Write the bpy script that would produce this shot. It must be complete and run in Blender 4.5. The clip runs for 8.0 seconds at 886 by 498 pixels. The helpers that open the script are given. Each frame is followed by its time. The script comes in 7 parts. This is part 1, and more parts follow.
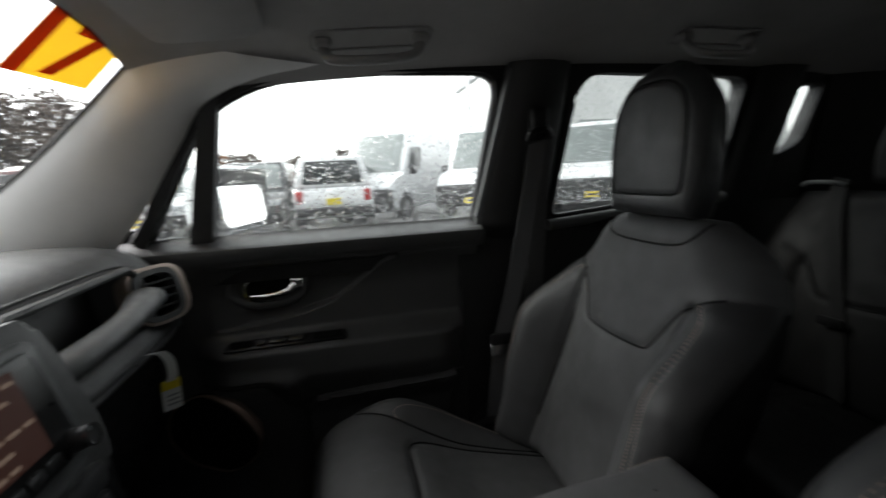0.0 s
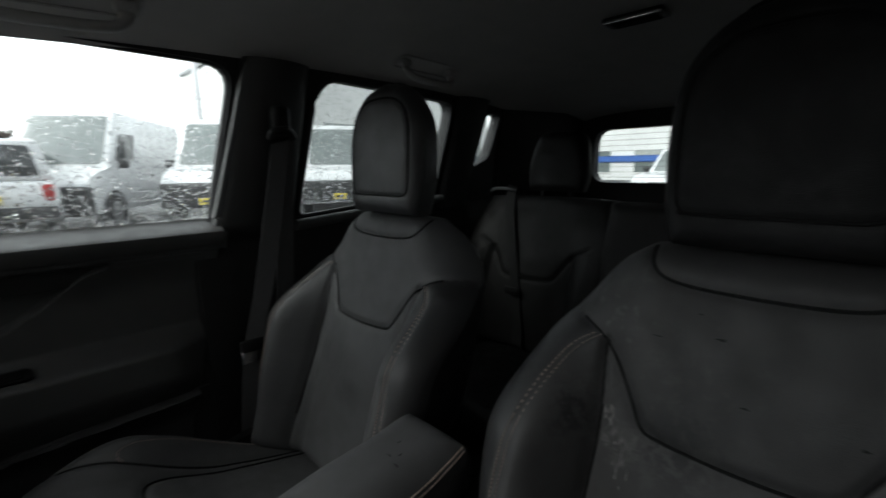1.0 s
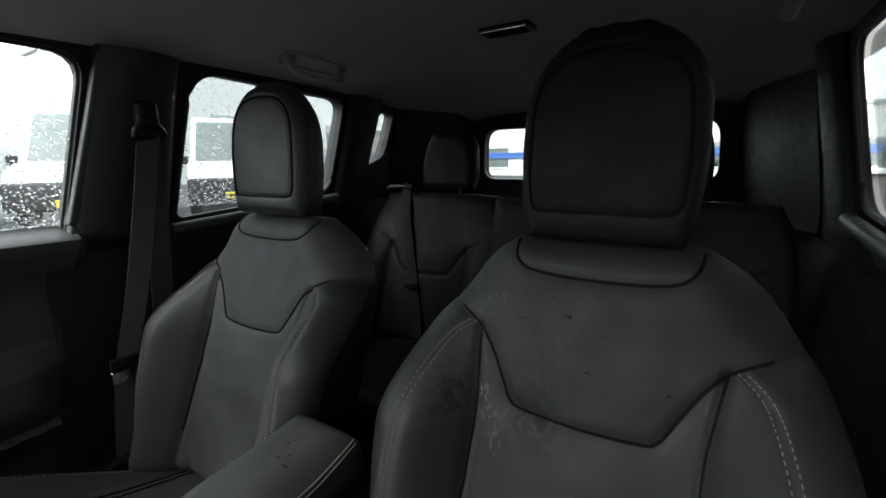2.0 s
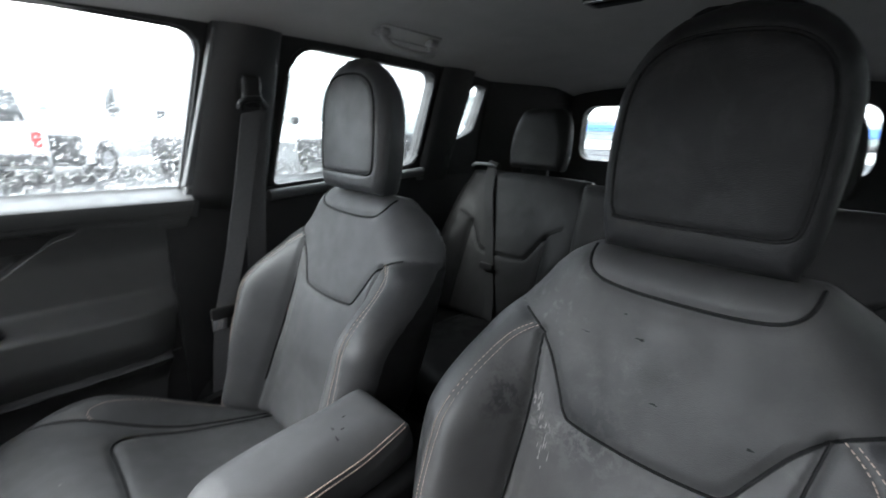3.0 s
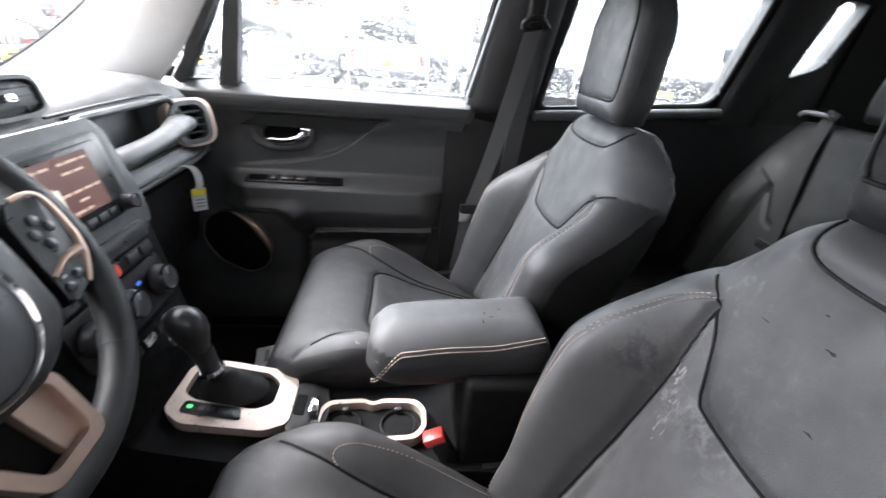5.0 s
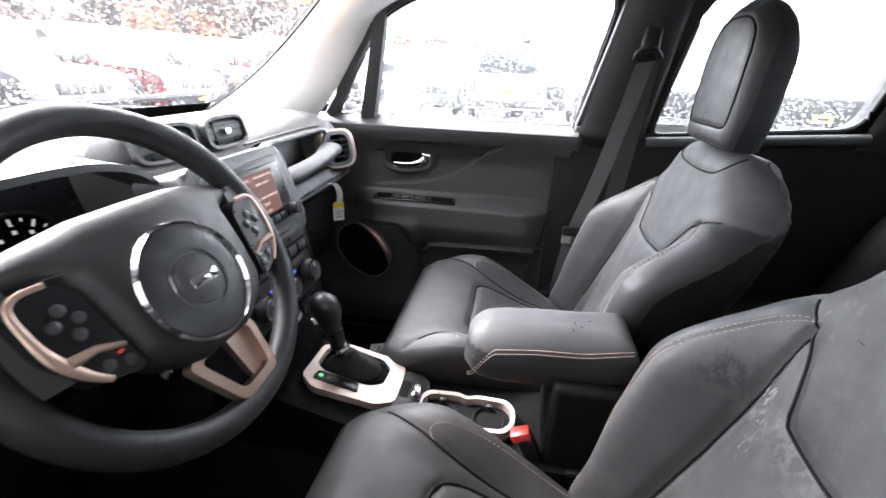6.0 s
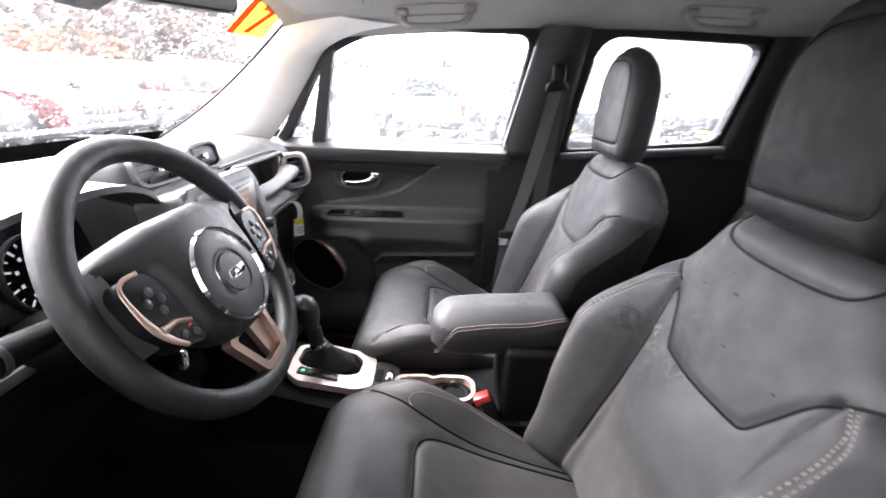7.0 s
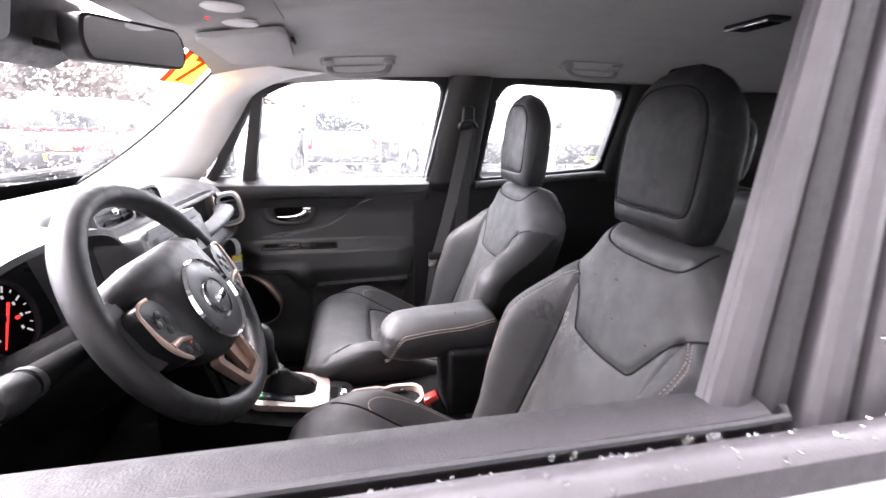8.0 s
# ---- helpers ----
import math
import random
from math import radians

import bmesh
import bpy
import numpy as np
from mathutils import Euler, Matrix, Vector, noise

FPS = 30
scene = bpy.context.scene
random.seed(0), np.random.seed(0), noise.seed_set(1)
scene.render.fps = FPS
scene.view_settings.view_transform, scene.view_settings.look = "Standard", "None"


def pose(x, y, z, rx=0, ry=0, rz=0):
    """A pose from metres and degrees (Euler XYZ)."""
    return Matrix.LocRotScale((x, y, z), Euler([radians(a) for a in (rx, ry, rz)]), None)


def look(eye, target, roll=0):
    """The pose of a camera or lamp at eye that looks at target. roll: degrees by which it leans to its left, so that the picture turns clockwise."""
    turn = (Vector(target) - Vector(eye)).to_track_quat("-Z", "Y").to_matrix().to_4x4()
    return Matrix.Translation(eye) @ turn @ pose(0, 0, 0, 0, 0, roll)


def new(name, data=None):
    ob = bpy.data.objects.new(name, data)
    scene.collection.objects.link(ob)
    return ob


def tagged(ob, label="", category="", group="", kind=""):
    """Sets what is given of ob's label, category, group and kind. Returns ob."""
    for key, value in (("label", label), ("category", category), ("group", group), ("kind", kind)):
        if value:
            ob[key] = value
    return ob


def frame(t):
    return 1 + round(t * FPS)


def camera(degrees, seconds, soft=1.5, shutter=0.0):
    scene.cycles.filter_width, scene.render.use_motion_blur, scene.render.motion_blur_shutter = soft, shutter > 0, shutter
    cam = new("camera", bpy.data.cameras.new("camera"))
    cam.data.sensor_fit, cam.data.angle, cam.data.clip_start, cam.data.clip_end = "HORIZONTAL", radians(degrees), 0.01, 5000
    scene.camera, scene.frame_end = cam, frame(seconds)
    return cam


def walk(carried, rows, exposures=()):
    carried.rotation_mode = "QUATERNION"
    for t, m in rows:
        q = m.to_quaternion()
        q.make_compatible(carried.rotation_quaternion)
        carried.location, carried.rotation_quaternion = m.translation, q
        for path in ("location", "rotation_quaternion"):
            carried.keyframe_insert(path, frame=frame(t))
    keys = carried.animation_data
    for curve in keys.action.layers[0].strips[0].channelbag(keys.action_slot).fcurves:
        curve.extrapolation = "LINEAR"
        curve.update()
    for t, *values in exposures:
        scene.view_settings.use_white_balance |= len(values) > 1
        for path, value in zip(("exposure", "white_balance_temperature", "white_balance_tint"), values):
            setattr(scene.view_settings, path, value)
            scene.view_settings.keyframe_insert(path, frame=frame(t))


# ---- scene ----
cam = camera(92.5, 8.0, shutter=0.5)
PATH = [
    (0, (0.027, -0.354, 1.175), (0.458, 1.569, 0.831), -3.0),
    (0.5, (0.02, -0.376, 1.166), (0.989, 1.338, 0.816), -2.2),
    (1, (0.015, -0.394, 1.174), (1.42, 0.98, 0.804), -0.4),
    (1.5, (0.004, -0.427, 1.182), (1.629, 0.679, 0.812), -1.1),
    (1.7, (0.007, -0.442, 1.178), (1.691, 0.568, 0.796), -0.5),
    (2.8, (0.049, -0.442, 1.208), (1.518, 0.826, 0.723), 0.9),
    (3, (0.057, -0.448, 1.213), (1.446, 0.886, 0.676), 2.1),
    (3.5, (0.079, -0.478, 1.222), (1.12, 1.075, 0.511), 4.1),
    (4, (0.109, -0.508, 1.214), (0.867, 1.176, 0.446), 4.3),
    (4.5, (0.149, -0.535, 1.203), (0.632, 1.218, 0.37), 4.5),
    (5, (0.175, -0.562, 1.198), (0.38, 1.225, 0.325), 4.9),
    (5.2, (0.182, -0.576, 1.199), (0.262, 1.227, 0.337), 4.6),
    (6.3, (0.186, -0.698, 1.214), (-0.149, 1.112, 0.432), 1.8),
    (6.5, (0.185, -0.729, 1.214), (-0.111, 1.059, 0.369), 2.1),
    (7, (0.145, -0.82, 1.229), (0.153, 1.055, 0.534), 2.0),
    (7.3, (0.13, -0.868, 1.237), (0.275, 1.019, 0.591), 1.9),
    (7.5, (0.12, -0.894, 1.236), (0.337, 1.012, 0.669), 1.5),
    (8, (0.086, -0.955, 1.249), (0.472, 0.928, 0.696), 1.0),
]
EXPOSURE = [(0.0, 2.23, 6650, 10), (0.5, 1.97, 6550, 8), (1.0, 1.9, 6450, 7), (1.7, 2.22, 6450, 6), (2.8, 4.16, 6200, 9), (3.5, 4.54, 6200, 11), (4.5, 4.97, 6250, 14), (5.2, 5.13, 6300, 16), (6.3, 5.27, 6400, 18), (7.0, 5.33, 6450, 20), (8.0, 5.27, 6500, 25)]
walk(cam, [(t, look(eye, target, roll)) for t, eye, target, roll in PATH], EXPOSURE)

# ---- world, sun, exposure ----
world = bpy.data.worlds.new("overcast_sky")
scene.world = world
world.use_nodes = True
wn, wl = world.node_tree.nodes, world.node_tree.links
sky = wn.new("ShaderNodeTexSky")
sky.sky_type, sky.sun_disc = "NISHITA", False
sky.sun_elevation, sky.sun_rotation = radians(45), radians(-69)
sky.air_density, sky.dust_density, sky.ozone_density = 1.0, 1.2, 1.0
pale = wn.new("ShaderNodeHueSaturation")
pale.inputs["Saturation"].default_value = 0.12
wl.new(sky.outputs[0], pale.inputs["Color"])
wl.new(pale.outputs[0], wn["Background"].inputs[0])
wn["Background"].inputs[1].default_value = 0.15
sun = new("sun", bpy.data.lights.new("sun", "SUN"))
sun.data.energy, sun.data.angle, sun.data.color = 0.75, radians(30), (1.0, 0.98, 0.95)
sun.matrix_world = look((0, 0, 30), (10.5, -4.0, 18.8))

# ---- materials ----
def mat(name, col, rough=0.5, metal=0.0, var=0.12, scale=8.0, bump=0.0, bscale=300.0, cell=False, grime=None, spec=0.5, coat=0.0, rvar=0.1, sheen=0.0, stains=(), soft=0.0):
    m = bpy.data.materials.new(name)
    m.use_nodes = True
    n, l = m.node_tree.nodes, m.node_tree.links
    p = n["Principled BSDF"]
    p.inputs["Metallic"].default_value = metal
    p.inputs["Specular IOR Level"].default_value = spec
    p.inputs["Coat Weight"].default_value = coat
    p.inputs["Sheen Weight"].default_value = sheen
    tc = n.new("ShaderNodeTexCoord")
    nz = n.new("ShaderNodeTexNoise")
    nz.inputs["Scale"].default_value, nz.inputs["Detail"].default_value, nz.inputs["Roughness"].default_value = scale, 6.0, 0.65
    l.new(tc.outputs["Object"], nz.inputs["Vector"])
    ramp = n.new("ShaderNodeMapRange")
    ramp.inputs["From Min"].default_value, ramp.inputs["From Max"].default_value = 0.3, 0.7
    ramp.inputs["To Min"].default_value, ramp.inputs["To Max"].default_value = 1 - var, 1 + var
    l.new(nz.outputs["Fac"], ramp.inputs["Value"])
    mul = n.new("ShaderNodeVectorMath")
    mul.operation = "SCALE"
    mul.inputs[0].default_value = col[:3]
    l.new(ramp.outputs[0], mul.inputs["Scale"])
    out = mul.outputs[0]
    rr = n.new("ShaderNodeMapRange")
    rr.inputs["From Min"].default_value, rr.inputs["From Max"].default_value = 0.3, 0.7
    rr.inputs["To Min"].default_value, rr.inputs["To Max"].default_value = max(rough - rvar, 0.02), min(rough + rvar, 1)
    nf = n.new("ShaderNodeTexNoise")
    nf.inputs["Scale"].default_value, nf.inputs["Detail"].default_value = scale * 5, 4.0
    l.new(tc.outputs["Object"], nf.inputs["Vector"])
    l.new(nf.outputs["Fac"], rr.inputs["Value"])
    l.new(rr.outputs[0], p.inputs["Roughness"])
    if grime:
        gcol, gscale, lo, hi, amount = grime
        ng = n.new("ShaderNodeTexNoise")
        ng.inputs["Scale"].default_value, ng.inputs["Detail"].default_value, ng.inputs["Roughness"].default_value = gscale, 9.0, 0.72
        ng.inputs["Distortion"].default_value = 0.6
        l.new(tc.outputs["Object"], ng.inputs["Vector"])
        gr = n.new("ShaderNodeMapRange")
        gr.inputs["From Min"].default_value, gr.inputs["From Max"].default_value = lo, hi
        gr.inputs["To Max"].default_value = amount
        l.new(ng.outputs["Fac"], gr.inputs["Value"])
        mx = n.new("ShaderNodeMix")
        mx.data_type = "RGBA"
        l.new(gr.outputs[0], mx.inputs["Factor"])
        l.new(out, mx.inputs[6])
        mx.inputs[7].default_value = (*gcol, 1)
        out = mx.outputs[2]
    for centre, radius, scol, sscale, lo, hi, amount in stains:
        far = n.new("ShaderNodeVectorMath")
        far.operation = "DISTANCE"
        far.inputs[1].default_value = centre
        l.new(tc.outputs["Object"], far.inputs[0])
        fade = n.new("ShaderNodeMapRange")
        fade.inputs["From Min"].default_value, fade.inputs["From Max"].default_value = radius, radius * 0.25
        l.new(far.outputs["Value"], fade.inputs["Value"])
        ns = n.new("ShaderNodeTexNoise")
        ns.inputs["Scale"].default_value, ns.inputs["Detail"].default_value, ns.inputs["Roughness"].default_value, ns.inputs["Distortion"].default_value = sscale, 8.0, 0.7, 0.4
        l.new(tc.outputs["Object"], ns.inputs["Vector"])
        th = n.new("ShaderNodeMapRange")
        th.inputs["From Min"].default_value, th.inputs["From Max"].default_value, th.inputs["To Max"].default_value = lo, hi, amount
        l.new(ns.outputs["Fac"], th.inputs["Value"])
        both_ = n.new("ShaderNodeMath")
        both_.operation = "MULTIPLY"
        l.new(fade.outputs[0], both_.inputs[0])
        l.new(th.outputs[0], both_.inputs[1])
        mx = n.new("ShaderNodeMix")
        mx.data_type = "RGBA"
        l.new(both_.outputs[0], mx.inputs["Factor"])
        l.new(out, mx.inputs[6])
        mx.inputs[7].default_value = (*scol, 1)
        out = mx.outputs[2]
    l.new(out, p.inputs["Base Color"])
    if bump:
        if cell:
            bt = n.new("ShaderNodeTexVoronoi")
            bt.inputs["Scale"].default_value = bscale
            bo = bt.outputs["Distance"]
        else:
            bt = n.new("ShaderNodeTexNoise")
            bt.inputs["Scale"].default_value, bt.inputs["Detail"].default_value = bscale, 3.0
            bo = bt.outputs["Fac"]
        l.new(tc.outputs["Object"], bt.inputs["Vector"])
        b = n.new("ShaderNodeBump")
        b.inputs["Strength"].default_value, b.inputs["Distance"].default_value = bump, 0.001
        l.new(bo, b.inputs["Height"])
        if soft:
            nw = n.new("ShaderNodeTexNoise")
            nw.inputs["Scale"].default_value, nw.inputs["Detail"].default_value, nw.inputs["Distortion"].default_value = 9.0, 2.0, 0.2
            l.new(tc.outputs["Object"], nw.inputs["Vector"])
            bw = n.new("ShaderNodeBump")
            bw.inputs["Strength"].default_value, bw.inputs["Distance"].default_value = 1.0, soft
            l.new(nw.outputs["Fac"], bw.inputs["Height"])
            l.new(bw.outputs[0], b.inputs["Normal"])
        l.new(b.outputs[0], p.inputs["Normal"])
    return m


def glow(name, col, power):
    m = bpy.data.materials.new(name)
    m.use_nodes = True
    p = m.node_tree.nodes["Principled BSDF"]
    p.inputs["Base Color"].default_value = (0.01, 0.01, 0.01, 1)
    p.inputs["Emission Color"].default_value = (*col, 1)
    p.inputs["Emission Strength"].default_value = power
    return m


def pane_glass(name, tint=(1, 1, 1), veil=0.02):
    m = bpy.data.materials.new(name)
    m.use_nodes = True
    n, l = m.node_tree.nodes, m.node_tree.links
    n.remove(n["Principled BSDF"])
    tr, gl, mx, fr = n.new("ShaderNodeBsdfTransparent"), n.new("ShaderNodeBsdfGlossy"), n.new("ShaderNodeMixShader"), n.new("ShaderNodeLayerWeight")
    pw, ad = n.new("ShaderNodeMath"), n.new("ShaderNodeMath")
    pw.operation, ad.operation = "POWER", "MULTIPLY_ADD"
    fr.inputs["Blend"].default_value, pw.inputs[1].default_value, ad.inputs[1].default_value, ad.inputs[2].default_value = 0.5, 5.0, 0.9, 0.035
    tr.inputs[0].default_value = (*tint, 1)
    gl.inputs["Roughness"].default_value = 0.01
    l.new(fr.outputs["Facing"], pw.inputs[0])
    l.new(pw.outputs[0], ad.inputs[0])
    l.new(ad.outputs[0], mx.inputs[0])
    tl, wet = n.new("ShaderNodeBsdfTranslucent"), n.new("ShaderNodeMixShader")
    tl.inputs[0].default_value, wet.inputs[0].default_value = (0.9, 0.92, 0.93, 1), veil
    l.new(tr.outputs[0], wet.inputs[1])
    l.new(tl.outputs[0], wet.inputs[2])
    l.new(wet.outputs[0], mx.inputs[1])
    l.new(gl.outputs[0], mx.inputs[2])
    l.new(mx.outputs[0], n["Material Output"].inputs[0])
    return m


def backlit(name, col):
    """A thin printed film that light shines through."""
    m = bpy.data.materials.new(name)
    m.use_nodes = True
    n, l = m.node_tree.nodes, m.node_tree.links
    tl, mx, nz, hs = n.new("ShaderNodeBsdfTranslucent"), n.new("ShaderNodeMixShader"), n.new("ShaderNodeTexNoise"), n.new("ShaderNodeMix")
    hs.data_type = "RGBA"
    nz.inputs["Scale"].default_value = 30.0
    hs.inputs[6].default_value, hs.inputs[7].default_value = (*[c * 0.85 for c in col], 1), (*col, 1)
    l.new(nz.outputs["Fac"], hs.inputs["Factor"])
    l.new(hs.outputs[2], tl.inputs[0])
    l.new(hs.outputs[2], n["Principled BSDF"].inputs["Base Color"])
    mx.inputs[0].default_value = 0.7
    l.new(n["Principled BSDF"].outputs[0], mx.inputs[1])
    l.new(tl.outputs[0], mx.inputs[2])
    l.new(mx.outputs[0], n["Material Output"].inputs[0])
    return m


def water_drop(name):
    m = bpy.data.materials.new(name)
    m.use_nodes = True
    p = m.node_tree.nodes["Principled BSDF"]
    p.inputs["Base Color"].default_value = (1, 1, 1, 1)
    p.inputs["Roughness"].default_value = 0.0
    p.inputs["IOR"].default_value = 1.33
    p.inputs["Transmission Weight"].default_value = 1.0
    return m


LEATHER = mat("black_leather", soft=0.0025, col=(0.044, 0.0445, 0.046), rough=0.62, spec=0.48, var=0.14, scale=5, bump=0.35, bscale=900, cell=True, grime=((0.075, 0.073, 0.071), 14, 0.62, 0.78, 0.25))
STAINS = (
    ((0.288, 0.112, 0.525), 0.034, (0.24, 0.232, 0.22), 90, 0.45, 0.65, 0.45),
    ((0.272, 0.158, 0.559), 0.05, (0.006, 0.006, 0.007), 50, 0.45, 0.53, 0.9),
    ((0.309, 0.055, 0.545), 0.075, (0.008, 0.008, 0.009), 45, 0.42, 0.52, 0.9),
    ((0.32, 0.03, 0.59), 0.12, (0.1, 0.097, 0.094), 38, 0.55, 0.72, 0.2),
    ((0.307, -0.038, 0.6), 0.11, (0.02, 0.02, 0.021), 60, 0.52, 0.62, 0.6),
    ((0.36, 0.15, 0.67), 0.08, (0.15, 0.146, 0.142), 55, 0.54, 0.68, 0.4),
    ((0.31, 0.07, 0.64), 0.07, (0.1, 0.097, 0.094), 40, 0.52, 0.7, 0.15))
LEATHER_WORN = mat("dusty_black_leather", soft=0.003, col=(0.035, 0.0343, 0.0348), rough=0.62, spec=0.42, var=0.18, scale=5, bump=0.22, bscale=900, cell=True, grime=((0.12, 0.115, 0.11), 9, 0.55, 0.76, 0.35), stains=STAINS)
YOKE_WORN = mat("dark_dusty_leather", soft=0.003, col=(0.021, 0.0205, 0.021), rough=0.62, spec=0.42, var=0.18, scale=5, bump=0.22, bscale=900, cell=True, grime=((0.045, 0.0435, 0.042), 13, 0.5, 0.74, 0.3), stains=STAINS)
HEAD_LEATHER = mat("smooth_black_leather", soft=0.0025, col=(0.024, 0.0245, 0.026), rough=0.46, spec=0.55, var=0.16, scale=6, bump=0.3, bscale=900, cell=True, grime=((0.012, 0.012, 0.013), 16, 0.58, 0.66, 0.6))
# smears are real; the near-black base holds the shade under the roof
HEAD_WORN_SHADED = mat("smeared_shaded_leather", soft=0.003, col=(0.0085, 0.0085, 0.009), rough=0.55, spec=0.16, var=0.2, scale=7, bump=0.3, bscale=900, cell=True, grime=((0.024, 0.024, 0.025), 11, 0.5, 0.68, 0.7), stains=(((0.36, 0.0, 0.85), 0.14, (0.03, 0.03, 0.032), 30, 0.55, 0.72, 0.5),))
# the black seat leather again, darkened by the shade at the rear
SHADED_REAR_LEATHER = mat("shaded_rear_leather", soft=0.0025, col=(0.0105, 0.0101, 0.01), rough=0.58, spec=0.22, var=0.14, scale=5, bump=0.3, bscale=900, cell=True)
# darker copy of the seat leather for faces turned from the light
SHADED_SIDE_LEATHER = mat("shaded_side_leather", soft=0.002, col=(0.02, 0.02, 0.021), rough=0.46, spec=0.45, var=0.14, scale=6, bump=0.3, bscale=900, cell=True)
SEAM = mat("black_seam", (0.004, 0.004, 0.0042), 0.7, spec=0.15, var=0.1, scale=40)
SCUFF = mat("dried_scuff", (0.15, 0.146, 0.14), 0.8, var=0.3, scale=60)
SMEAR = mat("dark_smear", (0.01, 0.01, 0.011), 0.8, spec=0.1, var=0.3, scale=40)
SIDE_VINYL = mat("black_vinyl", (0.016, 0.016, 0.0167), 0.5, spec=0.3, var=0.1, scale=6, bump=0.25, bscale=700, cell=True)
THREAD = mat("tan_thread", (0.33, 0.26, 0.22), 0.8, var=0.2, scale=90)
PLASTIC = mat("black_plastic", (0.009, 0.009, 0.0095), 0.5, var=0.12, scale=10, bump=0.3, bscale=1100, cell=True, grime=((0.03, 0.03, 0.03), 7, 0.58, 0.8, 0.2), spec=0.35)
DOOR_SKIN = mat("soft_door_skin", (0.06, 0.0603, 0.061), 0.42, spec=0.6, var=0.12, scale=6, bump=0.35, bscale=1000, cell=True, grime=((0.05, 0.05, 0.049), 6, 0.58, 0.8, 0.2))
POCKET_PLASTIC = mat("hard_door_plastic", (0.042, 0.0422, 0.043), 0.5, spec=0.45, var=0.12, scale=8, bump=0.35, bscale=1000, cell=True, grime=((0.05, 0.05, 0.049), 6, 0.58, 0.8, 0.2))
RIM_LEATHER = mat("smooth_wheel_leather", soft=0.0012, col=(0.013, 0.013, 0.0138), rough=0.48, spec=0.42, var=0.15, scale=12, bump=0.3, bscale=1000, cell=True, grime=((0.04, 0.04, 0.04), 20, 0.55, 0.75, 0.25))
SOFT = mat("soft_dash_plastic", (0.03, 0.0305, 0.0313), 0.45, spec=0.85, var=0.12, scale=6, bump=0.35, bscale=1000, cell=True, grime=((0.07, 0.07, 0.068), 6, 0.58, 0.8, 0.22))
PILLAR_BLACK = mat("satin_black_pillar_plastic", (0.018, 0.018, 0.0187), 0.4, spec=0.5, var=0.12, scale=10, bump=0.25, bscale=900, cell=True)
SATIN = mat("satin_dark_plastic", (0.03, 0.03, 0.032), 0.36, var=0.1, scale=10)
GLOSS = mat("piano_black", (0.007, 0.007, 0.008), 0.36, spec=0.3, var=0.1, scale=10)
# for black parts, and for flat sheets that paint the dark of hollows
DEEP = mat("black_and_shade", (0.005, 0.005, 0.005), 0.8, spec=0.1, var=0.1, scale=10)
GREY_TRIM = mat("grey_trim", (0.068, 0.07, 0.072), 0.5, var=0.1, scale=12, bump=0.2, bscale=900)
CHROME = mat("chrome", (0.78, 0.78, 0.79), 0.1, metal=1.0, var=0.05, rvar=0.05)
BRONZE = mat("bronze_trim", (0.42, 0.305, 0.25), 0.38, metal=0.8, var=0.08, scale=20)
SILVER = mat("champagne_bezel", (0.46, 0.37, 0.32), 0.36, metal=0.45, var=0.08, scale=20)
CARPET = mat("black_carpet", (0.0075, 0.0075, 0.0078), 0.97, var=0.35, scale=120, bump=1.0, bscale=900, grime=((0.018, 0.016, 0.015), 12, 0.6, 0.8, 0.3), rvar=0.02, spec=0.15)
HEADLINER = mat("grey_headliner_cloth", (0.4, 0.393, 0.386), 0.95, var=0.06, scale=10, bump=0.5, bscale=1400, rvar=0.03, grime=((0.25, 0.245, 0.24), 3, 0.55, 0.8, 0.3))
PILLAR = mat("pale_pillar_plastic", (0.83, 0.825, 0.81), 0.6, var=0.05, scale=8, bump=0.2, bscale=900)
BELT = mat("grey_belt_webbing", (0.06, 0.06, 0.062), 0.7, var=0.15, scale=200, bump=0.15, bscale=900)
DARK_BELT = mat("black_belt_webbing", (0.014, 0.0138, 0.0138), 0.75, spec=0.25, var=0.15, scale=200, bump=0.15, bscale=900)
# black plastic taken down further to hold the shade low in the cabin
MATT_SHADED = mat("matt_shaded_plastic", (0.0035, 0.0035, 0.0037), 0.7, var=0.15, scale=10, bump=0.3, bscale=900, cell=True, spec=0.1)
SILL_BLACK = mat("grained_black_sill", (0.021, 0.02, 0.021), 0.6, spec=0.35, var=0.15, scale=14, bump=0.3, bscale=700, cell=True)
MOULDING = mat("wet_black_moulding", (0.046, 0.0435, 0.046), 0.46, var=0.2, scale=14, bump=0.3, bscale=500, grime=((0.05, 0.048, 0.046), 18, 0.55, 0.75, 0.3))
RUBBER = mat("black_rubber", (0.014, 0.014, 0.015), 0.6, var=0.15, scale=30, bump=0.3, bscale=600)
RED = mat("red_plastic", (0.62, 0.05, 0.04), 0.4, var=0.1, scale=30)
PAPER = mat("white_paper", (0.8, 0.8, 0.79), 0.7, var=0.05, scale=30)
YELLOW = mat("yellow_print", (0.85, 0.68, 0.03), 0.6, var=0.05, scale=30)
DECAL_Y = backlit("yellow_film", (0.5, 0.28, 0.012))
DECAL_R = backlit("red_film", (0.34, 0.03, 0.012))
INK = mat("printed_mark", (0.35, 0.36, 0.38), 0.6, var=0.1, scale=30)
GLASS = pane_glass("window_glass", (0.88, 0.905, 0.9), 0.01)
PRIVACY = pane_glass("rear_window_glass", (0.72, 0.745, 0.74), 0.008)
DROP = water_drop("rain_drop")
MIRROR = mat("mirror_glass", (0.9, 0.9, 0.9), 0.02, metal=1.0, var=0.01, rvar=0.01)
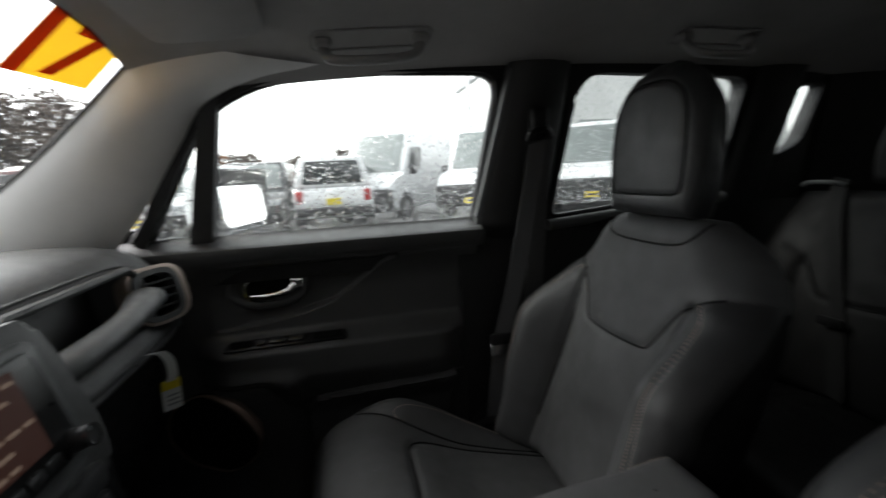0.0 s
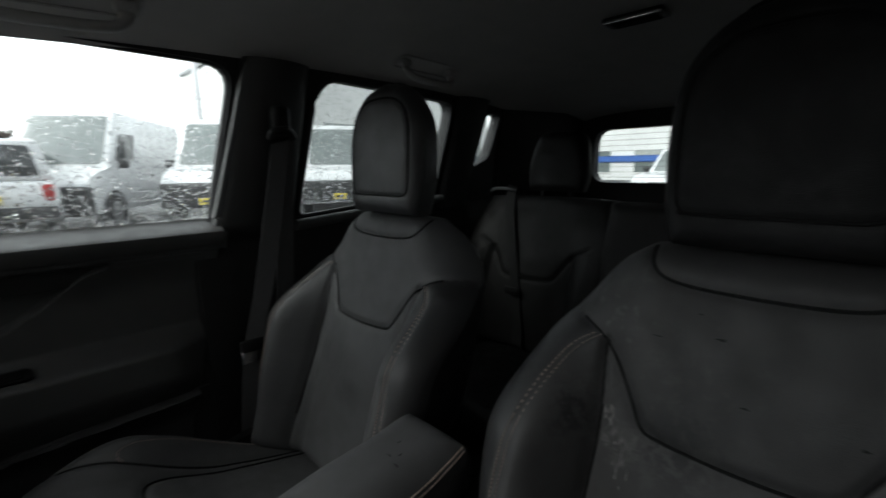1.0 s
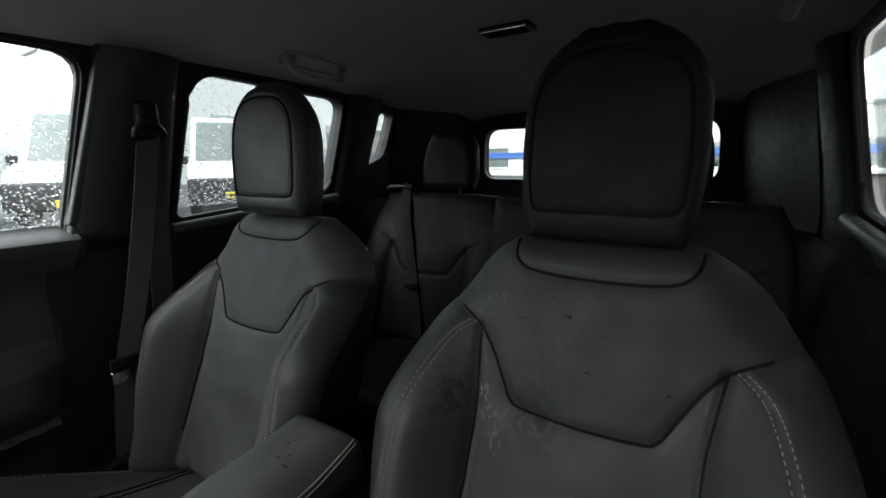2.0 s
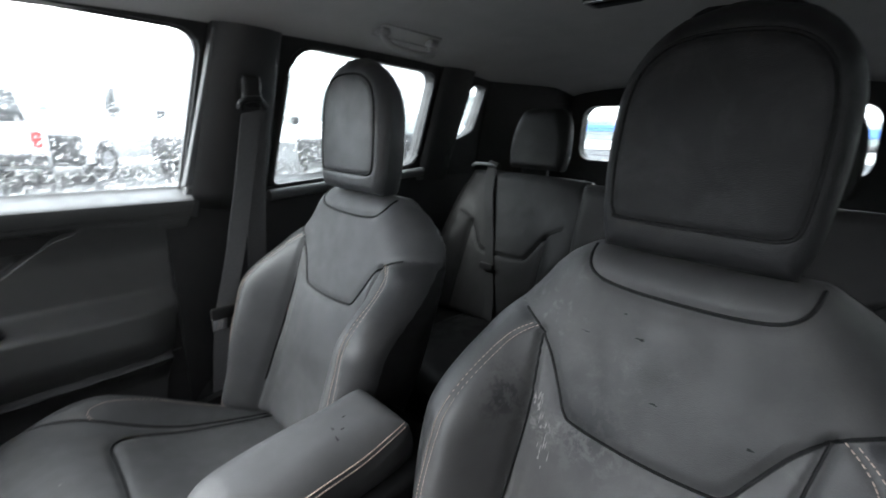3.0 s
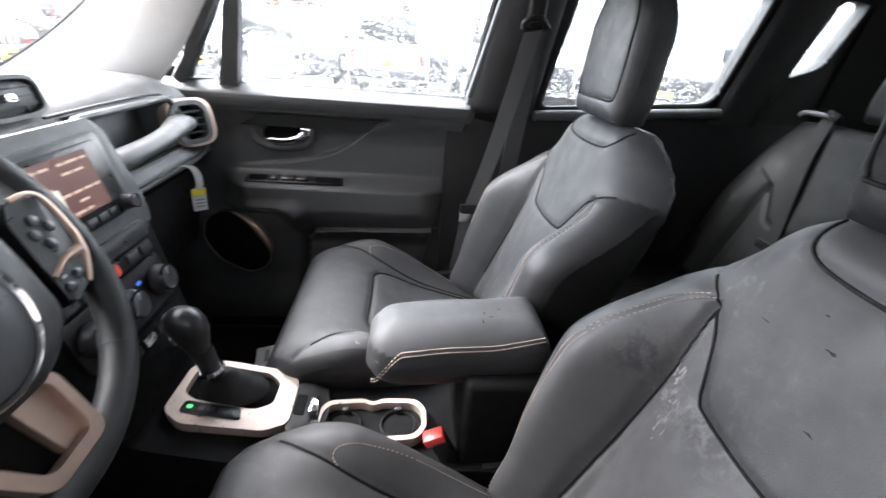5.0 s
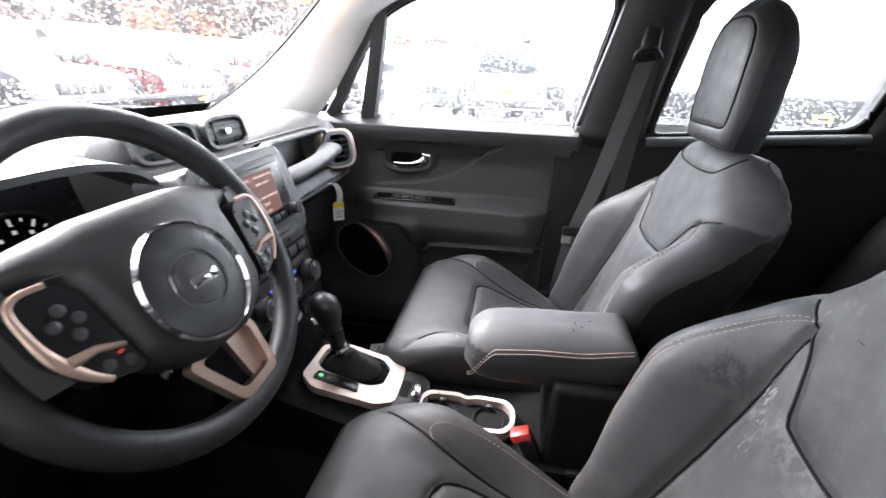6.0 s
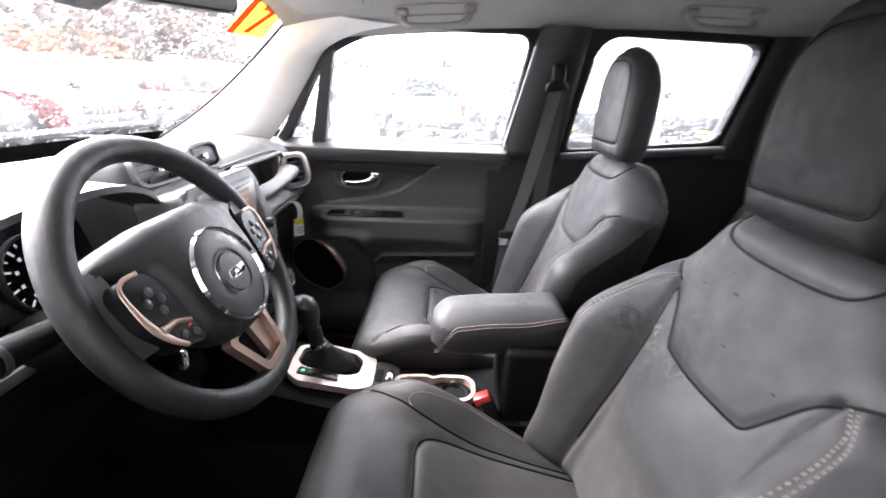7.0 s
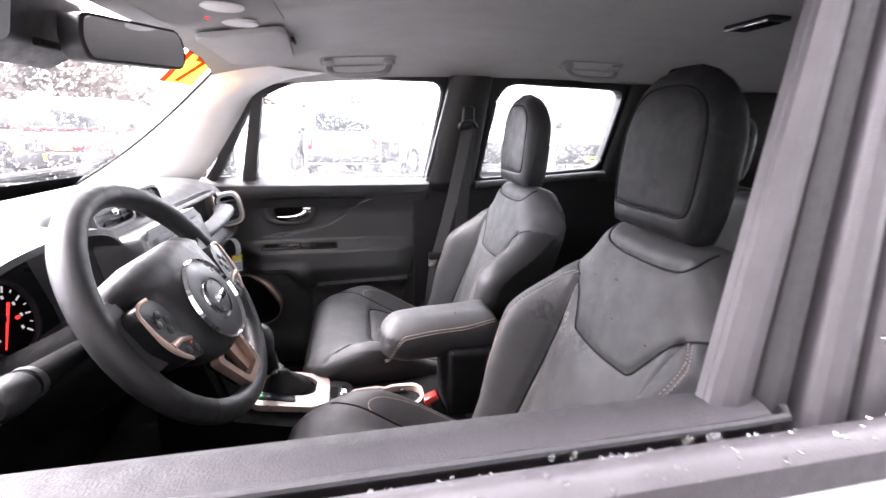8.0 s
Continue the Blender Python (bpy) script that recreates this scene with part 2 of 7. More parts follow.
PAINT = mat("white_car_paint", (0.74, 0.76, 0.77), 0.3, var=0.04, scale=4, coat=0.6, grime=((0.35, 0.34, 0.33), 3, 0.55, 0.8, 0.25))
SCREEN_ON = glow("lit_screen", (0.2, 0.06, 0.035), 0.02)
SCREEN_TXT = glow("screen_line", (0.85, 0.6, 0.45), 0.026)
SCREEN_MAP = glow("screen_picture", (0.7, 0.72, 0.6), 0.04)
RED_LIT = glow("red_light", (1.0, 0.04, 0.03), 0.05)
GREEN_LIT = glow("green_light", (0.1, 0.9, 0.25), 0.05)
BLUE_LIT = glow("blue_light", (0.08, 0.2, 0.9), 0.03)
AMBER_LIT = glow("amber_light", (0.9, 0.3, 0.08), 0.03)
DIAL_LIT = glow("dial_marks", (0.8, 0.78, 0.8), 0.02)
ASPHALT = mat("wet_asphalt", (0.04, 0.041, 0.043), 0.55, var=0.3, scale=0.8, bump=0.6, bscale=40, grime=((0.25, 0.26, 0.27), 0.5, 0.6, 0.74, 0.2), rvar=0.2, spec=0.25)

# ---- mesh helpers ----
ORIGIN = {}


def thing(name, label, category, at=(0, 0, 0), group="", kind="", shift=(0, 0, 0)):
    """An empty at its base, set off by shift together with its parts."""
    e = new(name)
    e.empty_display_size = 0.05
    e.location = Vector(at) + Vector(shift)
    ORIGIN[e.name] = Vector(at)
    return tagged(e, label, category, group, kind)


def part(name, geo, material, parent=None, label="", smooth=True):
    me = bpy.data.meshes.new(name)
    if isinstance(geo, tuple):
        me.from_pydata([tuple(v) for v in geo[0]], [], geo[1])
        if len(geo) == 3:
            if parent:
                me.transform(Matrix.Translation(-ORIGIN[parent.name]))
            me.materials.append(material)
            for p in me.polygons:
                p.use_smooth = True
            me.normals_split_custom_set_from_vertices([tuple(n) for n in geo[2]])
            ob = new(name, me)
            ob.parent = parent
            ORIGIN[ob.name] = ORIGIN[parent.name] if parent else Vector((0, 0, 0))
            if label:
                ob["label"] = label
            return ob
        b = bmesh.new()
        b.from_mesh(me)
    else:
        b = geo
    if parent:
        o = ORIGIN[parent.name]
        bmesh.ops.translate(b, verts=b.verts, vec=-o)
    bmesh.ops.recalc_face_normals(b, faces=b.faces)
    b.to_mesh(me)
    b.free()
    me.materials.append(material)
    for p in me.polygons:
        p.use_smooth = smooth
    if smooth:
        me.set_sharp_from_angle(angle=radians(42))
    ob = new(name, me)
    if parent:
        ob.parent = parent
        ORIGIN[ob.name] = ORIGIN[parent.name]
    else:
        ORIGIN[ob.name] = Vector((0, 0, 0))
    if label:
        ob["label"] = label
    return ob


def join(*geos):
    v, f = [], []
    for a, b, *_ in geos:
        k = len(v)
        v += [tuple(p) for p in a]
        f += [tuple(i + k for i in q) for q in b]
    return v, f


def mesh_of(b):
    b.verts.index_update()
    r = ([tuple(v.co) for v in b.verts], [tuple(v.index for v in f.verts) for f in b.faces])
    b.free()
    return r


def rbox(c, s, r=0.005, seg=2, m=None, taper=None):
    """A box of size s about c with rounded edges. m turns it; taper scales its top in x, y."""
    b = bmesh.new()
    bmesh.ops.create_cube(b, size=1)
    for v in b.verts:
        k = taper if taper and v.co.z > 0 else (1, 1)
        v.co = Vector((v.co.x * s[0] * k[0], v.co.y * s[1] * k[1], v.co.z * s[2]))
    if r > 0:
        bmesh.ops.bevel(b, geom=b.edges[:] + b.verts[:], offset=r, segments=seg, profile=0.5, affect="EDGES")
    if m:
        bmesh.ops.transform(b, matrix=m.to_4x4(), verts=b.verts)
    bmesh.ops.translate(b, verts=b.verts, vec=c)
    return mesh_of(b)


def spline(pts, n=8, closed=False):
    p = [Vector(q) for q in pts]
    k, out = len(p), []
    for i in range(k if closed else k - 1):
        a, b, c, d = (p[(i + j) % k] if closed else p[min(max(i + j, 0), k - 1)] for j in (-1, 0, 1, 2))
        for s in range(n):
            t = s / n
            out.append(0.5 * (2 * b + (c - a) * t + (2 * a - 5 * b + 4 * c - d) * t * t + (3 * b - a - 3 * c + d) * t ** 3))
    if not closed:
        out.append(p[-1])
    return out


def tube(pts, r, n=8, closed=False, flat=1.0, up=(0, 0, 1)):
    """A tube of radius r (a number or one per point) along the points; flat squeezes it along up."""
    p = [Vector(q) for q in pts]
    k = len(p)
    rs = r if isinstance(r, (list, tuple)) else [r] * k
    v, f = [], []
    for i in range(k):
        a, b = (p[i - 1], p[(i + 1) % k]) if closed else (p[max(i - 1, 0)], p[min(i + 1, k - 1)])
        t = (b - a).normalized()
        u = Vector(up)
        if abs(t.dot(u)) > 0.95:
            u = Vector((1, 0, 0)) if abs(t.x) < 0.9 else Vector((0, 1, 0))
        s = t.cross(u).normalized()
        u = s.cross(t)
        for j in range(n):
            w = 2 * math.pi * j / n
            v.append(p[i] + rs[i] * (math.cos(w) * s + math.sin(w) * flat * u))
    for i in range(k if closed else k - 1):
        for j in range(n):
            a, b = i * n + j, i * n + (j + 1) % n
            c, d = ((i + 1) % k) * n + (j + 1) % n, ((i + 1) % k) * n + j
            f.append((a, b, c, d))
    if not closed:
        f += [tuple(range(n)), tuple(range((k - 1) * n, k * n))]
    return v, f


def lathe(prof, at, axis, n=32, squash=(1, 1), side=None, close=False):
    """Turns the profile (radius, height) about an axis through a point."""
    ax = Vector(axis).normalized()
    s = Vector(side).normalized() if side else ax.orthogonal().normalized()
    u = ax.cross(s).normalized()
    v, f, k = [], [], len(prof)
    for r, h in prof:
        for j in range(n):
            w = 2 * math.pi * j / n
            v.append(Vector(at) + ax * h + s * (r * squash[0] * math.cos(w)) + u * (r * squash[1] * math.sin(w)))
    for i in range(k if close else k - 1):
        for j in range(n):
            f.append((i * n + j, i * n + (j + 1) % n, ((i + 1) % k) * n + (j + 1) % n, ((i + 1) % k) * n + j))
    if not close:
        f += [tuple(range(n)), tuple(range((k - 1) * n, k * n))]
    return v, f


def prism(poly, place, d0, d1, r=0.0, seg=2):
    """Extrudes a polygon of (a, b) from depth d0 to d1; place(a, b, d) gives the point."""
    b = bmesh.new()
    lo = [b.verts.new(place(p[0], p[1], d0)) for p in poly]
    hi = [b.verts.new(place(p[0], p[1], d1)) for p in poly]
    k = len(poly)
    b.faces.new(lo)
    top = b.faces.new(hi)
    for i in range(k):
        b.faces.new((lo[i], lo[(i + 1) % k], hi[(i + 1) % k], hi[i]))
    if r > 0:
        bmesh.ops.bevel(b, geom=list(top.edges), offset=r, segments=seg, profile=0.5, affect="EDGES")
    return mesh_of(b)


def sheet(nu, nv, fn, thick=None):
    """A grid of fn(u, v), u and v from 0 to 1; thick: a vector by which a second skin is set off."""
    v = [Vector(fn(i / (nu - 1), j / (nv - 1))) for j in range(nv) for i in range(nu)]
    f = [(j * nu + i, j * nu + i + 1, (j + 1) * nu + i + 1, (j + 1) * nu + i) for j in range(nv - 1) for i in range(nu - 1)]
    if thick is not None:
        k, th = len(v), Vector(thick)
        v += [p + th for p in v]
        f += [tuple(q + k for q in reversed(g)) for g in f]
        ring = [i for i in range(nu)] + [j * nu + nu - 1 for j in range(1, nv)] + [(nv - 1) * nu + i for i in range(nu - 2, -1, -1)] + [j * nu for j in range(nv - 2, 0, -1)]
        for a, b in zip(ring, ring[1:] + ring[:1]):
            f.append((a, b, b + k, a + k))
    return v, f


def rounded(poly, r=0.03, n=5):
    """The polygon with its corners rounded; r is one radius or one per corner."""
    out, k = [], len(poly)
    for i in range(k):
        a, b, c = (Vector(poly[(i + j) % k]).to_2d() for j in (-1, 0, 1))
        q = r[i] if isinstance(r, (list, tuple)) else r
        q = min(q, 0.45 * (a - b).length, 0.45 * (c - b).length)
        s, e = b + (a - b).normalized() * q, b + (c - b).normalized() * q
        if q < 1e-4:
            out.append((b.x, b.y))
            continue
        for j in range(n + 1):
            t = j / n
            p = (1 - t) ** 2 * s + 2 * t * (1 - t) * b + t * t * e
            out.append((p.x, p.y))
    return out


def holed(outer, holes, place, thick):
    """A wall of that outline with openings through it; place(a, b, d) gives the point at depth d."""
    b = bmesh.new()
    edges = []
    for loop in [outer] + holes:
        vs = [b.verts.new((p[0], p[1], 0)) for p in loop]
        edges += [b.edges.new((vs[i], vs[(i + 1) % len(vs)])) for i in range(len(vs))]
    bmesh.ops.triangle_fill(b, use_beauty=True, use_dissolve=False, edges=edges)
    r = bmesh.ops.extrude_face_region(b, geom=b.faces[:])
    for v in r["geom"]:
        if isinstance(v, bmesh.types.BMVert):
            v.co.z = thick
    for v in b.verts:
        v.co = place(v.co.x, v.co.y, v.co.z)
    return mesh_of(b)


def seam_dist(l, v, line):
    best = np.full(np.shape(l), 9.0)
    for (a, b), (c, d) in zip(line, line[1:]):
        ex, ey = c - a, d - b
        t = np.clip(((l - a) * ex + (v - b) * ey) / (ex * ex + ey * ey + 1e-12), 0, 1)
        best = np.minimum(best, np.hypot(l - a - t * ex, v - b - t * ey))
    return best


class Pad:
    """An upholstered pad: a front of height h(l, v) over the half width W(v) and length L, rolled over its edges, with sewn seams."""

    def __init__(self, at, lat, up, nor, W, L, h, r=0.035, rt=0.04, rb=0.02, depth=0.1, res=0.005, seams=(), side=0.0, puff=0.0, pw=0.02, back=0.0, drop=0.0, v0=0.0):
        self.v0 = v0
        self.at, self.lat, self.up, self.nor = Vector(at), Vector(lat), Vector(up), Vector(nor)
        self.W, self.L, self.h, self.r, self.rt, self.rb, self.depth, self.res, self.side, self.puff, self.pw = W, L, h, r, rt, rb, depth, res, side, puff, pw
        self.back, self.drop = back, drop
        vs = np.linspace(v0, L, 26)
        ws = W(vs)
        self.edge = [(float(w), float(v)) for w, v in zip(ws, vs)] + [(-float(w), float(v)) for w, v in zip(ws[::-1], vs[::-1])]
        self.edge.append(self.edge[0])
        self.seams = [([tuple(p) for p in line], d, w) for line, d, w in seams]

    def height(self, l, v):
        r = self.r + (self.rt - self.r) * smooth(self.L - 0.14, self.L - 0.02, v) + (self.rb - self.r) * smooth(self.v0 + 0.1, self.v0 + 0.01, v)
        q = np.clip(r - seam_dist(l, v, self.edge), 0, r)
        z = self.h(l, v) - r + np.sqrt(np.maximum(r * r - q * q, 0))
        near = np.full(np.shape(l), 9.0)
        for line, d, s in self.seams:
            q = seam_dist(l, v, line)
            near = np.minimum(near, q)
            z = z - d * np.exp(-(q / s) ** 2)
        return z + self.puff * (1 - np.exp(-near / self.pw))

    def point(self, l, v, lift=0.0):
        z = float(self.height(np.array(l, float), np.array(v, float))) + lift
        return self.at + self.lat * l + self.up * v + self.nor * z

    def build(self, region=None):
        """Meshes by region name; 'shell' is the sides and back."""
        wm = float(np.max(self.W(np.linspace(self.v0, self.L, 50))))
        nu, nv = int(2 * wm / self.res) + 1, int((self.L - self.v0) / self.res) + 1
        a = np.linspace(-1, 1, nu)
        a = np.sign(a) * (1 - (1 - np.abs(a)) ** 1.25)
        t = np.linspace(0, 1, nv)
        v = self.v0 + (self.L - self.v0) * t[:, None] + 0 * a[None, :]
        l = a[None, :] * self.W(v)
        z = self.height(l, v)
        P = np.array(self.at)[None, None] + l[..., None] * np.array(self.lat) + v[..., None] * np.array(self.up) + z[..., None] * np.array(self.nor)
        du, dv = np.gradient(P, axis=1), np.gradient(P, axis=0)
        nrm = np.cross(du, dv)
        flip = float(np.sum(nrm[nv // 2, nu // 2] * np.array(self.nor))) < 0
        nrm = (-nrm if flip else nrm) / (np.linalg.norm(nrm, axis=2, keepdims=True) + 1e-12)
        P, nrm = P.reshape(-1, 3), nrm.reshape(-1, 3)
        groups = {}
        for j in range(nv - 1):
            for i in range(nu - 1):
                k = region(float(l[j, i] + l[j, i + 1]) / 2, float(v[j, i] + v[j + 1, i]) / 2) if region else "front"
                q = (j * nu + i, j * nu + i + 1, (j + 1) * nu + i + 1, (j + 1) * nu + i)
                groups.setdefault(k, []).append(q[::-1] if flip else q)
        out = {}
        for k, fs in groups.items():
            used = sorted({q for f in fs for q in f})
            idx = {q: n for n, q in enumerate(used)}
            out[k] = ([tuple(P[q]) for q in used], [tuple(idx[q] for q in f) for f in fs], [tuple(nrm[q]) for q in used])
        ring = [i for i in range(nu)] + [j * nu + nu - 1 for j in range(1, nv)] + [(nv - 1) * nu + i for i in range(nu - 2, -1, -1)] + [j * nu for j in range(nv - 2, 0, -1)]
        zz = z.reshape(-1)
        c = np.array(self.at) + np.array(self.up) * (self.L + self.v0) / 2
        vs, fs, k = [], [], len(ring)
        for s, grow in ((0, 1.0), (0.14, 1.0 + self.side * 0.7 - self.back * 0.04), (0.36, 1.0 + self.side - self.back * 0.13), (0.6, 0.988 + self.side * 0.7 - self.back * 0.28), (0.8, 0.955 - self.back * 0.5), (0.93, 0.885 - self.back * 0.75), (1.0, 0.77 - self.back)):
            for q in ring:
                p = P[q] - np.array(self.nor) * zz[q]
                d = zz[q] * (1 - s) - self.depth * s
                vs.append(tuple(c + (p - c) * grow + np.array(self.nor) * d - np.array(self.up) * (self.drop * s * s)))
        for s in range(6):
            for i in range(k):
                fs.append((s * k + i, s * k + (i + 1) % k, (s + 1) * k + (i + 1) % k, (s + 1) * k + i))
        fs.append(tuple(range(6 * k, 7 * k)))
        out["shell"] = (vs, fs)
        return out

    def stitch(self, line, gap=0.0043, long=0.0036, wide=0.0012, lift=0.0007):
        """Thread stitches lying along a seam line."""
        pts = spline([(a, b, 0) for a, b in line], 24)
        v, f, run = [], [], 0.0
        for a, b in zip(pts, pts[1:]):
            d = (b - a).length
            run += d
            if run < gap or d < 1e-6:
                continue
            run = 0.0
            t = (b - a).normalized()
            s = Vector((-t.y, t.x, 0))
            k = len(v)
            for u, w, z in ((-long / 2, -wide / 2, 0), (long / 2, -wide / 2, 0), (long / 2, wide / 2, 0), (-long / 2, wide / 2, 0), (-long / 3, 0, wide * 0.7), (long / 3, 0, wide * 0.7)):
                q = b + t * u + s * w
                v.append(self.point(q.x, q.y, lift + z))
            f += [(k, k + 1, k + 5, k + 4), (k + 3, k + 4, k + 5, k + 2), (k, k + 4, k + 3), (k + 1, k + 2, k + 5)]
        return v, f

    def cord(self, line, r=0.0021):
        """A dark cord lying in a seam."""
        pts = spline([(a, b, 0) for a, b in line], 6)
        return tube([self.point(p.x, p.y, 0.0008) for p in pts], r, 6, up=tuple(self.nor))

    def patch(self, cl, cv, sl, sv, seed, lift=0.0007, n=14):
        """An uneven thin smear on the surface."""
        rnd = random.Random(seed)
        ph = [rnd.uniform(0, 6.28) for _ in range(5)]
        v, f = [self.point(cl, cv, lift)], []
        for i in range(n):
            w = 2 * math.pi * i / n
            k = 1 + 0.3 * math.sin(3 * w + ph[0]) + 0.25 * math.sin(5 * w + ph[1]) + 0.15 * math.sin(9 * w + ph[2])
            v.append(self.point(cl + sl * k * math.cos(w), cv + sv * k * math.sin(w), lift))
        f = [(0, i + 1, (i + 1) % n + 1) for i in range(n)]
        return v, f


def smooth(a, b, x):
    t = np.clip((x - a) / (b - a), 0, 1)
    return t * t * (3 - 2 * t)


def table(xs, ys):
    xs, ys = np.array(xs, float), np.array(ys, float)
    return lambda v: np.interp(v, xs, ys)


def both(line):
    return [line, [(-a, b) for a, b in line]]


def curve(xs, ys):
    """A smooth function through the points."""
    p = spline([(a, b, 0) for a, b in zip(xs, ys)], 12)
    return table([q.x for q in p], [q.y for q in p])


# ---- the car's shell ----
FLOOR = 0.32


def side_y(z):
    return 0.695 - 0.15 * max(z - 1.06, 0)


roof_mid = curve((-0.34, -0.1, 0.2, 0.6, 1.03, 1.4, 1.66, 1.86), (1.44, 1.474, 1.496, 1.508, 1.507, 1.488, 1.443, 1.392))


def roof(x, y):
    return float(roof_mid(x)) - 0.085 * min(abs(y) / 0.645, 1.03) ** 5


ceiling = part("ceiling", sheet(90, 60, lambda u, v: (-0.34 + 2.2 * u, -0.655 + 1.31 * v, roof(-0.34 + 2.2 * u, -0.655 + 1.31 * v)), (0, 0, 0.03)), HEADLINER)
tagged(ceiling, "pale grey cloth roof lining of the car", "headliner", kind="structure")
outer_roof = part("roof_panel", sheet(30, 24, lambda u, v: (-0.36 + 2.26 * u, -0.7 + 1.4 * v, roof(-0.34 + 2.2 * u, -0.66 + 1.32 * v) + 0.045), (0, 0, 0.012)), PAINT)
tagged(outer_roof, "white painted steel roof skin of the car", "car roof", kind="structure")

FRONT_WIN = rounded([(-0.452, 1.058), (0.345, 1.06), (0.412, 1.408), (0.03, 1.408), (-0.13, 1.385), (-0.24, 1.33)], [0.02, 0.015, 0.06, 0.2, 0.1, 0.08])
REAR_WIN = rounded([(0.56, 1.048), (1.08, 1.092), (1.132, 1.4), (0.618, 1.412)], [0.03, 0.05, 0.05, 0.08])
QUARTER_WIN = rounded([(1.262, 1.172), (1.36, 1.21), (1.405, 1.38), (1.315, 1.385)], [0.03, 0.03, 0.02, 0.03])


def flank(s):
    """A point of the car's side: along, up and outward by d; s is the side."""
    return lambda a, b, d: Vector((a, s * (side_y(b) + d), b))


OUTLINE = [(-0.46, 1.04), (1.9, 1.04), (1.86, 1.36), (1.78, 1.43), (1.5, 1.47), (0.8, 1.48), (0.2, 1.47), (-0.1, 1.44), (-0.24, 1.39), (-0.32, 1.3)]
FRONT_HOLE = rounded([(-0.452, 1.025), (0.34, 1.025), (0.412, 1.408), (0.03, 1.408), (-0.13, 1.385), (-0.24, 1.33)], [0.02, 0.015, 0.06, 0.2, 0.1, 0.08])
OUTLINE_LEFT = [(-0.46, 0.95), (1.9, 0.95)] + OUTLINE[2:]
OPEN_WIN = rounded([(-0.452, 0.985), (0.39, 0.985), (0.4, 1.06), (0.48, 1.408), (0.03, 1.408), (-0.13, 1.385), (-0.24, 1.33)], [0.02, 0.01, 0.0, 0.06, 0.2, 0.1, 0.08])


def car_side(s, x, v):
    """A point of the outer skin: along, and v from the sill to the belt or the wing."""
    f = max((-0.88 - x) / 1.12, 0.0)
    top = 1.03 - 0.085 * float(smooth(0.0, 0.25, f)) - 0.06 * f - 0.14 * f ** 6
    end = max(abs(x + 0.05) - 1.45, 0.0) / 0.5
    return Vector((x, s * (0.9 - 0.125 * v ** 3 - 0.06 * (1 - v) ** 2 - 0.14 * end ** 2.5 + 0.09 * f * v ** 3), 0.3 + (top - 0.3) * v))


for s, name, label in ((1, "wall_right", "dark inner side of the car with window openings"), (-1, "wall_left", "dark inner side of the car by the driver")):
    w = part(name, holed(OUTLINE_LEFT, [FRONT_HOLE if s > 0 else OPEN_WIN, REAR_WIN, QUARTER_WIN], flank(s) if s > 0 else (lambda a, b, d: flank(-1)(a, b, d)), 0.045 if s > 0 else 0.012), PLASTIC, smooth=False)
    tagged(w, label, "car side", kind="structure")
    low = part(name + "_lower", sheet(40, 14, lambda u, v: ((0.3 if s > 0 else 0.5) + (1.58 if s > 0 else 1.38) * u, s * (0.69 - 0.03 * math.sin(math.pi * v)), 0.3 + (0.75 if s > 0 else 0.69) * v), (0, s * (0.05 if s > 0 else 0.012), 0)), SIDE_VINYL)
    tagged(low, "black moulded trim of the rear door", "door trim", kind="structure")
    skin = part("body_panel", sheet(90, 24, lambda u, v: car_side(s, -2.0 + 3.9 * u, v), (0, -s * 0.012, 0)), PAINT)
    tagged(skin, "wet white painted outer door skin", "car body", kind="structure")

# rear end with the tailgate window
TAIL = rounded([(-0.47, 1.112), (0.47, 1.112), (0.455, 1.335), (-0.455, 1.335)], 0.06)
tail = part("wall_back", holed([(-0.72, 0.3), (0.72, 0.3), (0.72, 1.06), (0.68, 1.36), (0.6, 1.42), (0.4, 1.44), (-0.4, 1.44), (-0.6, 1.42), (-0.68, 1.36), (-0.72, 1.06)], [TAIL],
                               lambda a, b, d: Vector((1.86 - 0.12 * max(b - 1.1, 0) + d, a, b)), 0.05), PLASTIC, smooth=False)
tagged(tail, "dark inner tailgate trim with a wide window", "tailgate", kind="structure")
floor = part("floor", sheet(70, 50, lambda u, v: (-1.05 + 2.9 * u, -0.72 + 1.44 * v, FLOOR + 0.2 * float(smooth(0.15, 0.09, abs(-0.72 + 1.44 * v))) * (1 if u < 0.6 else 0.6)
                                          + 0.35 * float(smooth(-0.75, -1.03, -1.05 + 2.9 * u)) + 0.1 * float(smooth(0.62, 0.7, abs(-0.72 + 1.44 * v)))), (0, 0, -0.03)), CARPET)
tagged(floor, "black carpeted car floor with a raised tunnel", "car floor", kind="structure")
fire = part("wall_front", sheet(8, 14, lambda u, v: (-1.02 + 0.12 * v, -0.72 + 1.44 * u, 0.4 + 0.62 * v), (-0.04, 0, 0)), CARPET)
tagged(fire, "dark front bulkhead under the dashboard", "bulkhead", kind="structure")

# windscreen, its frame line and the side panes
WS0, WS1 = Vector((-0.79, 0, 1.02)), Vector((-0.29, 0, 1.45))


def screen_at(u, v, d=0.0):
    """A point of the windscreen: u from -1 to 1 across, v from 0 to 1 up, d inward."""
    p = WS0.lerp(WS1, v)
    half = 0.68 - 0.12 * v
    bow = 0.10 * (1 - u * u)
    n = Vector((0.65, 0, -0.76))
    return Vector((p.x - bow * (1 - 0.35 * v), u * half, p.z - 0.0)) + n * d


def pane(name, geo, material, label):
    g = part(name, geo, material)
    return tagged(g, label, "window pane", kind="structure")


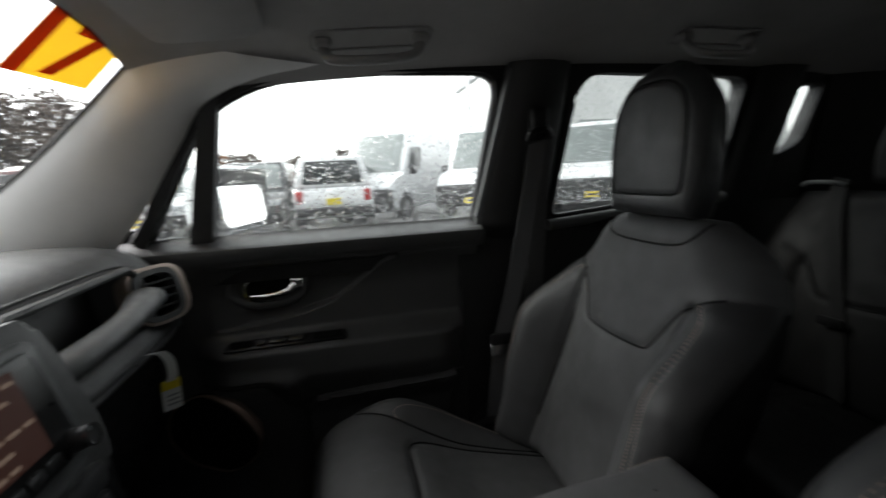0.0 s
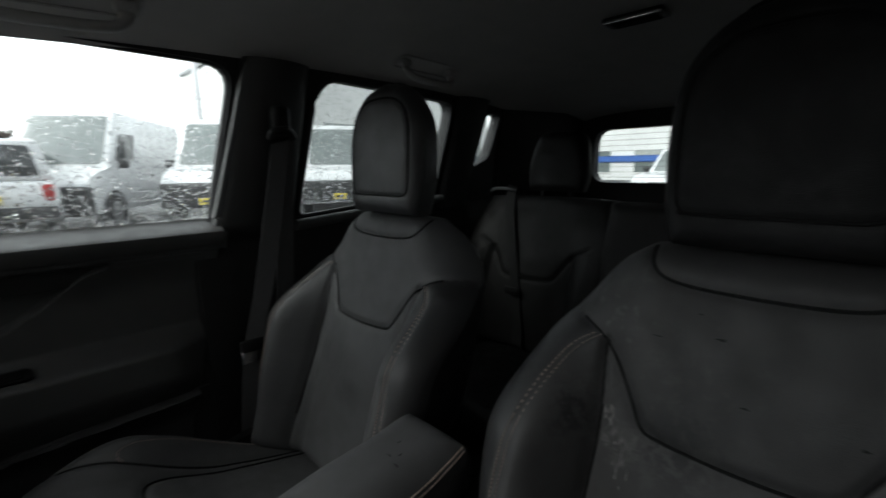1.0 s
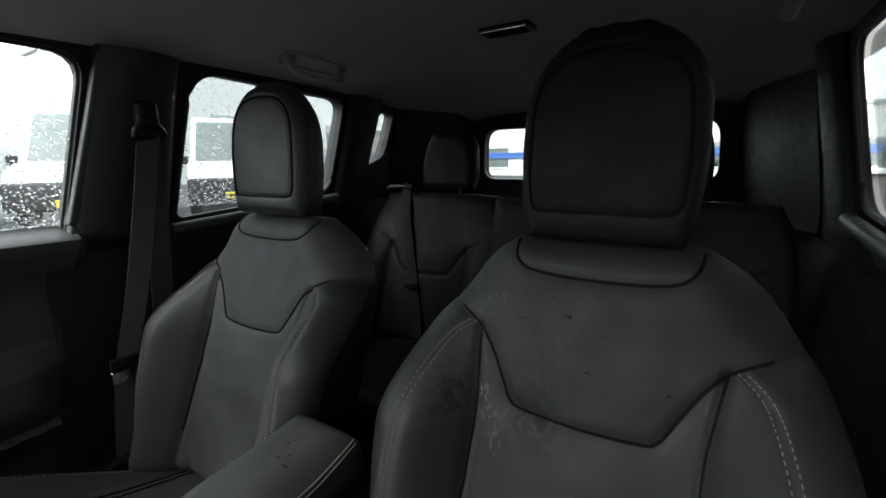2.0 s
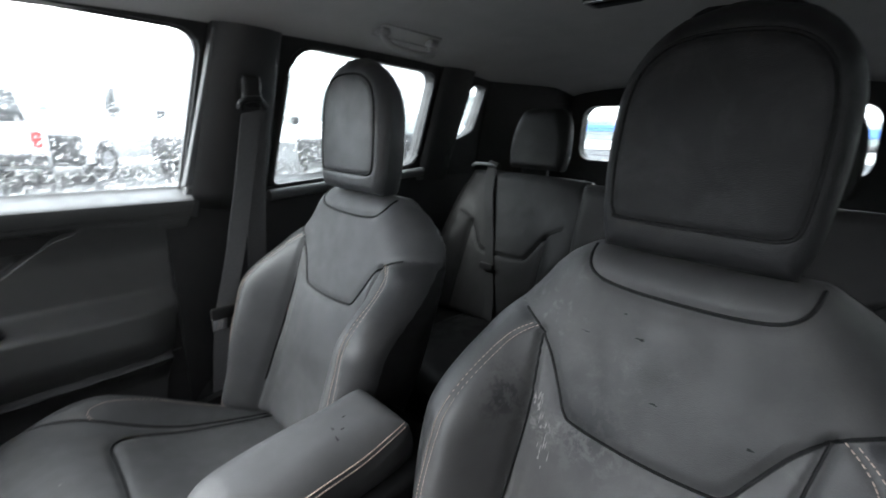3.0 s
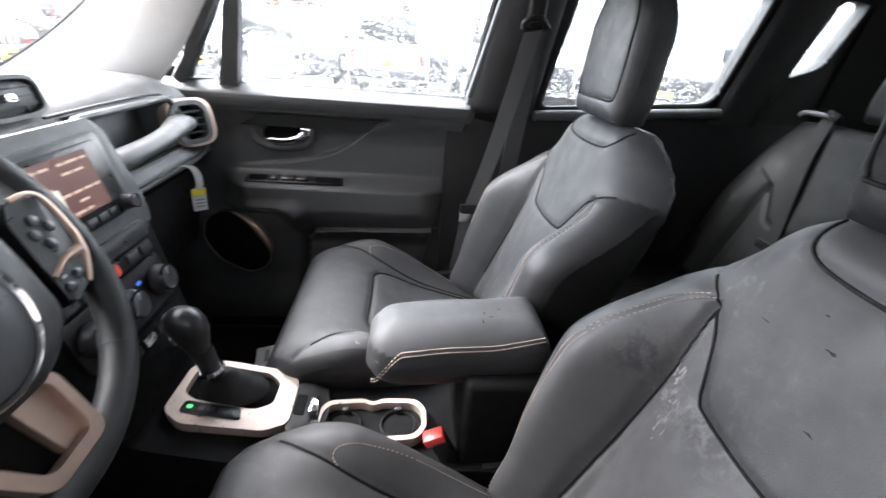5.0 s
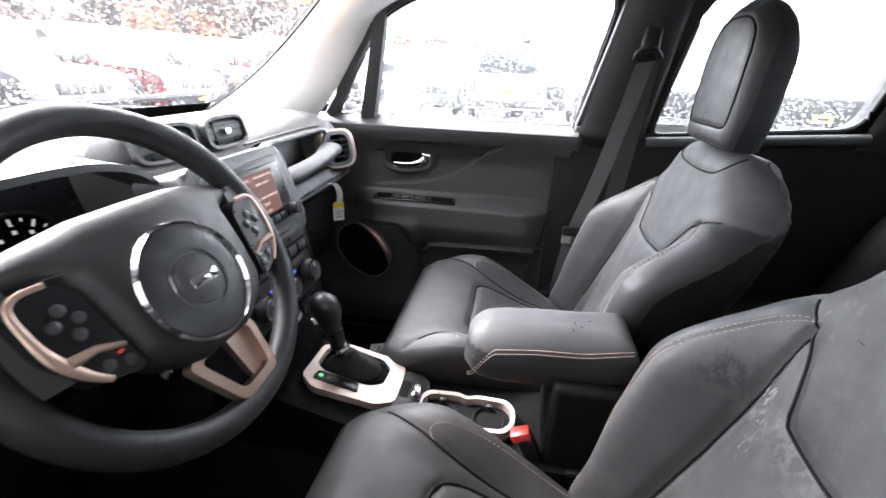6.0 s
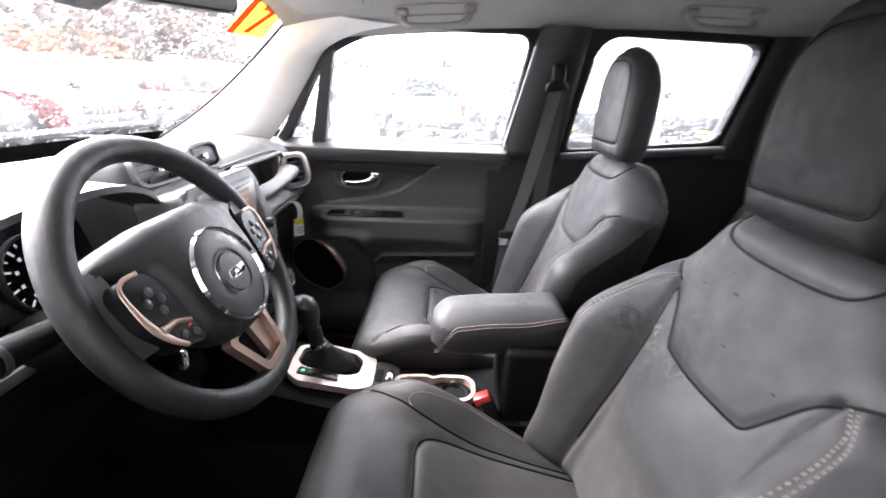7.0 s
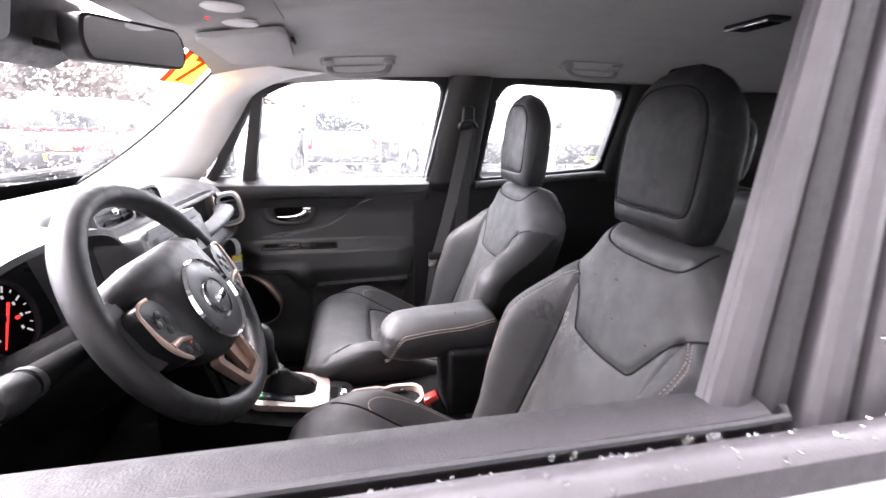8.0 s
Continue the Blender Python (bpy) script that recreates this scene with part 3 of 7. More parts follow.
def edge_u(v):
    """How far across the windscreen its pillar begins."""
    return 1 - 0.24 * (1 - v) ** 3.5


windscreen = pane("window_1", sheet(24, 14, lambda u, v: screen_at(2 * u - 1, v)), GLASS, "clear raked windscreen wet with rain")
for i, s in enumerate((1, -1)):
    f = flank(s)
    if s > 0:
        pane("window_2", prism(FRONT_WIN, f, 0.02, 0.024), GLASS, "rain-spotted front passenger window, closed")
    pane("window_%d" % (3 + 2 * i), prism(REAR_WIN, f, 0.02, 0.024), PRIVACY, "rain-spotted rear door window, closed")
    pane("window_%d" % (4 + 2 * i), prism(QUARTER_WIN, f, 0.02, 0.024), PRIVACY, "small fixed rear quarter window")
pane("window_7", prism(TAIL, lambda a, b, d: Vector((1.86 - 0.12 * max(b - 1.1, 0) + d, a, b)), 0.02, 0.024), PRIVACY, "tailgate window with fine heating lines")
heater = thing("window_heater", "thin dark heating lines on the tailgate window", "heating lines", (1.86, 0, 1.12))
for k in range(9):
    z = 1.135 + k * 0.022
    x = 1.86 - 0.12 * max(z - 1.1, 0) + 0.016
    part("heating_line", tube([(x, -0.44, z), (x, 0.44, z)], 0.0007, 4), DEEP, heater)

# window seals
for s in (1, -1):
    f = flank(s)
    for loop, nm in ((FRONT_WIN if s > 0 else OPEN_WIN, "front"), (REAR_WIN, "rear"), (QUARTER_WIN, "quarter")):
        if s < 0 and nm == "front":
            continue
        seal = part("window_seal", tube([f(a, b - (0.014 if nm == "front" and b < 1.075 else 0.0), 0.014 if nm == "front" else -0.002) for a, b in loop], 0.006, 6, True), RUBBER)
        tagged(seal, "black rubber seal round a %s side window" % nm, "window seal", kind="structure")
    bar = part("window_divider", prism([(-0.318, 1.05), (-0.272, 1.05), (-0.212, 1.36), (-0.25, 1.34)], f, -0.006, 0.03, 0.003), RUBBER, smooth=False)
    tagged(bar, "black upright bar dividing the small front pane", "window bar", kind="structure")

# pillars
DOOR_EDGE = spline([(-0.455, 0.676, 1.055), (-0.385, 0.674, 1.14), (-0.3, 0.662, 1.262), (-0.235, 0.648, 1.345), (-0.12, 0.64, 1.395), (0.03, 0.636, 1.418)], 8)
for s, name in ((1, "a_pillar_right"), (-1, "a_pillar_left")):
    def a_pillar(u, v, s=s):
        k = v * (len(DOOR_EDGE) - 1)
        i = min(int(k), len(DOOR_EDGE) - 2)
        p = DOOR_EDGE[i].lerp(DOOR_EDGE[i + 1], k - i)
        q = screen_at(edge_u(v), min(v * 1.02, 1.0), 0.006)
        c = p.lerp(q, u)
        c += Vector((0.3, -0.75, -0.35)).normalized() * (0.034 * math.sin(math.pi * u) ** 0.8)
        return Vector((c.x, s * c.y, c.z))
    a = part(name, sheet(16, 40, a_pillar, (-0.01, s * 0.015, 0.004)), PILLAR)
    tagged(a, "pale grey plastic windscreen pillar trim", "pillar", kind="structure")
    line = part("windscreen_seal", tube([screen_at(s * edge_u(v / 24), v / 24, 0.004) for v in range(25)], 0.0045, 6), RUBBER)
    tagged(line, "black line of the windscreen seal", "window seal", kind="structure")

    def b_pillar(u, v, s=s):
        z = 0.34 + 1.085 * v
        lo = np.interp(z, (0.34, 0.6, 1.0, 1.06, 1.42, 1.45), (0.2, 0.245, 0.335, 0.352, 0.425, 0.44))
        hi = np.interp(z, (0.34, 0.6, 1.0, 1.06, 1.42, 1.45), (0.5, 0.5, 0.535, 0.545, 0.585, 0.6))
        if s < 0:
            lo, hi = lo + 0.085, hi + 0.06
        y = side_y(z) - 0.012 + (0.02 if s < 0 else 0.0) - 0.03 * math.sin(math.pi * u) ** 0.6 - 0.012 * float(smooth(1.02, 0.7, z))
        y -= 0.012 * float(smooth(0.77, 0.75, z))
        y += (0.034 if s > 0 else 0.0) * float(smooth(1.05, 0.99, z))
        return Vector((lo + (hi - lo) * u, s * y, z))
    b = part(name.replace("a_", "b_"), sheet(24, 90, b_pillar, (0, s * 0.012, 0)), PILLAR_BLACK)
    tagged(b, "black plastic trim of the middle door pillar", "pillar", kind="structure")

    rear_sill = part(name.replace("a_pillar", "rear_sill"), tube([Vector((x, s * (side_y(1.06) - 0.022), 1.03 + 0.075 * (x - 0.55))) for x in (0.545, 0.7, 0.85, 1.0, 1.1)], 0.015, 12, up=(0, 0, 1)), GREY_TRIM)
    tagged(rear_sill, "grey rounded sill along the rear door window", "trim", kind="structure")

    def c_pillar(u, v, s=s):
        z = 1.04 + 0.38 * v
        return Vector((1.085 + 0.065 * v + (0.15 + 0.015 * v) * u, s * (side_y(z) - 0.012 - 0.025 * math.sin(math.pi * u) ** 0.6), z))
    c = part(name.replace("a_", "c_"), sheet(14, 20, c_pillar, (0, s * 0.012, 0)), PLASTIC)
    tagged(c, "black plastic trim of the rear pillar", "pillar", kind="structure")

    def d_pillar(u, v, s=s):
        z = 1.0 + 0.4 * v
        return Vector((1.41 + 0.45 * u, s * (side_y(z) - 0.01 - 0.14 * u * u - 0.05 * math.sin(math.pi * u)), z))
    d = part(name.replace("a_", "d_"), sheet(16, 16, d_pillar, (0, s * 0.012, 0)), PLASTIC)
    tagged(d, "black plastic trim beside the tailgate", "pillar", kind="structure")

# ---- seats ----
LAT, Z = Vector((0, 1, 0)), Vector((0, 0, 1))
YOKE = [(-0.245, 0.394), (-0.19, 0.376), (-0.155, 0.357), (-0.13, 0.33), (-0.105, 0.287), (-0.09, 0.262), (-0.07, 0.255), (0, 0.252)]
YOKE = YOKE + [(-a, b) for a, b in YOKE[-2::-1]]
COLLAR = [(-0.118, 0.488), (-0.112, 0.462), (-0.095, 0.446), (-0.06, 0.439), (0, 0.437)]
COLLAR = COLLAR + [(-a, b) for a, b in COLLAR[-2::-1]]
BOLSTER_IN = [(0.15, 0.352), (0.142, 0.3), (0.136, 0.24), (0.138, 0.13), (0.145, 0.0), (0.148, -0.09)]
BOLSTER_OUT = [(0.162, 0.36), (0.19, 0.328), (0.208, 0.255), (0.216, 0.14), (0.212, 0.0), (0.195, -0.09)]
INSERT = [(0.128, 0.0), (0.135, 0.15), (0.142, 0.25), (0.141, 0.3), (0.128, 0.336), (0.1, 0.352), (0.05, 0.352), (0, 0.351)]
INSERT = INSERT + [(-a, b) for a, b in INSERT[-2::-1]]
THIGH = [(0.142, 0.0), (0.148, 0.12), (0.156, 0.22), (0.165, 0.3), (0.176, 0.36), (0.196, 0.415), (0.22, 0.455), (0.236, 0.476)]
THIGH_STITCH = [(0.178, 0.366), (0.188, 0.378), (0.198, 0.37), (0.204, 0.33), (0.203, 0.24), (0.186, 0.12), (0.17, 0.0)]


def above(line, l, v):
    return v > float(np.interp(l, [p[0] for p in line], [p[1] for p in line]))


def back_height(l, v):
    a = np.abs(l)
    b = smooth(0.118, 0.2, a) * (0.096 * smooth(0.38, 0.2, v)) + 0.004 * smooth(0.0, 0.1, v)
    b = b + 0.012 * smooth(0.07, 0.14, v) * smooth(0.3, 0.18, v) * smooth(0.13, 0.0, a)
    b = b - 0.05 * smooth(0.1, 0.24, a) * smooth(0.34, 0.44, v) - 0.8 * np.maximum(v - 0.42, 0) ** 2
    return b + 0.008 * np.cos(np.clip(l / 0.15, -1.5, 1.5))


def seat_height(l, v):
    a = np.abs(l)
    return 0.048 * smooth(0.14, 0.222, a) * smooth(0.5, 0.34, v) * (0.1 + 0.9 * smooth(0.0, 0.3, v)) - 0.008 * smooth(0.2, 0.0, a) * smooth(0.4, 0.2, v) + 0.022 * smooth(0.2, 0.4, v) + 0.01 * np.cos(np.clip(a / 0.24, 0, 1.5)) - 2.2 * np.maximum(v - 0.4, 0) ** 2


def front_seat(name, label, yc, leather, worn):
    s = thing(name, label, "car seat", (0.2, yc, FLOOR), "front seats")
    inc = radians(18)
    up, nor = Vector((math.sin(inc), 0, math.cos(inc))), Vector((-math.cos(inc), 0, math.sin(inc)))
    g = [(YOKE, 0.0034, 0.0075), (COLLAR, 0.0026, 0.007)] + [(q, 0.01, 0.0048) for q in both(BOLSTER_IN)] + [(q, 0.0026, 0.0035) for q in both(BOLSTER_OUT)]
    back = Pad((0.437, yc, 0.615), LAT, up, nor, curve((-0.09, 0, 0.08, 0.18, 0.28, 0.36, 0.41, 0.445, 0.475, 0.5), (0.2, 0.232, 0.252, 0.266, 0.262, 0.243, 0.217, 0.196, 0.165, 0.12)), 0.5, back_height,
               r=0.058, rt=0.055, rb=0.03, depth=0.12, res=0.0042, seams=g, side=0.0, puff=0.003, pw=0.025, back=0.16, v0=-0.09)

    def where(l, v):
        if above(COLLAR, l, v) and abs(l) < 0.118 and v > 0.43:
            return "collar"
        if above(YOKE, l, v):
            return "yoke"
        if abs(l) > float(np.interp(v, [q[1] for q in BOLSTER_OUT[::-1]], [q[0] for q in BOLSTER_OUT[::-1]])) + 0.01:
            return "side" if l > 0 else "side_"
        return "centre" if abs(l) < 0.142 else "bolster" if l > 0 else "bolster_"
    m = back.build(where)
    rest = part("backrest", m["shell"], SIDE_VINYL, s, "black vinyl back and sides of the seat back")
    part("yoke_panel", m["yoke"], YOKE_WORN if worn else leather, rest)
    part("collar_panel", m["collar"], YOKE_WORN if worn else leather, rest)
    part("centre_panel", m["centre"], leather, rest)
    part("bolster", m["bolster"], leather, rest)
    part("bolster", m["bolster_"], leather, rest)
    # outer flanks beyond the stitching: their shade is painted by darker leather
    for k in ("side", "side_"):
        part("side_panel", m[k], SHADED_SIDE_LEATHER, rest, "leather side panel, shaded in its colour")
    for q in [YOKE[1:-1], COLLAR] + both([(a + 0.001, b) for a, b in BOLSTER_IN[:-1]]):
        part("seam", back.cord(q), SEAM, rest, "dark sewn seam")
    for q in both([(a + 0.004, b) for a, b in BOLSTER_OUT]) + both([(a - 0.005, b) for a, b in BOLSTER_OUT]):
        part("stitching", back.stitch(q), THREAD, rest, "tan double stitching")
    cush = Pad((0.445, yc, 0.515), LAT, Vector((-1, 0, 0.255)).normalized(), Vector((0.255, 0, 1)).normalized(), curve((0, 0.1, 0.25, 0.38, 0.46, 0.505, 0.53), (0.195, 0.212, 0.24, 0.258, 0.258, 0.244, 0.21)), 0.53,
               seat_height, r=0.045, rt=0.055, rb=0.02, depth=0.085, back=0.1, res=0.0042, seams=[(INSERT, 0.0042, 0.009)] + [(q, 0.0042, 0.006) for q in both(THIGH)], side=0.0, puff=0.003, pw=0.025)

    def where2(l, v):
        if v > 0.516 or abs(l) > float(cush.W(v)) - 0.014:
            return "skirt"
        if v < 0.351 and abs(l) < float(np.interp(v, (0.0, 0.15, 0.25, 0.3, 0.336, 0.352), (0.128, 0.135, 0.142, 0.141, 0.128, 0.1))):
            return "insert"
        if v < 0.476 and abs(l) > float(np.interp(v, [q[1] for q in THIGH], [q[0] for q in THIGH])):
            return "bolster" if l > 0 else "bolster_"
        return "pad"
    m = cush.build(where2)
    # front roll and sides of the cushion, shade painted in
    cs = part("cushion", join(m["shell"], m["skirt"]), SHADED_SIDE_LEATHER, s, "leather front and sides of the seat cushion, shaded in colour")
    for k, nm in (("insert", "insert_panel"), ("pad", "thigh_panel"), ("bolster", "bolster"), ("bolster_", "bolster")):
        if k in m:
            part(nm, m[k], leather, cs)
    part("seam", cush.cord(INSERT), SEAM, cs, "dark sewn seam")
    for q in both(THIGH):
        part("seam", cush.cord(q[:-1]), SEAM, cs, "dark sewn seam")
    for q in both(THIGH_STITCH):
        part("stitching", cush.stitch(q), THREAD, cs, "tan stitching")
    # lower skirt, side shield, rails
    part("skirt", prism(rounded([(-0.03, 0.4), (0.42, 0.4), (0.42, 0.455), (-0.02, 0.57)], 0.02), lambda a, b, d: Vector((a, yc + d, b)), -0.215, 0.215, 0.015, 3), SIDE_VINYL, s)
    for q in (-1, 1):
        part("side_shield", prism(rounded([(-0.02, 0.41), (0.44, 0.4), (0.54, 0.5), (0.5, 0.6), (0.38, 0.57), (0.0, 0.52)], 0.03), lambda a, b, d, q=q: Vector((a, yc + q * (0.235 + d), b)), 0, 0.022, 0.008), PLASTIC, s)
        part("rail", rbox((0.2, yc + q * 0.17, FLOOR + 0.04), (0.5, 0.04, 0.08), 0.006), PLASTIC, s, "black steel seat rail")
    # head restraint
    wide = 0.955 if worn else 1.0
    HW = curve((0, 0.035, 0.1, 0.15), (0.1 * wide, 0.11 * wide, 0.1155 * wide, 0.1145 * wide))
    W = lambda v: np.where(v < 0.15, HW(v), 0.006 + (0.1145 * wide - 0.006) * np.sqrt(np.maximum(1 - (np.maximum(v - 0.15, 0) / 0.118) ** 2.3, 0)))
    inset = [(-0.075, 0.042), (0.075, 0.042), (0.09, 0.048), (0.096, 0.067), (0.098, 0.125), (0.094, 0.19), (0.08, 0.228), (0.05, 0.25), (0, 0.256)]
    inset = [(a * 0.95, b * 0.91) for a, b in inset]
    inset = inset + [(-a, b) for a, b in inset[-2:1:-1]] + [inset[0]]
    head = Pad((0.562, yc, 1.083), LAT, Vector((0.06, 0, 1)).normalized(), Vector((-1, 0, 0.06)).normalized(), W, 0.268, lambda l, v: 0.01 - 0.55 * l * l - 0.35 * (v - 0.12) ** 2,
               r=0.026, rt=0.034, rb=0.022, depth=0.085, drop=0.025, res=0.0034, seams=[(inset, 0.0022, 0.0045)], side=0.0, back=0.22)
    m = head.build(lambda p, q: (lambda l, v: "face" if v > 0.042 and abs(l) < float(np.interp(v, (0.042, 0.067, 0.125, 0.19, 0.228, 0.25, 0.256), (0.085, 0.096, 0.098, 0.094, 0.08, 0.05, 0.01))) and v < 0.256 else "rim")(p / 0.95, q / 0.91))
    # driver headrest gets the version with shade in its base colour
    skin = HEAD_WORN_SHADED if worn else HEAD_LEATHER
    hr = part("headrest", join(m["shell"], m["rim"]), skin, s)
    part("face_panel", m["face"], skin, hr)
    part("seam", head.cord(inset), SEAM, hr, "dark sewn seam")
    for q in (-1, 1):
        part("post", tube([(0.622, yc + q * 0.05, 1.02), (0.627, yc + q * 0.05, 1.13)], 0.006, 10), CHROME, s, "bright steel headrest post")
        part("post_collar", lathe([(0.012, 0), (0.014, 0.004), (0.014, 0.012), (0.009, 0.014)], (0.619, yc + q * 0.05, 1.078), (0.06, 0, 1), 14), PLASTIC, s)
    if worn:
        rnd = random.Random(5)
        for k in range(5):
            part("dark_smear", back.patch(rnd.uniform(-0.1, 0.1), rnd.uniform(0.29, 0.42), rnd.uniform(0.002, 0.006), rnd.uniform(0.0006, 0.0014), 80 + k), SMEAR, rest, "small dark smear on the leather")
        for k in range(22):
            w = rnd.random()
            part("scuff_streak", back.patch(0.1 + 0.03 * w + rnd.gauss(0, 0.004), 0.2 + 0.075 * w + rnd.gauss(0, 0.008), rnd.uniform(0.0005, 0.0013), rnd.uniform(0.002, 0.007), 40 + k), SCUFF, rest, "pale dried scuff streak")
    else:
        for k, (a, b) in enumerate(((-0.11, 0.44), (-0.05, 0.45), (0.02, 0.43), (-0.13, 0.4))):
            part("crumb", cush.patch(a, b, 0.0022, 0.0016, k, 0.001), SCUFF, cs, "pale crumb")
    return s


front_seat("passenger_seat", "black leather front passenger seat with tan stitching, clean", 0.33, LEATHER, False)
front_seat("driver_seat", "black leather driver seat, dusty and smeared, tan stitching", -0.33, LEATHER_WORN, True)


def rear_place(parent, yc, half):
    inc = radians(17)
    up, nor = Vector((math.sin(inc), 0, math.cos(inc))), Vector((-math.cos(inc), 0, math.sin(inc)))
    k = half / 0.25
    yk = [(a * k, b - 0.015) for a, b in YOKE if abs(a) < 0.2]
    back = Pad((1.12, yc, 0.585), LAT, up, nor, curve((0, 0.2, 0.36, 0.46, 0.53), (half, half, half * 0.99, half * 0.95, half * 0.85)), 0.53, lambda l, v: back_height(l * 0.25 / half, v * 0.85) * 0.4,
               r=0.03, rt=0.04, rb=0.02, depth=0.1, res=0.0065, seams=[(yk, 0.006, 0.006)] + [([(s * 0.14 * k, 0.33), (s * 0.15 * k, 0.0)], 0.009, 0.008) for s in (-1, 1)])
    m = back.build()
    b = part("backrest", m["shell"], SIDE_VINYL, parent)
    # bench faces wear the darkened leather; the rear shade is in its colour
    part("face_panel", m["front"], SHADED_REAR_LEATHER, b)
    part("seam", back.cord(yk, 0.002), SEAM, b, "dark sewn seam")
    for s in (-1, 1):
        part("seam", back.cord([(s * 0.14 * k, 0.33), (s * 0.145 * k, 0.2), (s * 0.15 * k, 0.02)], 0.002), SEAM, b, "dark sewn seam")
    head = Pad((1.3, yc - math.copysign(0.025, yc), 1.1), LAT, Vector((0.1, 0, 1)).normalized(), Vector((-1, 0, 0.1)).normalized(), curve((0, 0.05, 0.13, 0.18, 0.2), (0.095, 0.105, 0.1, 0.082, 0.06)), 0.2, lambda l, v: 0.01 - 0.9 * l * l,
               r=0.02, rt=0.04, rb=0.02, depth=0.07, res=0.008)
    m = head.build()
    part("headrest", join(m["shell"], m["front"]), SHADED_REAR_LEATHER, parent)
    for q in (-1, 1):
        part("post", tube([(1.315, yc - math.copysign(0.025, yc) + q * 0.05, 1.03), (1.325, yc - math.copysign(0.025, yc) + q * 0.05, 1.12)], 0.006, 8), PLASTIC, parent)


bench = thing("rear_bench", "black leather rear bench seat with two headrests", "car seat", (1.0, 0, FLOOR))
rear_place(bench, 0.37, 0.27)
rear_place(bench, -0.37, 0.27)
m = Pad((1.1, 0, 0.6), LAT, Vector((0.1, 0, 1)).normalized(), Vector((-1, 0, 0.1)).normalized(), curve((0, 0.3, 0.48), (0.095, 0.095, 0.09)), 0.49, lambda l, v: 0.012 - 0.5 * l * l, r=0.02, res=0.01).build()
part("centre_backrest", join(m["shell"], m["front"]), SHADED_REAR_LEATHER, bench)
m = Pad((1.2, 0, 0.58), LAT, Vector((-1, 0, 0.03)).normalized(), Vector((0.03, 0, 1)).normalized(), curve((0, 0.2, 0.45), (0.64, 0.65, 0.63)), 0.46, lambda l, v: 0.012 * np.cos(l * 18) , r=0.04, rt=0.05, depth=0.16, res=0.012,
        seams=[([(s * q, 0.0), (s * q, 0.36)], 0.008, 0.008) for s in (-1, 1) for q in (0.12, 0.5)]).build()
part("cushion", join(m["shell"], m["front"]), SHADED_REAR_LEATHER, bench)
part("belt_guide", tube(spline([(1.265, 0.47, 1.095), (1.255, 0.49, 1.104), (1.255, 0.55, 1.104), (1.265, 0.575, 1.095)], 5), 0.006, 8), GREY_TRIM, bench, "grey belt guide loop")

# ---- doors ----
SWOOSH = [(-0.26, 0.836), (-0.16, 0.848), (-0.09, 0.862), (-0.02, 0.884), (0.025, 0.912), (0.06, 0.94), (0.1, 0.971), (0.15, 0.988), (0.25, 0.993), (0.37, 0.995)]
POCKET = [(-0.1, 0.36), (-0.11, 0.55), (-0.1, 0.62), (-0.08, 0.648), (-0.03, 0.655), (0.31, 0.668)]


def door_y(x, z):
    y = 0.7
    y -= 0.05 * float(smooth(0.9, 1.035, z)) ** 1.5 - 0.066 * float(smooth(1.036, 1.062, z))
    line = float(np.interp(x, [p[0] for p in SWOOSH], [p[1] for p in SWOOSH]))
    # the hollow round the release, above the sweeping edge and below the belt pad
    y += 0.022 * float(smooth(line - 0.004, line + 0.005, z) * smooth(1.003, 0.994, z) * smooth(-0.31, -0.2, x) * smooth(0.145, 0.12, x))
    y += 0.004 * math.exp(-((z - 0.999) / 0.0035) ** 2) * float(smooth(0.1, 0.14, x))
    arm = float(smooth(0.6 + 0.095 * float(smooth(-0.1, -0.21, x)), 0.73, z)) * float(smooth(0.828, 0.783, z))
    y -= 0.062 * arm * float(smooth(-0.36, -0.26, x)) * float(smooth(0.37, 0.22, x))
    low = float(np.interp(x, [p[0] for p in POCKET[2:]], [p[1] for p in POCKET[2:]]))
    y -= 0.028 * float(smooth(low + 0.003, low - 0.004, z)) * float(smooth(-0.115, -0.1, x))
    y -= 0.03 * float(smooth(-0.09, -0.15, x)) * float(smooth(0.76, 0.68, z))
    y -= 0.03 * float(smooth(0.5, 0.38, z))
    y -= 0.02 * float(smooth(-0.38, -0.5, x))
    return y


def door_hi(z):
    return float(np.interp(z, (0.34, 0.6, 1.0, 1.06), (0.215, 0.258, 0.347, 0.362)))


def door_front(z):
    return float(np.interp(z, (0.34, 0.9, 1.06), (-0.75, -0.62, -0.53)))


def oval_ring(c, place, a, b, w, d0, d1, n=36, power=2.4):
    """A flat oval ring of half sizes a, b and width w."""
    outer, inner = [], []
    for i in range(n):
        t = 2 * math.pi * i / n
        k, m = abs(math.cos(t)) ** (2 / power) * (1 if math.cos(t) >= 0 else -1), abs(math.sin(t)) ** (2 / power) * (1 if math.sin(t) >= 0 else -1)
        outer.append((c[0] + a * k, c[1] + b * m))
        inner.append((c[0] + (a - w) * k, c[1] + (b - w) * m))
    v = [place(p[0], p[1], d0) for p in outer] + [place(p[0], p[1], d1) for p in outer] + [place(p[0], p[1], d1) for p in inner] + [place(p[0], p[1], d0) for p in inner]
    f = []
    for k in range(4):
        for i in range(n):
            f.append((k * n + i, k * n + (i + 1) % n, ((k + 1) % 4) * n + (i + 1) % n, ((k + 1) % 4) * n + i))
    return v, f


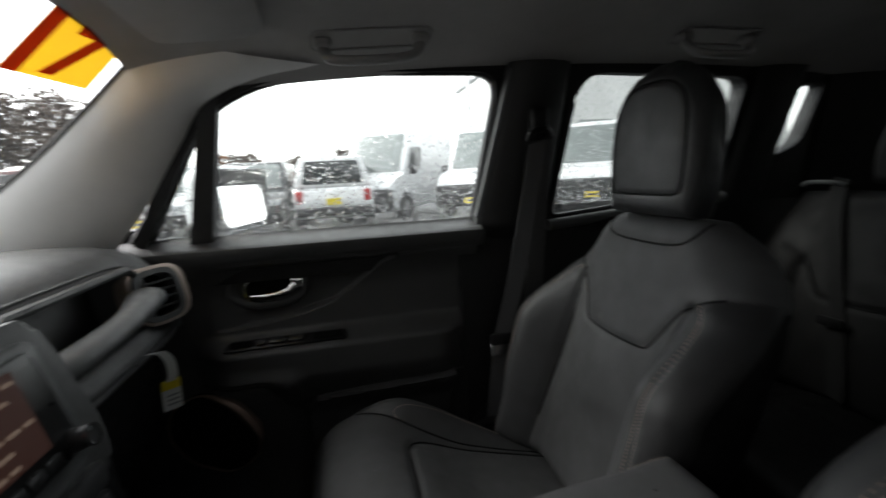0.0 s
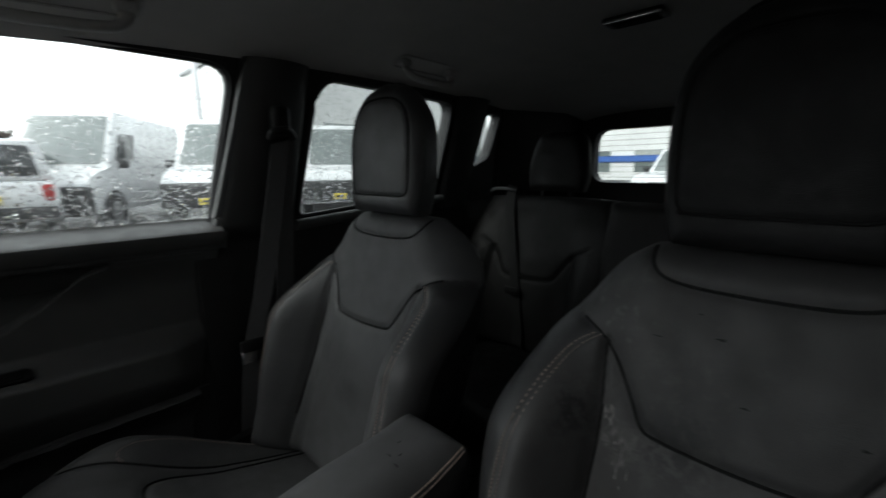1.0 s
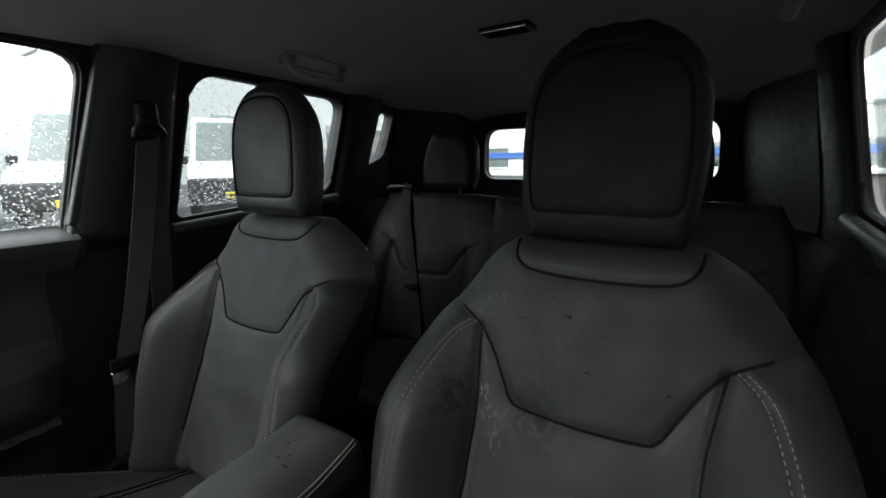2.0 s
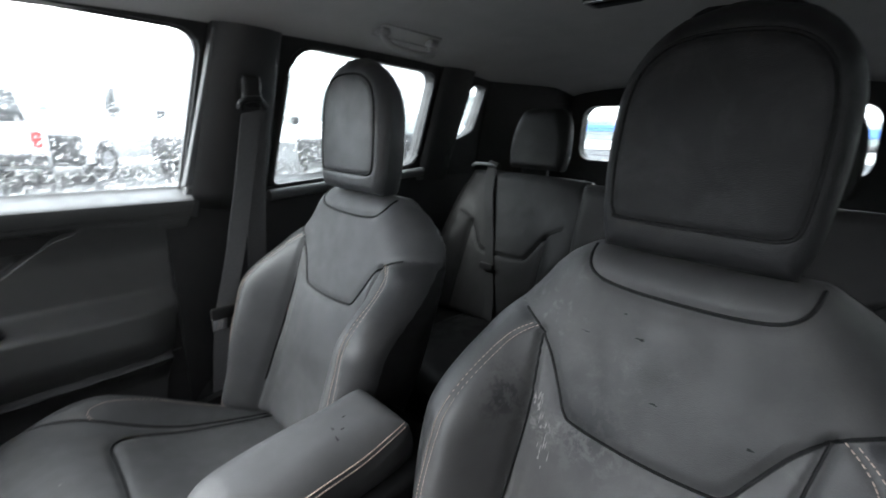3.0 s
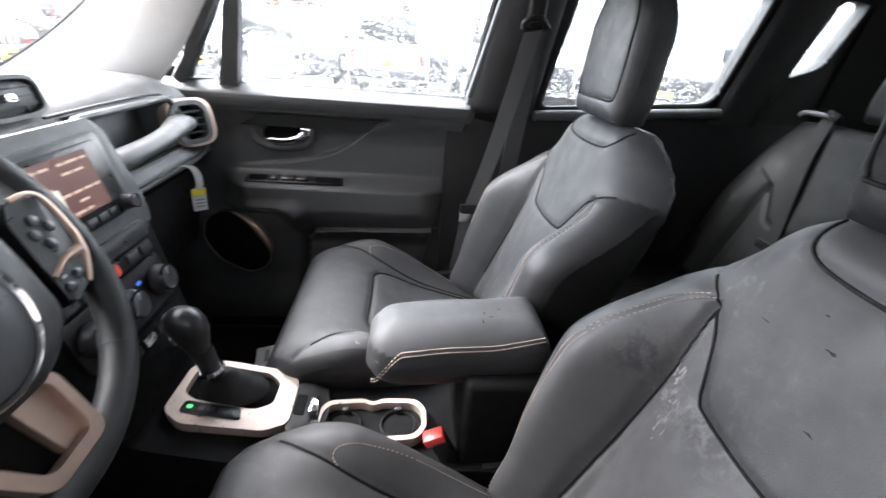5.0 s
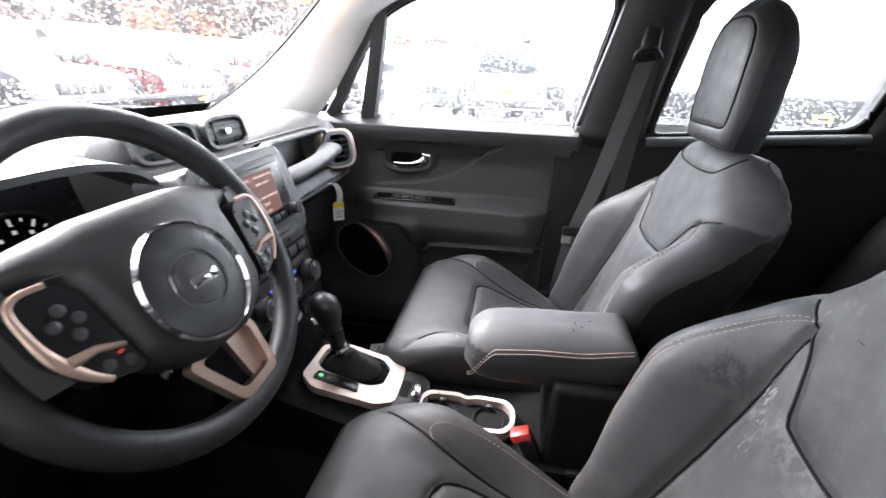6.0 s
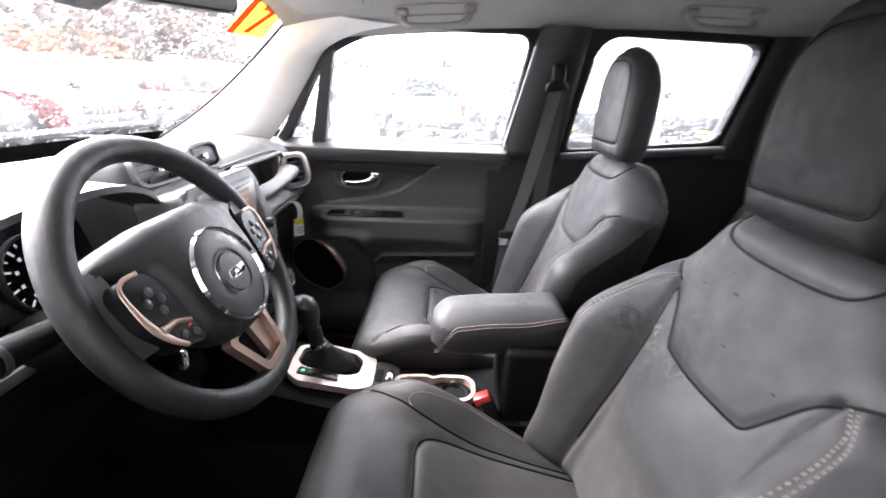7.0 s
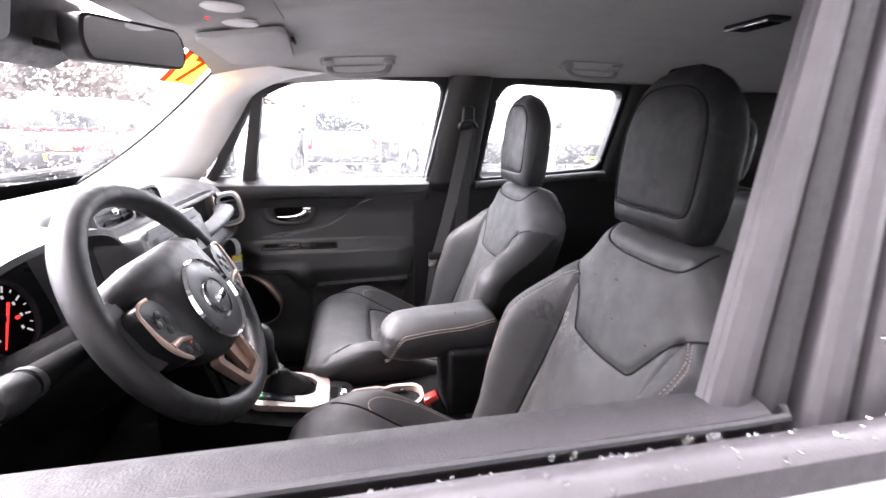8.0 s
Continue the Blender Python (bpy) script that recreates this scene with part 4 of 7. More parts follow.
def oval(c, a, b, n=36, power=2.4):
    out = []
    for i in range(n):
        t = 2 * math.pi * i / n
        out.append((c[0] + a * abs(math.cos(t)) ** (2 / power) * (1 if math.cos(t) >= 0 else -1), c[1] + b * abs(math.sin(t)) ** (2 / power) * (1 if math.sin(t) >= 0 else -1)))
    return out


def door(name, label, s):
    d = thing(name, label, "car door", (0.0, s * 0.74, 0.34))
    def skin(u, z):
        x = door_front(z) + (door_hi(z) - door_front(z)) * u
        return Vector((x, s * door_y(x, z), z))
    # driver side takes blacker plastic: its shade is put into the colour
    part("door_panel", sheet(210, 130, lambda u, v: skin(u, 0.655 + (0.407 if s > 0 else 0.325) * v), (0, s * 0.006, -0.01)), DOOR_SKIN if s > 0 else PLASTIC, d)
    part("door_pocket", sheet(170, 70, lambda u, v: skin(u, 0.34 + 0.315 * v), (0, s * 0.006, -0.01)), POCKET_PLASTIC, d, "hard black plastic lower part of the door")
    at = lambda a, b, q: Vector((a, s * (door_y(a, b) - q), b))
    flat = lambda a, b, q: Vector((a, s * (0.716 - q), b))
    # inner release
    part("handle_bezel", tube([flat(a, b, 0.002) for a, b in oval((-0.172, 0.93), 0.085, 0.043, 48, 2.3)], 0.0125, 10, True, flat=0.85, up=(0, 1, 0)), DOOR_SKIN, d)
    part("handle_rim", oval_ring((-0.155, 0.926), flat, 0.071, 0.0335, 0.003, 0.0, 0.01, power=2.6), CHROME, d, "thin chrome rim of the door handle")
    # flat dark plate for the shade in the handle cup
    part("handle_cup_shade", prism(oval((-0.155, 0.926), 0.066, 0.029, power=2.6), flat, -0.004, 0.003), DEEP, d)
    part("handle_lever", tube([flat(-0.21, 0.911, 0.012), flat(-0.178, 0.91, 0.018), flat(-0.148, 0.913, 0.019), flat(-0.123, 0.919, 0.017), flat(-0.108, 0.931, 0.012)], [0.005, 0.0075, 0.008, 0.009, 0.012], 10, flat=1.2), CHROME, d, "chrome inner door handle")
    part("lock_tab", rbox(flat(-0.103, 0.937, 0.012), (0.03, 0.014, 0.024), 0.004), CHROME, d, "chrome lock tab")
    # switch strip on the armrest
    top = lambda a, b, q: Vector((a, s * (0.667 + b * 0.58 - q * 0.57), 0.805 + b * 0.4 + q * 0.82))
    part("switch_strip", prism(rounded([(-0.275, -0.022), (0.004, -0.022), (0.004, 0.016), (-0.262, 0.016)], 0.009), top, 0.0, 0.007, 0.002), GLOSS, d, "glossy black window switch strip")
    for x, w in ((-0.155, 0.035), (-0.113, 0.03), (-0.19, 0.02)):
        part("window_switch", prism(rounded([(x - w / 2, -0.012), (x + w / 2, -0.012), (x + w / 2, 0.008), (x - w / 2, 0.008)], 0.004), top, 0.006, 0.013, 0.002), SATIN, d)
    for x, w in ((-0.04, 0.07), (-0.235, 0.05)):
        # no hollow here: thin dark patches paint the shade of grips
        part("grip_recess_shade", prism(rounded([(x - w / 2, -0.014), (x + w / 2, -0.014), (x + w / 2, 0.01), (x - w / 2, 0.01)], 0.006), top, 0.0065, 0.0085), DEEP, d)
    # window frame of the door; the grey paints the light caught on black trim
    for nm, poly in (("window_frame", [(0.347, 1.066), (0.383, 1.066), (0.462, 1.416), (0.426, 1.412)]), ("frame_foot", [(0.335, 1.0), (0.367, 0.99), (0.384, 1.064), (0.349, 1.064)])):
        if s > 0:
            part(nm, prism(poly, lambda a, b, q: Vector((a, s * (side_y(b) - q), b)), -0.01, 0.022, 0.007, 3), GREY_TRIM, d, "upright of the window frame, its sheen painted as grey")
    # loudspeaker
    sp = rounded([(-0.4, 0.68), (-0.335, 0.71), (-0.265, 0.67), (-0.215, 0.59), (-0.23, 0.525), (-0.29, 0.495), (-0.375, 0.54), (-0.415, 0.61)], 0.03)
    part("speaker_grille", prism(sp, lambda a, b, q: Vector((a, s * (0.675 - q), b)), 0.0, 0.016, 0.004), DEEP, d, "black loudspeaker grille")
    loop = [Vector((a, s * 0.657, b)) for a, b in sp]
    rr = [0.0022 + 0.012 * float(smooth(-0.34, -0.25, a)) * float(smooth(0.55, 0.61, b)) for a, b in sp]
    part("speaker_trim", tube(loop, rr, 8, True, up=(0, 1, 0)), BRONZE, d, "bronze loudspeaker surround")
    part("pocket_edge", tube(spline([at(a, b, 0.001) for a, b in POCKET[3:]], 6), 0.0018, 6), GREY_TRIM, d)
    return d


door("passenger_door", "closed black front passenger door with bronze speaker trim", 1)
door("driver_door", "closed driver door with its window wound down", -1)

# the wet sill of the open driver window, seen from outside
sill = thing("driver_window_sill", "black inner sill and wet outer moulding of a lowered window", "window sill", (0.0, -0.74, 1.0))
SILL_Z = 1.05
part("inner_sill", sheet(60, 10, lambda u, v: (lambda x: Vector((x, -0.708 - 0.037 * v, SILL_Z + 0.004 * math.sin(math.pi * v) - 0.002 * v)))(-0.5 + 0.88 * u), (0, 0.004, -0.03)), SILL_BLACK, sill)
part("inner_lip", tube([(x / 20, -0.747, SILL_Z - 0.001) for x in range(-10, 8)] + [(0.388, -0.746, SILL_Z - 0.001), (0.394, -0.737, SILL_Z)], 0.0035, 8), RUBBER, sill)
part("slot", sheet(30, 4, lambda u, v: Vector((-0.5 + 0.9 * u, -0.749 - 0.012 * v, SILL_Z - 0.012)), (0, 0, -0.02)), DEEP, sill)
part("outer_moulding", sheet(60, 10, lambda u, v: Vector((-0.6 + 1.25 * u, -0.758 - 0.03 * v, SILL_Z - 0.008 + 0.018 * math.sin(math.pi * (0.12 + 0.7 * v)))), (0, 0, -0.025)), MOULDING, sill, "wet satin grey outer belt moulding")

post = thing("driver_door_frame", "black window frame and wet outer pillar cover", "door frame", (0.42, -0.72, 1.03))


def post_strip(prof, z0=1.0, z1=1.42):
    """An upright moulding with the given cross-section (along, across), leaning with the post."""
    k = len(prof)

    def at(u, v):
        w = u * (k - 1)
        i = min(int(w), k - 2)
        a = prof[i][0] + (prof[i + 1][0] - prof[i][0]) * (w - i)
        b = prof[i][1] + (prof[i + 1][1] - prof[i][1]) * (w - i)
        z = z0 + (z1 - z0) * v
        lean = 0.095 - 0.06 * min(a / 0.12, 1.0)
        return Vector((0.338 + a + lean * (z - 1.055) / 0.4, b - 0.012 + 0.15 * (z - 1.06), z))
    return sheet(6 * (k - 1) + 1, 24, at, (0, 0.006, 0))


part("inner_frame", post_strip([(0.001, -0.706), (0, -0.714), (0.008, -0.718), (0.02, -0.72), (0.032, -0.718), (0.039, -0.712), (0.041, -0.707)]), MOULDING, post)
part("seal_lip", post_strip([(0.041, -0.707), (0.044, -0.714), (0.054, -0.7195), (0.064, -0.72), (0.07, -0.716), (0.072, -0.7)]), RUBBER, post, "black rubber window channel")
part("channel", post_strip([(0.072, -0.698), (0.078, -0.7), (0.084, -0.698)]), DEEP, post)
part("outer_strip", post_strip([(0.082, -0.698), (0.083, -0.722), (0.088, -0.7275), (0.1, -0.731), (0.112, -0.729), (0.12, -0.724), (0.122, -0.716)]), MOULDING, post)
part("groove", post_strip([(0.121, -0.715), (0.124, -0.716), (0.128, -0.715)]), DEEP, post)
part("pillar_cover", post_strip([(0.127, -0.716), (0.128, -0.727), (0.134, -0.7295), (0.2, -0.7315), (0.33, -0.732)]), MOULDING, post, "satin black outer pillar cover with rain drops")
rnd = random.Random(11)
v, f = [], []
for k in range(110):
    z = rnd.uniform(1.045, 1.4)
    x = 0.468 + 0.035 * (z - 1.055) / 0.4 + rnd.uniform(0, 0.16)
    r = rnd.uniform(0.0008, 0.0024)
    q = lathe([(r, 0), (r * 0.8, r * 0.4), (r * 0.3, r * 0.6)], (x, -0.7415 + 0.15 * (z - 1.06), z), (0, -1, 0), 7, (1, rnd.uniform(1, 1.7)))
    v, f = join((v, f), q)
for k in range(130):
    x = rnd.uniform(-0.5, 0.5)
    r = rnd.uniform(0.0008, 0.0026)
    w = rnd.random()
    q = lathe([(r, 0), (r * 0.8, r * 0.4), (r * 0.3, r * 0.6)], (x, -0.758 - 0.03 * w, SILL_Z - 0.008 + 0.018 * math.sin(math.pi * (0.12 + 0.7 * w))), (0, -0.3, 1), 7)
    v, f = join((v, f), q)
for x, r in ((0.3, 0.004), (0.32, 0.0045), (0.2, 0.0025), (0.215, 0.003)):
    v, f = join((v, f), lathe([(r * 0.6, 0), (r, r * 0.5), (r * 0.8, r * 1.5), (r * 0.2, r * 2)], (x, -0.751, SILL_Z + 0.001), (0, -0.3, -1), 9))
part("rain_drops", (v, f), DROP, post)["kind"] = "stuff"

# outside mirror on the passenger side
mir = thing("door_mirror", "white outside mirror with a black foot, wet", "wing mirror", (-0.25, 0.9, 1.02))
turn = Euler((0, 0, radians(-27))).to_matrix()
OUTW, FACE = turn @ Vector((0, 1, 0)), turn @ Vector((1, 0, 0))
MC = Vector((-0.25, 0.925, 1.132))
part("housing", rbox(MC + OUTW * 0.02 - FACE * 0.07 + Vector((0, 0, 0.008)), (0.11, 0.25, 0.185), 0.05, 5, turn, taper=(0.9, 0.92)), PAINT, mir)
part("mirror_rim", rbox(MC + OUTW * 0.016 - FACE * 0.02 + Vector((0, 0, 0.004)), (0.036, 0.226, 0.172), 0.016, 4, turn), PLASTIC, mir)
part("mirror_glass", prism(rounded([(-0.084, -0.066), (0.08, -0.06), (0.086, 0.03), (0.06, 0.068), (-0.08, 0.07)], 0.02), lambda a, b, d: MC + OUTW * a + Vector((0, 0, b)) + FACE * (d - 0.14 * b), -0.004, 0.004), MIRROR, mir)
part("foot", rbox((-0.31, 0.8, 1.055), (0.07, 0.15, 0.07), 0.015, 3), PLASTIC, mir)

# ---- front seat belts ----
def ribbon(pts, width, side, thick=0.0014):
    p = spline(pts, 8)
    w = Vector(side).normalized() * width / 2
    v, f = [], []
    for i, q in enumerate(p):
        t = (p[min(i + 1, len(p) - 1)] - p[max(i - 1, 0)]).normalized()
        n = t.cross(w).normalized() * thick
        v += [q - w - n, q + w - n, q + w + n, q - w + n]
    for i in range(len(p) - 1):
        for j in range(4):
            f.append((4 * i + j, 4 * i + (j + 1) % 4, 4 * i + 4 + (j + 1) % 4, 4 * i + 4 + j))
    return v, f


for s, who in ((1, "passenger"), (-1, "driver")):
    b = thing("seat_belt", "grey seat belt hanging by the %s door pillar" % who, "seat belt", (0.45, s * 0.65, 0.5), "front seat belts")
    e, q = (0.0, 0.0) if s > 0 else (0.1, 0.045)
    part("webbing", ribbon([(x + e, s * (y + q), z) for x, y, z in ((0.487, 0.604, 1.24), (0.46, 0.6, 1.1), (0.42, 0.595, 0.92), (0.38, 0.59, 0.77), (0.36, 0.592, 0.62), (0.35, 0.6, 0.44))], 0.046, (1, -0.15 * s, 0.25)), BELT, b, smooth=False)
    part("webbing", ribbon([(x + e, s * (y + q), z) for x, y, z in ((0.5, 0.61, 1.24), (0.485, 0.615, 1.0), (0.47, 0.62, 0.75), (0.46, 0.625, 0.5))], 0.046, (1, 0, 0.1)), BELT, b, smooth=False)
    part("pillar_loop", tube(spline([(x + e, s * (y + q), z) for x, y, z in ((0.46, 0.598, 1.245), (0.465, 0.59, 1.262), (0.5, 0.59, 1.268), (0.52, 0.6, 1.25))], 5), 0.008, 8), PLASTIC, b)
    part("loop_cover", rbox((0.492 + e, s * (0.612 + q), 1.285), (0.045, 0.035, 0.075), 0.012, 3), PLASTIC, b, "black plastic belt loop cover")
    part("tongue", rbox((0.372 + e, s * (0.584 + q), 0.77), (0.055, 0.012, 0.03), 0.005, 2), PLASTIC, b)
    part("tongue_plate", rbox((0.362 + e, s * (0.582 + q), 0.745), (0.035, 0.004, 0.03), 0.001, 1), CHROME, b, "bright steel belt tongue")
strap = thing("rear_seat_belt", "dark belt lying slack over the rear bench", "seat belt", (1.2, 0.4, 0.62))
part("webbing", ribbon([(x + 0.012, y, z) for x, y, z in ((1.3, 0.5, 1.1), (1.262, 0.49, 1.108), (1.222, 0.47, 1.02), (1.193, 0.44, 0.92), (1.158, 0.4, 0.8), (1.118, 0.36, 0.67), (1.09, 0.34, 0.61))], 0.04, (0.05, 1, 0.25)), DARK_BELT, strap, smooth=False)
part("belt_tongue", rbox((1.148, 0.395, 0.775), (0.008, 0.055, 0.025), 0.003, 2), PLASTIC, strap)

# ---- dashboard ----
PROFILE = spline([(-0.84, 0, 0.99), (-0.78, 0, 1.02), (-0.7, 0, 1.04), (-0.55, 0, 1.052), (-0.44, 0, 1.048), (-0.385, 0, 1.032), (-0.352, 0, 0.995), (-0.338, 0, 0.945), (-0.33, 0, 0.9), (-0.318, 0, 0.88), (-0.318, 0, 0.868), (-0.335, 0, 0.856),
                  (-0.375, 0, 0.835), (-0.4, 0, 0.77), (-0.41, 0, 0.66), (-0.46, 0, 0.56), (-0.6, 0, 0.48)], 10)


def box_mask(a, a0, a1, b, b0, b1, e=0.008):
    return float(smooth(a0 - e, a0 + e, a) * smooth(a1 + e, a1 - e, a) * smooth(b0 - e, b0 + e, b) * smooth(b1 + e, b1 - e, b))


def dash(u, v):
    y = -0.7 + 1.4 * u
    k = v * (len(PROFILE) - 1)
    i = min(int(k), len(PROFILE) - 2)
    p = PROFILE[i].lerp(PROFILE[i + 1], k - i)
    x, z = p.x, p.z
    x -= 0.05 * max(abs(y) - 0.6, 0) / 0.1 * (1 if z < 1.03 else 0.6)
    z -= 0.03 * max(abs(y) - 0.56, 0) / 0.14 * float(smooth(0.9, 1.0, z))
    face = float(smooth(-0.42, -0.38, x))
    x -= 0.075 * box_mask(y, 0.185, 0.495, z, 0.905, 1.005) * face
    if y < -0.1:
        x -= 0.13 * box_mask(y, -0.5, -0.12, z, 0.86, 1.06, 0.012)
    x += 0.012 * float(smooth(0.15, 0.11, abs(y - 0.01))) * float(smooth(0.7, 0.8, z)) * face
    return Vector((x, y, z))


board = thing("dashboard", "black soft-touch dashboard with grab bar and round vents", "dashboard", (-0.4, 0, 0.6), shift=(-0.01, 0, 0.028))
part("dash_body", sheet(240, 120, lambda u, v: dash(u, 0.6875 * v), (-0.02, 0, -0.01)), SOFT, board)
# lower dash goes on in near-black, the shade beneath it painted in
part("dash_underside", sheet(120, 40, lambda u, v: dash(u, 0.6875 + 0.3125 * v), (-0.02, 0, -0.01)), MATT_SHADED, board)
# grab bar and its tray
tray = rounded([(0.175, 0.895), (0.5, 0.895), (0.515, 0.955), (0.49, 1.012), (0.18, 1.012)], 0.02)
part("tray_rim", tube([Vector((-0.337 - 0.12 * max(b - 0.94, 0), a, b)) for a, b in tray], 0.007, 8, True, up=(1, 0, 0)), SOFT, board)
part("grab_bar", tube(spline([(-0.345, 0.17, 0.93), (-0.315, 0.22, 0.938), (-0.3, 0.3, 0.948), (-0.3, 0.38, 0.956), (-0.31, 0.44, 0.96), (-0.325, 0.485, 0.957)], 8), [0.028 + 0.004 * math.cos(k / 40 * 6.28) for k in range(41)], 14, flat=0.62), GREY_TRIM, board, "dark grey passenger grab bar")
part("tray_mat", rbox((-0.37, 0.34, 0.912), (0.07, 0.28, 0.008), 0.003), RUBBER, board)
part("dash_lip", tube(spline([(-0.318, 0.14, 0.872), (-0.31, 0.3, 0.871), (-0.312, 0.5, 0.872), (-0.325, 0.6, 0.882), (-0.36, 0.66, 0.9)], 8), 0.006, 8), SATIN, board)
part("seam_line", tube(spline([(-0.36, 0.15, 1.02), (-0.36, 0.3, 1.022), (-0.362, 0.48, 1.018), (-0.36, 0.58, 0.99)], 8), 0.0025, 6), RUBBER, board)
part("defroster_slot", rbox((-0.5, 0.6, 1.036), (0.012, 0.09, 0.006), 0.002), DEEP, board)
part("glovebox_lid", prism(rounded([(0.14, 0.62), (0.6, 0.62), (0.6, 0.82), (0.14, 0.82)], 0.02), lambda a, b, d: Vector((-0.41 + (b - 0.62) * 0.1 + d, a, b)), 0, 0.025, 0.008), PLASTIC, board)
part("screen_ledge", sheet(40, 8, lambda u, v: Vector((-0.9 + 0.12 * v, -0.64 + 1.28 * u, 0.99 + 0.03 * v)), (0, 0, -0.02)), DEEP, board)


ax = Vector((0.88, -0.42, 0.2)).normalized()
lat_ = Vector((0, 0, 1)).cross(ax).normalized()
up_ = ax.cross(lat_)
sv = lambda a, b, d, lat_=lat_, up_=up_, ax=ax: Vector((-0.322, 0.525, 0.952)) + lat_ * a + up_ * b + ax * d
v_ = part("air_vent", oval_ring((0, 0), sv, 0.05, 0.05, 0.01, -0.03, 0.008, power=3.4), GREY_TRIM, board)
part("vent_ring", oval_ring((0.006, 0), sv, 0.062, 0.056, 0.013, -0.03, 0.003, power=3.2), SILVER, v_, "champagne bezel of the air vent")
# dark plate behind the slats stands for the shaded duct
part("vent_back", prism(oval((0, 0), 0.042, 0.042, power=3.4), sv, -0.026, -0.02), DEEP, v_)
for k in (-0.024, -0.008, 0.008, 0.024):
    part("vent_slat", prism([(-0.039, k - 0.002), (0.039, k - 0.002), (0.039, k + 0.002), (-0.039, k + 0.002)], sv, -0.018, 0.002), PLASTIC, v_)
part("vent_knob", prism(rounded([(-0.01, -0.005), (0.01, -0.005), (0.01, 0.005), (-0.01, 0.005)], 0.002), sv, 0.0, 0.007, 0.002), CHROME, v_, "small bright vent knob")
# the twin vent pod on top
pod = part("vent_pod", rbox((-0.415, 0.03, 1.05), (0.1, 0.31, 0.07), 0.03, 5, taper=(0.85, 0.93)), SOFT, board)
for y in (-0.045, 0.106):
    ax = Vector((0.95, 0.05 if y > 0 else -0.05, 0.2)).normalized()
    lat_ = Vector((0, 0, 1)).cross(ax).normalized()
    up_ = ax.cross(lat_)
    vp = lambda a, b, d, y=y, lat_=lat_, up_=up_, ax=ax: Vector((-0.372, y, 1.052)) + lat_ * a + up_ * b + ax * d
    v_ = part("air_vent", oval_ring((0, 0), vp, 0.064, 0.03, 0.006, -0.02, 0.01, power=4), SOFT, board)
    # dark plate in place of the shaded duct
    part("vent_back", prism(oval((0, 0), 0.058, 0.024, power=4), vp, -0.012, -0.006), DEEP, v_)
    for k in (-0.012, 0.0, 0.012):
        part("vent_slat", prism([(-0.054, k - 0.0012), (0.054, k - 0.0012), (0.054, k + 0.0012), (-0.054, k + 0.0012)], vp, -0.006, 0.006), PLASTIC, v_)
    for k in (-0.03, 0.03):
        part("vent_fin", prism([(k - 0.001, -0.022), (k + 0.001, -0.022), (k + 0.001, 0.022), (k - 0.001, 0.022)], vp, -0.006, 0.003), PLASTIC, v_)
    part("vent_knob", prism(rounded([(-0.008, -0.005), (0.008, -0.005), (0.008, 0.005), (-0.008, 0.005)], 0.002), vp, 0.004, 0.012, 0.002), CHROME, v_, "small bright vent knob")

# ---- centre stack ----
stack = thing("centre_stack", "dark centre stack with lit screen, knobs and buttons", "control panel", (-0.3, 0.01, 0.7), shift=(-0.004, 0, 0.022))


def on_stack(a, b, d):
    """a across, b up (world height), d out of the face."""
    x = -0.262 + (0.99 - b) * 0.24
    n = Vector((0.97, 0, 0.235))
    return Vector((x - 0.016, a + 0.008, b)) + n * d


part("housing", prism(rounded([(-0.125, 0.63), (0.125, 0.63), (0.14, 0.85), (0.155, 0.9), (0.135, 1.035), (-0.135, 1.035), (-0.155, 0.9), (-0.14, 0.85)], 0.02), on_stack, -0.09, -0.003, 0.012, 3), MATT_SHADED, stack)
part("upper_housing", prism(rounded([(-0.141, 0.848), (0.141, 0.848), (0.156, 0.9), (0.136, 1.036), (-0.136, 1.036), (-0.156, 0.9)], 0.018), on_stack, -0.088, 0.0, 0.012, 3), SOFT, stack)
part("screen_frame", prism(rounded([(-0.118, 0.888), (0.118, 0.888), (0.112, 1.018), (-0.112, 1.018)], 0.016), on_stack, -0.01, 0.008, 0.004), GREY_TRIM, stack, "dark grey screen surround")
part("screen_bezel", prism(rounded([(-0.1, 0.9), (0.1, 0.9), (0.096, 1.008), (-0.096, 1.008)], 0.008), on_stack, 0, 0.011, 0.002), GLOSS, stack)
part("display", prism([(-0.062, 0.923), (0.066, 0.923), (0.066, 1.0), (-0.062, 1.0)], on_stack, 0.0, 0.0122), SCREEN_ON, stack, "lit brown display of the radio", smooth=False)
rnd = random.Random(3)
for r in range(6):
    z = 0.993 - r * 0.0125
    x = -0.056
    while x < 0.052:
        w = rnd.uniform(0.006, 0.024)
        if rnd.random() < 0.72:
            part("display_line", prism([(x, z - 0.0035), (min(x + w, 0.062), z - 0.0035), (min(x + w, 0.062), z), (x, z)], on_stack, 0.012, 0.0127), SCREEN_TXT, stack, smooth=False)
        x += w + 0.004
part("display_picture", prism([(-0.054, 0.93), (-0.012, 0.93), (-0.012, 0.965), (-0.054, 0.965)], on_stack, 0.012, 0.0129), SCREEN_MAP, stack, "pale picture on the display", smooth=False)
for k in range(6):
    part("screen_button", prism(rounded([(-0.07 + k * 0.024, 0.905), (-0.05 + k * 0.024, 0.905), (-0.05 + k * 0.024, 0.915), (-0.07 + k * 0.024, 0.915)], 0.002), on_stack, 0.01, 0.0135, 0.001), SATIN, stack)


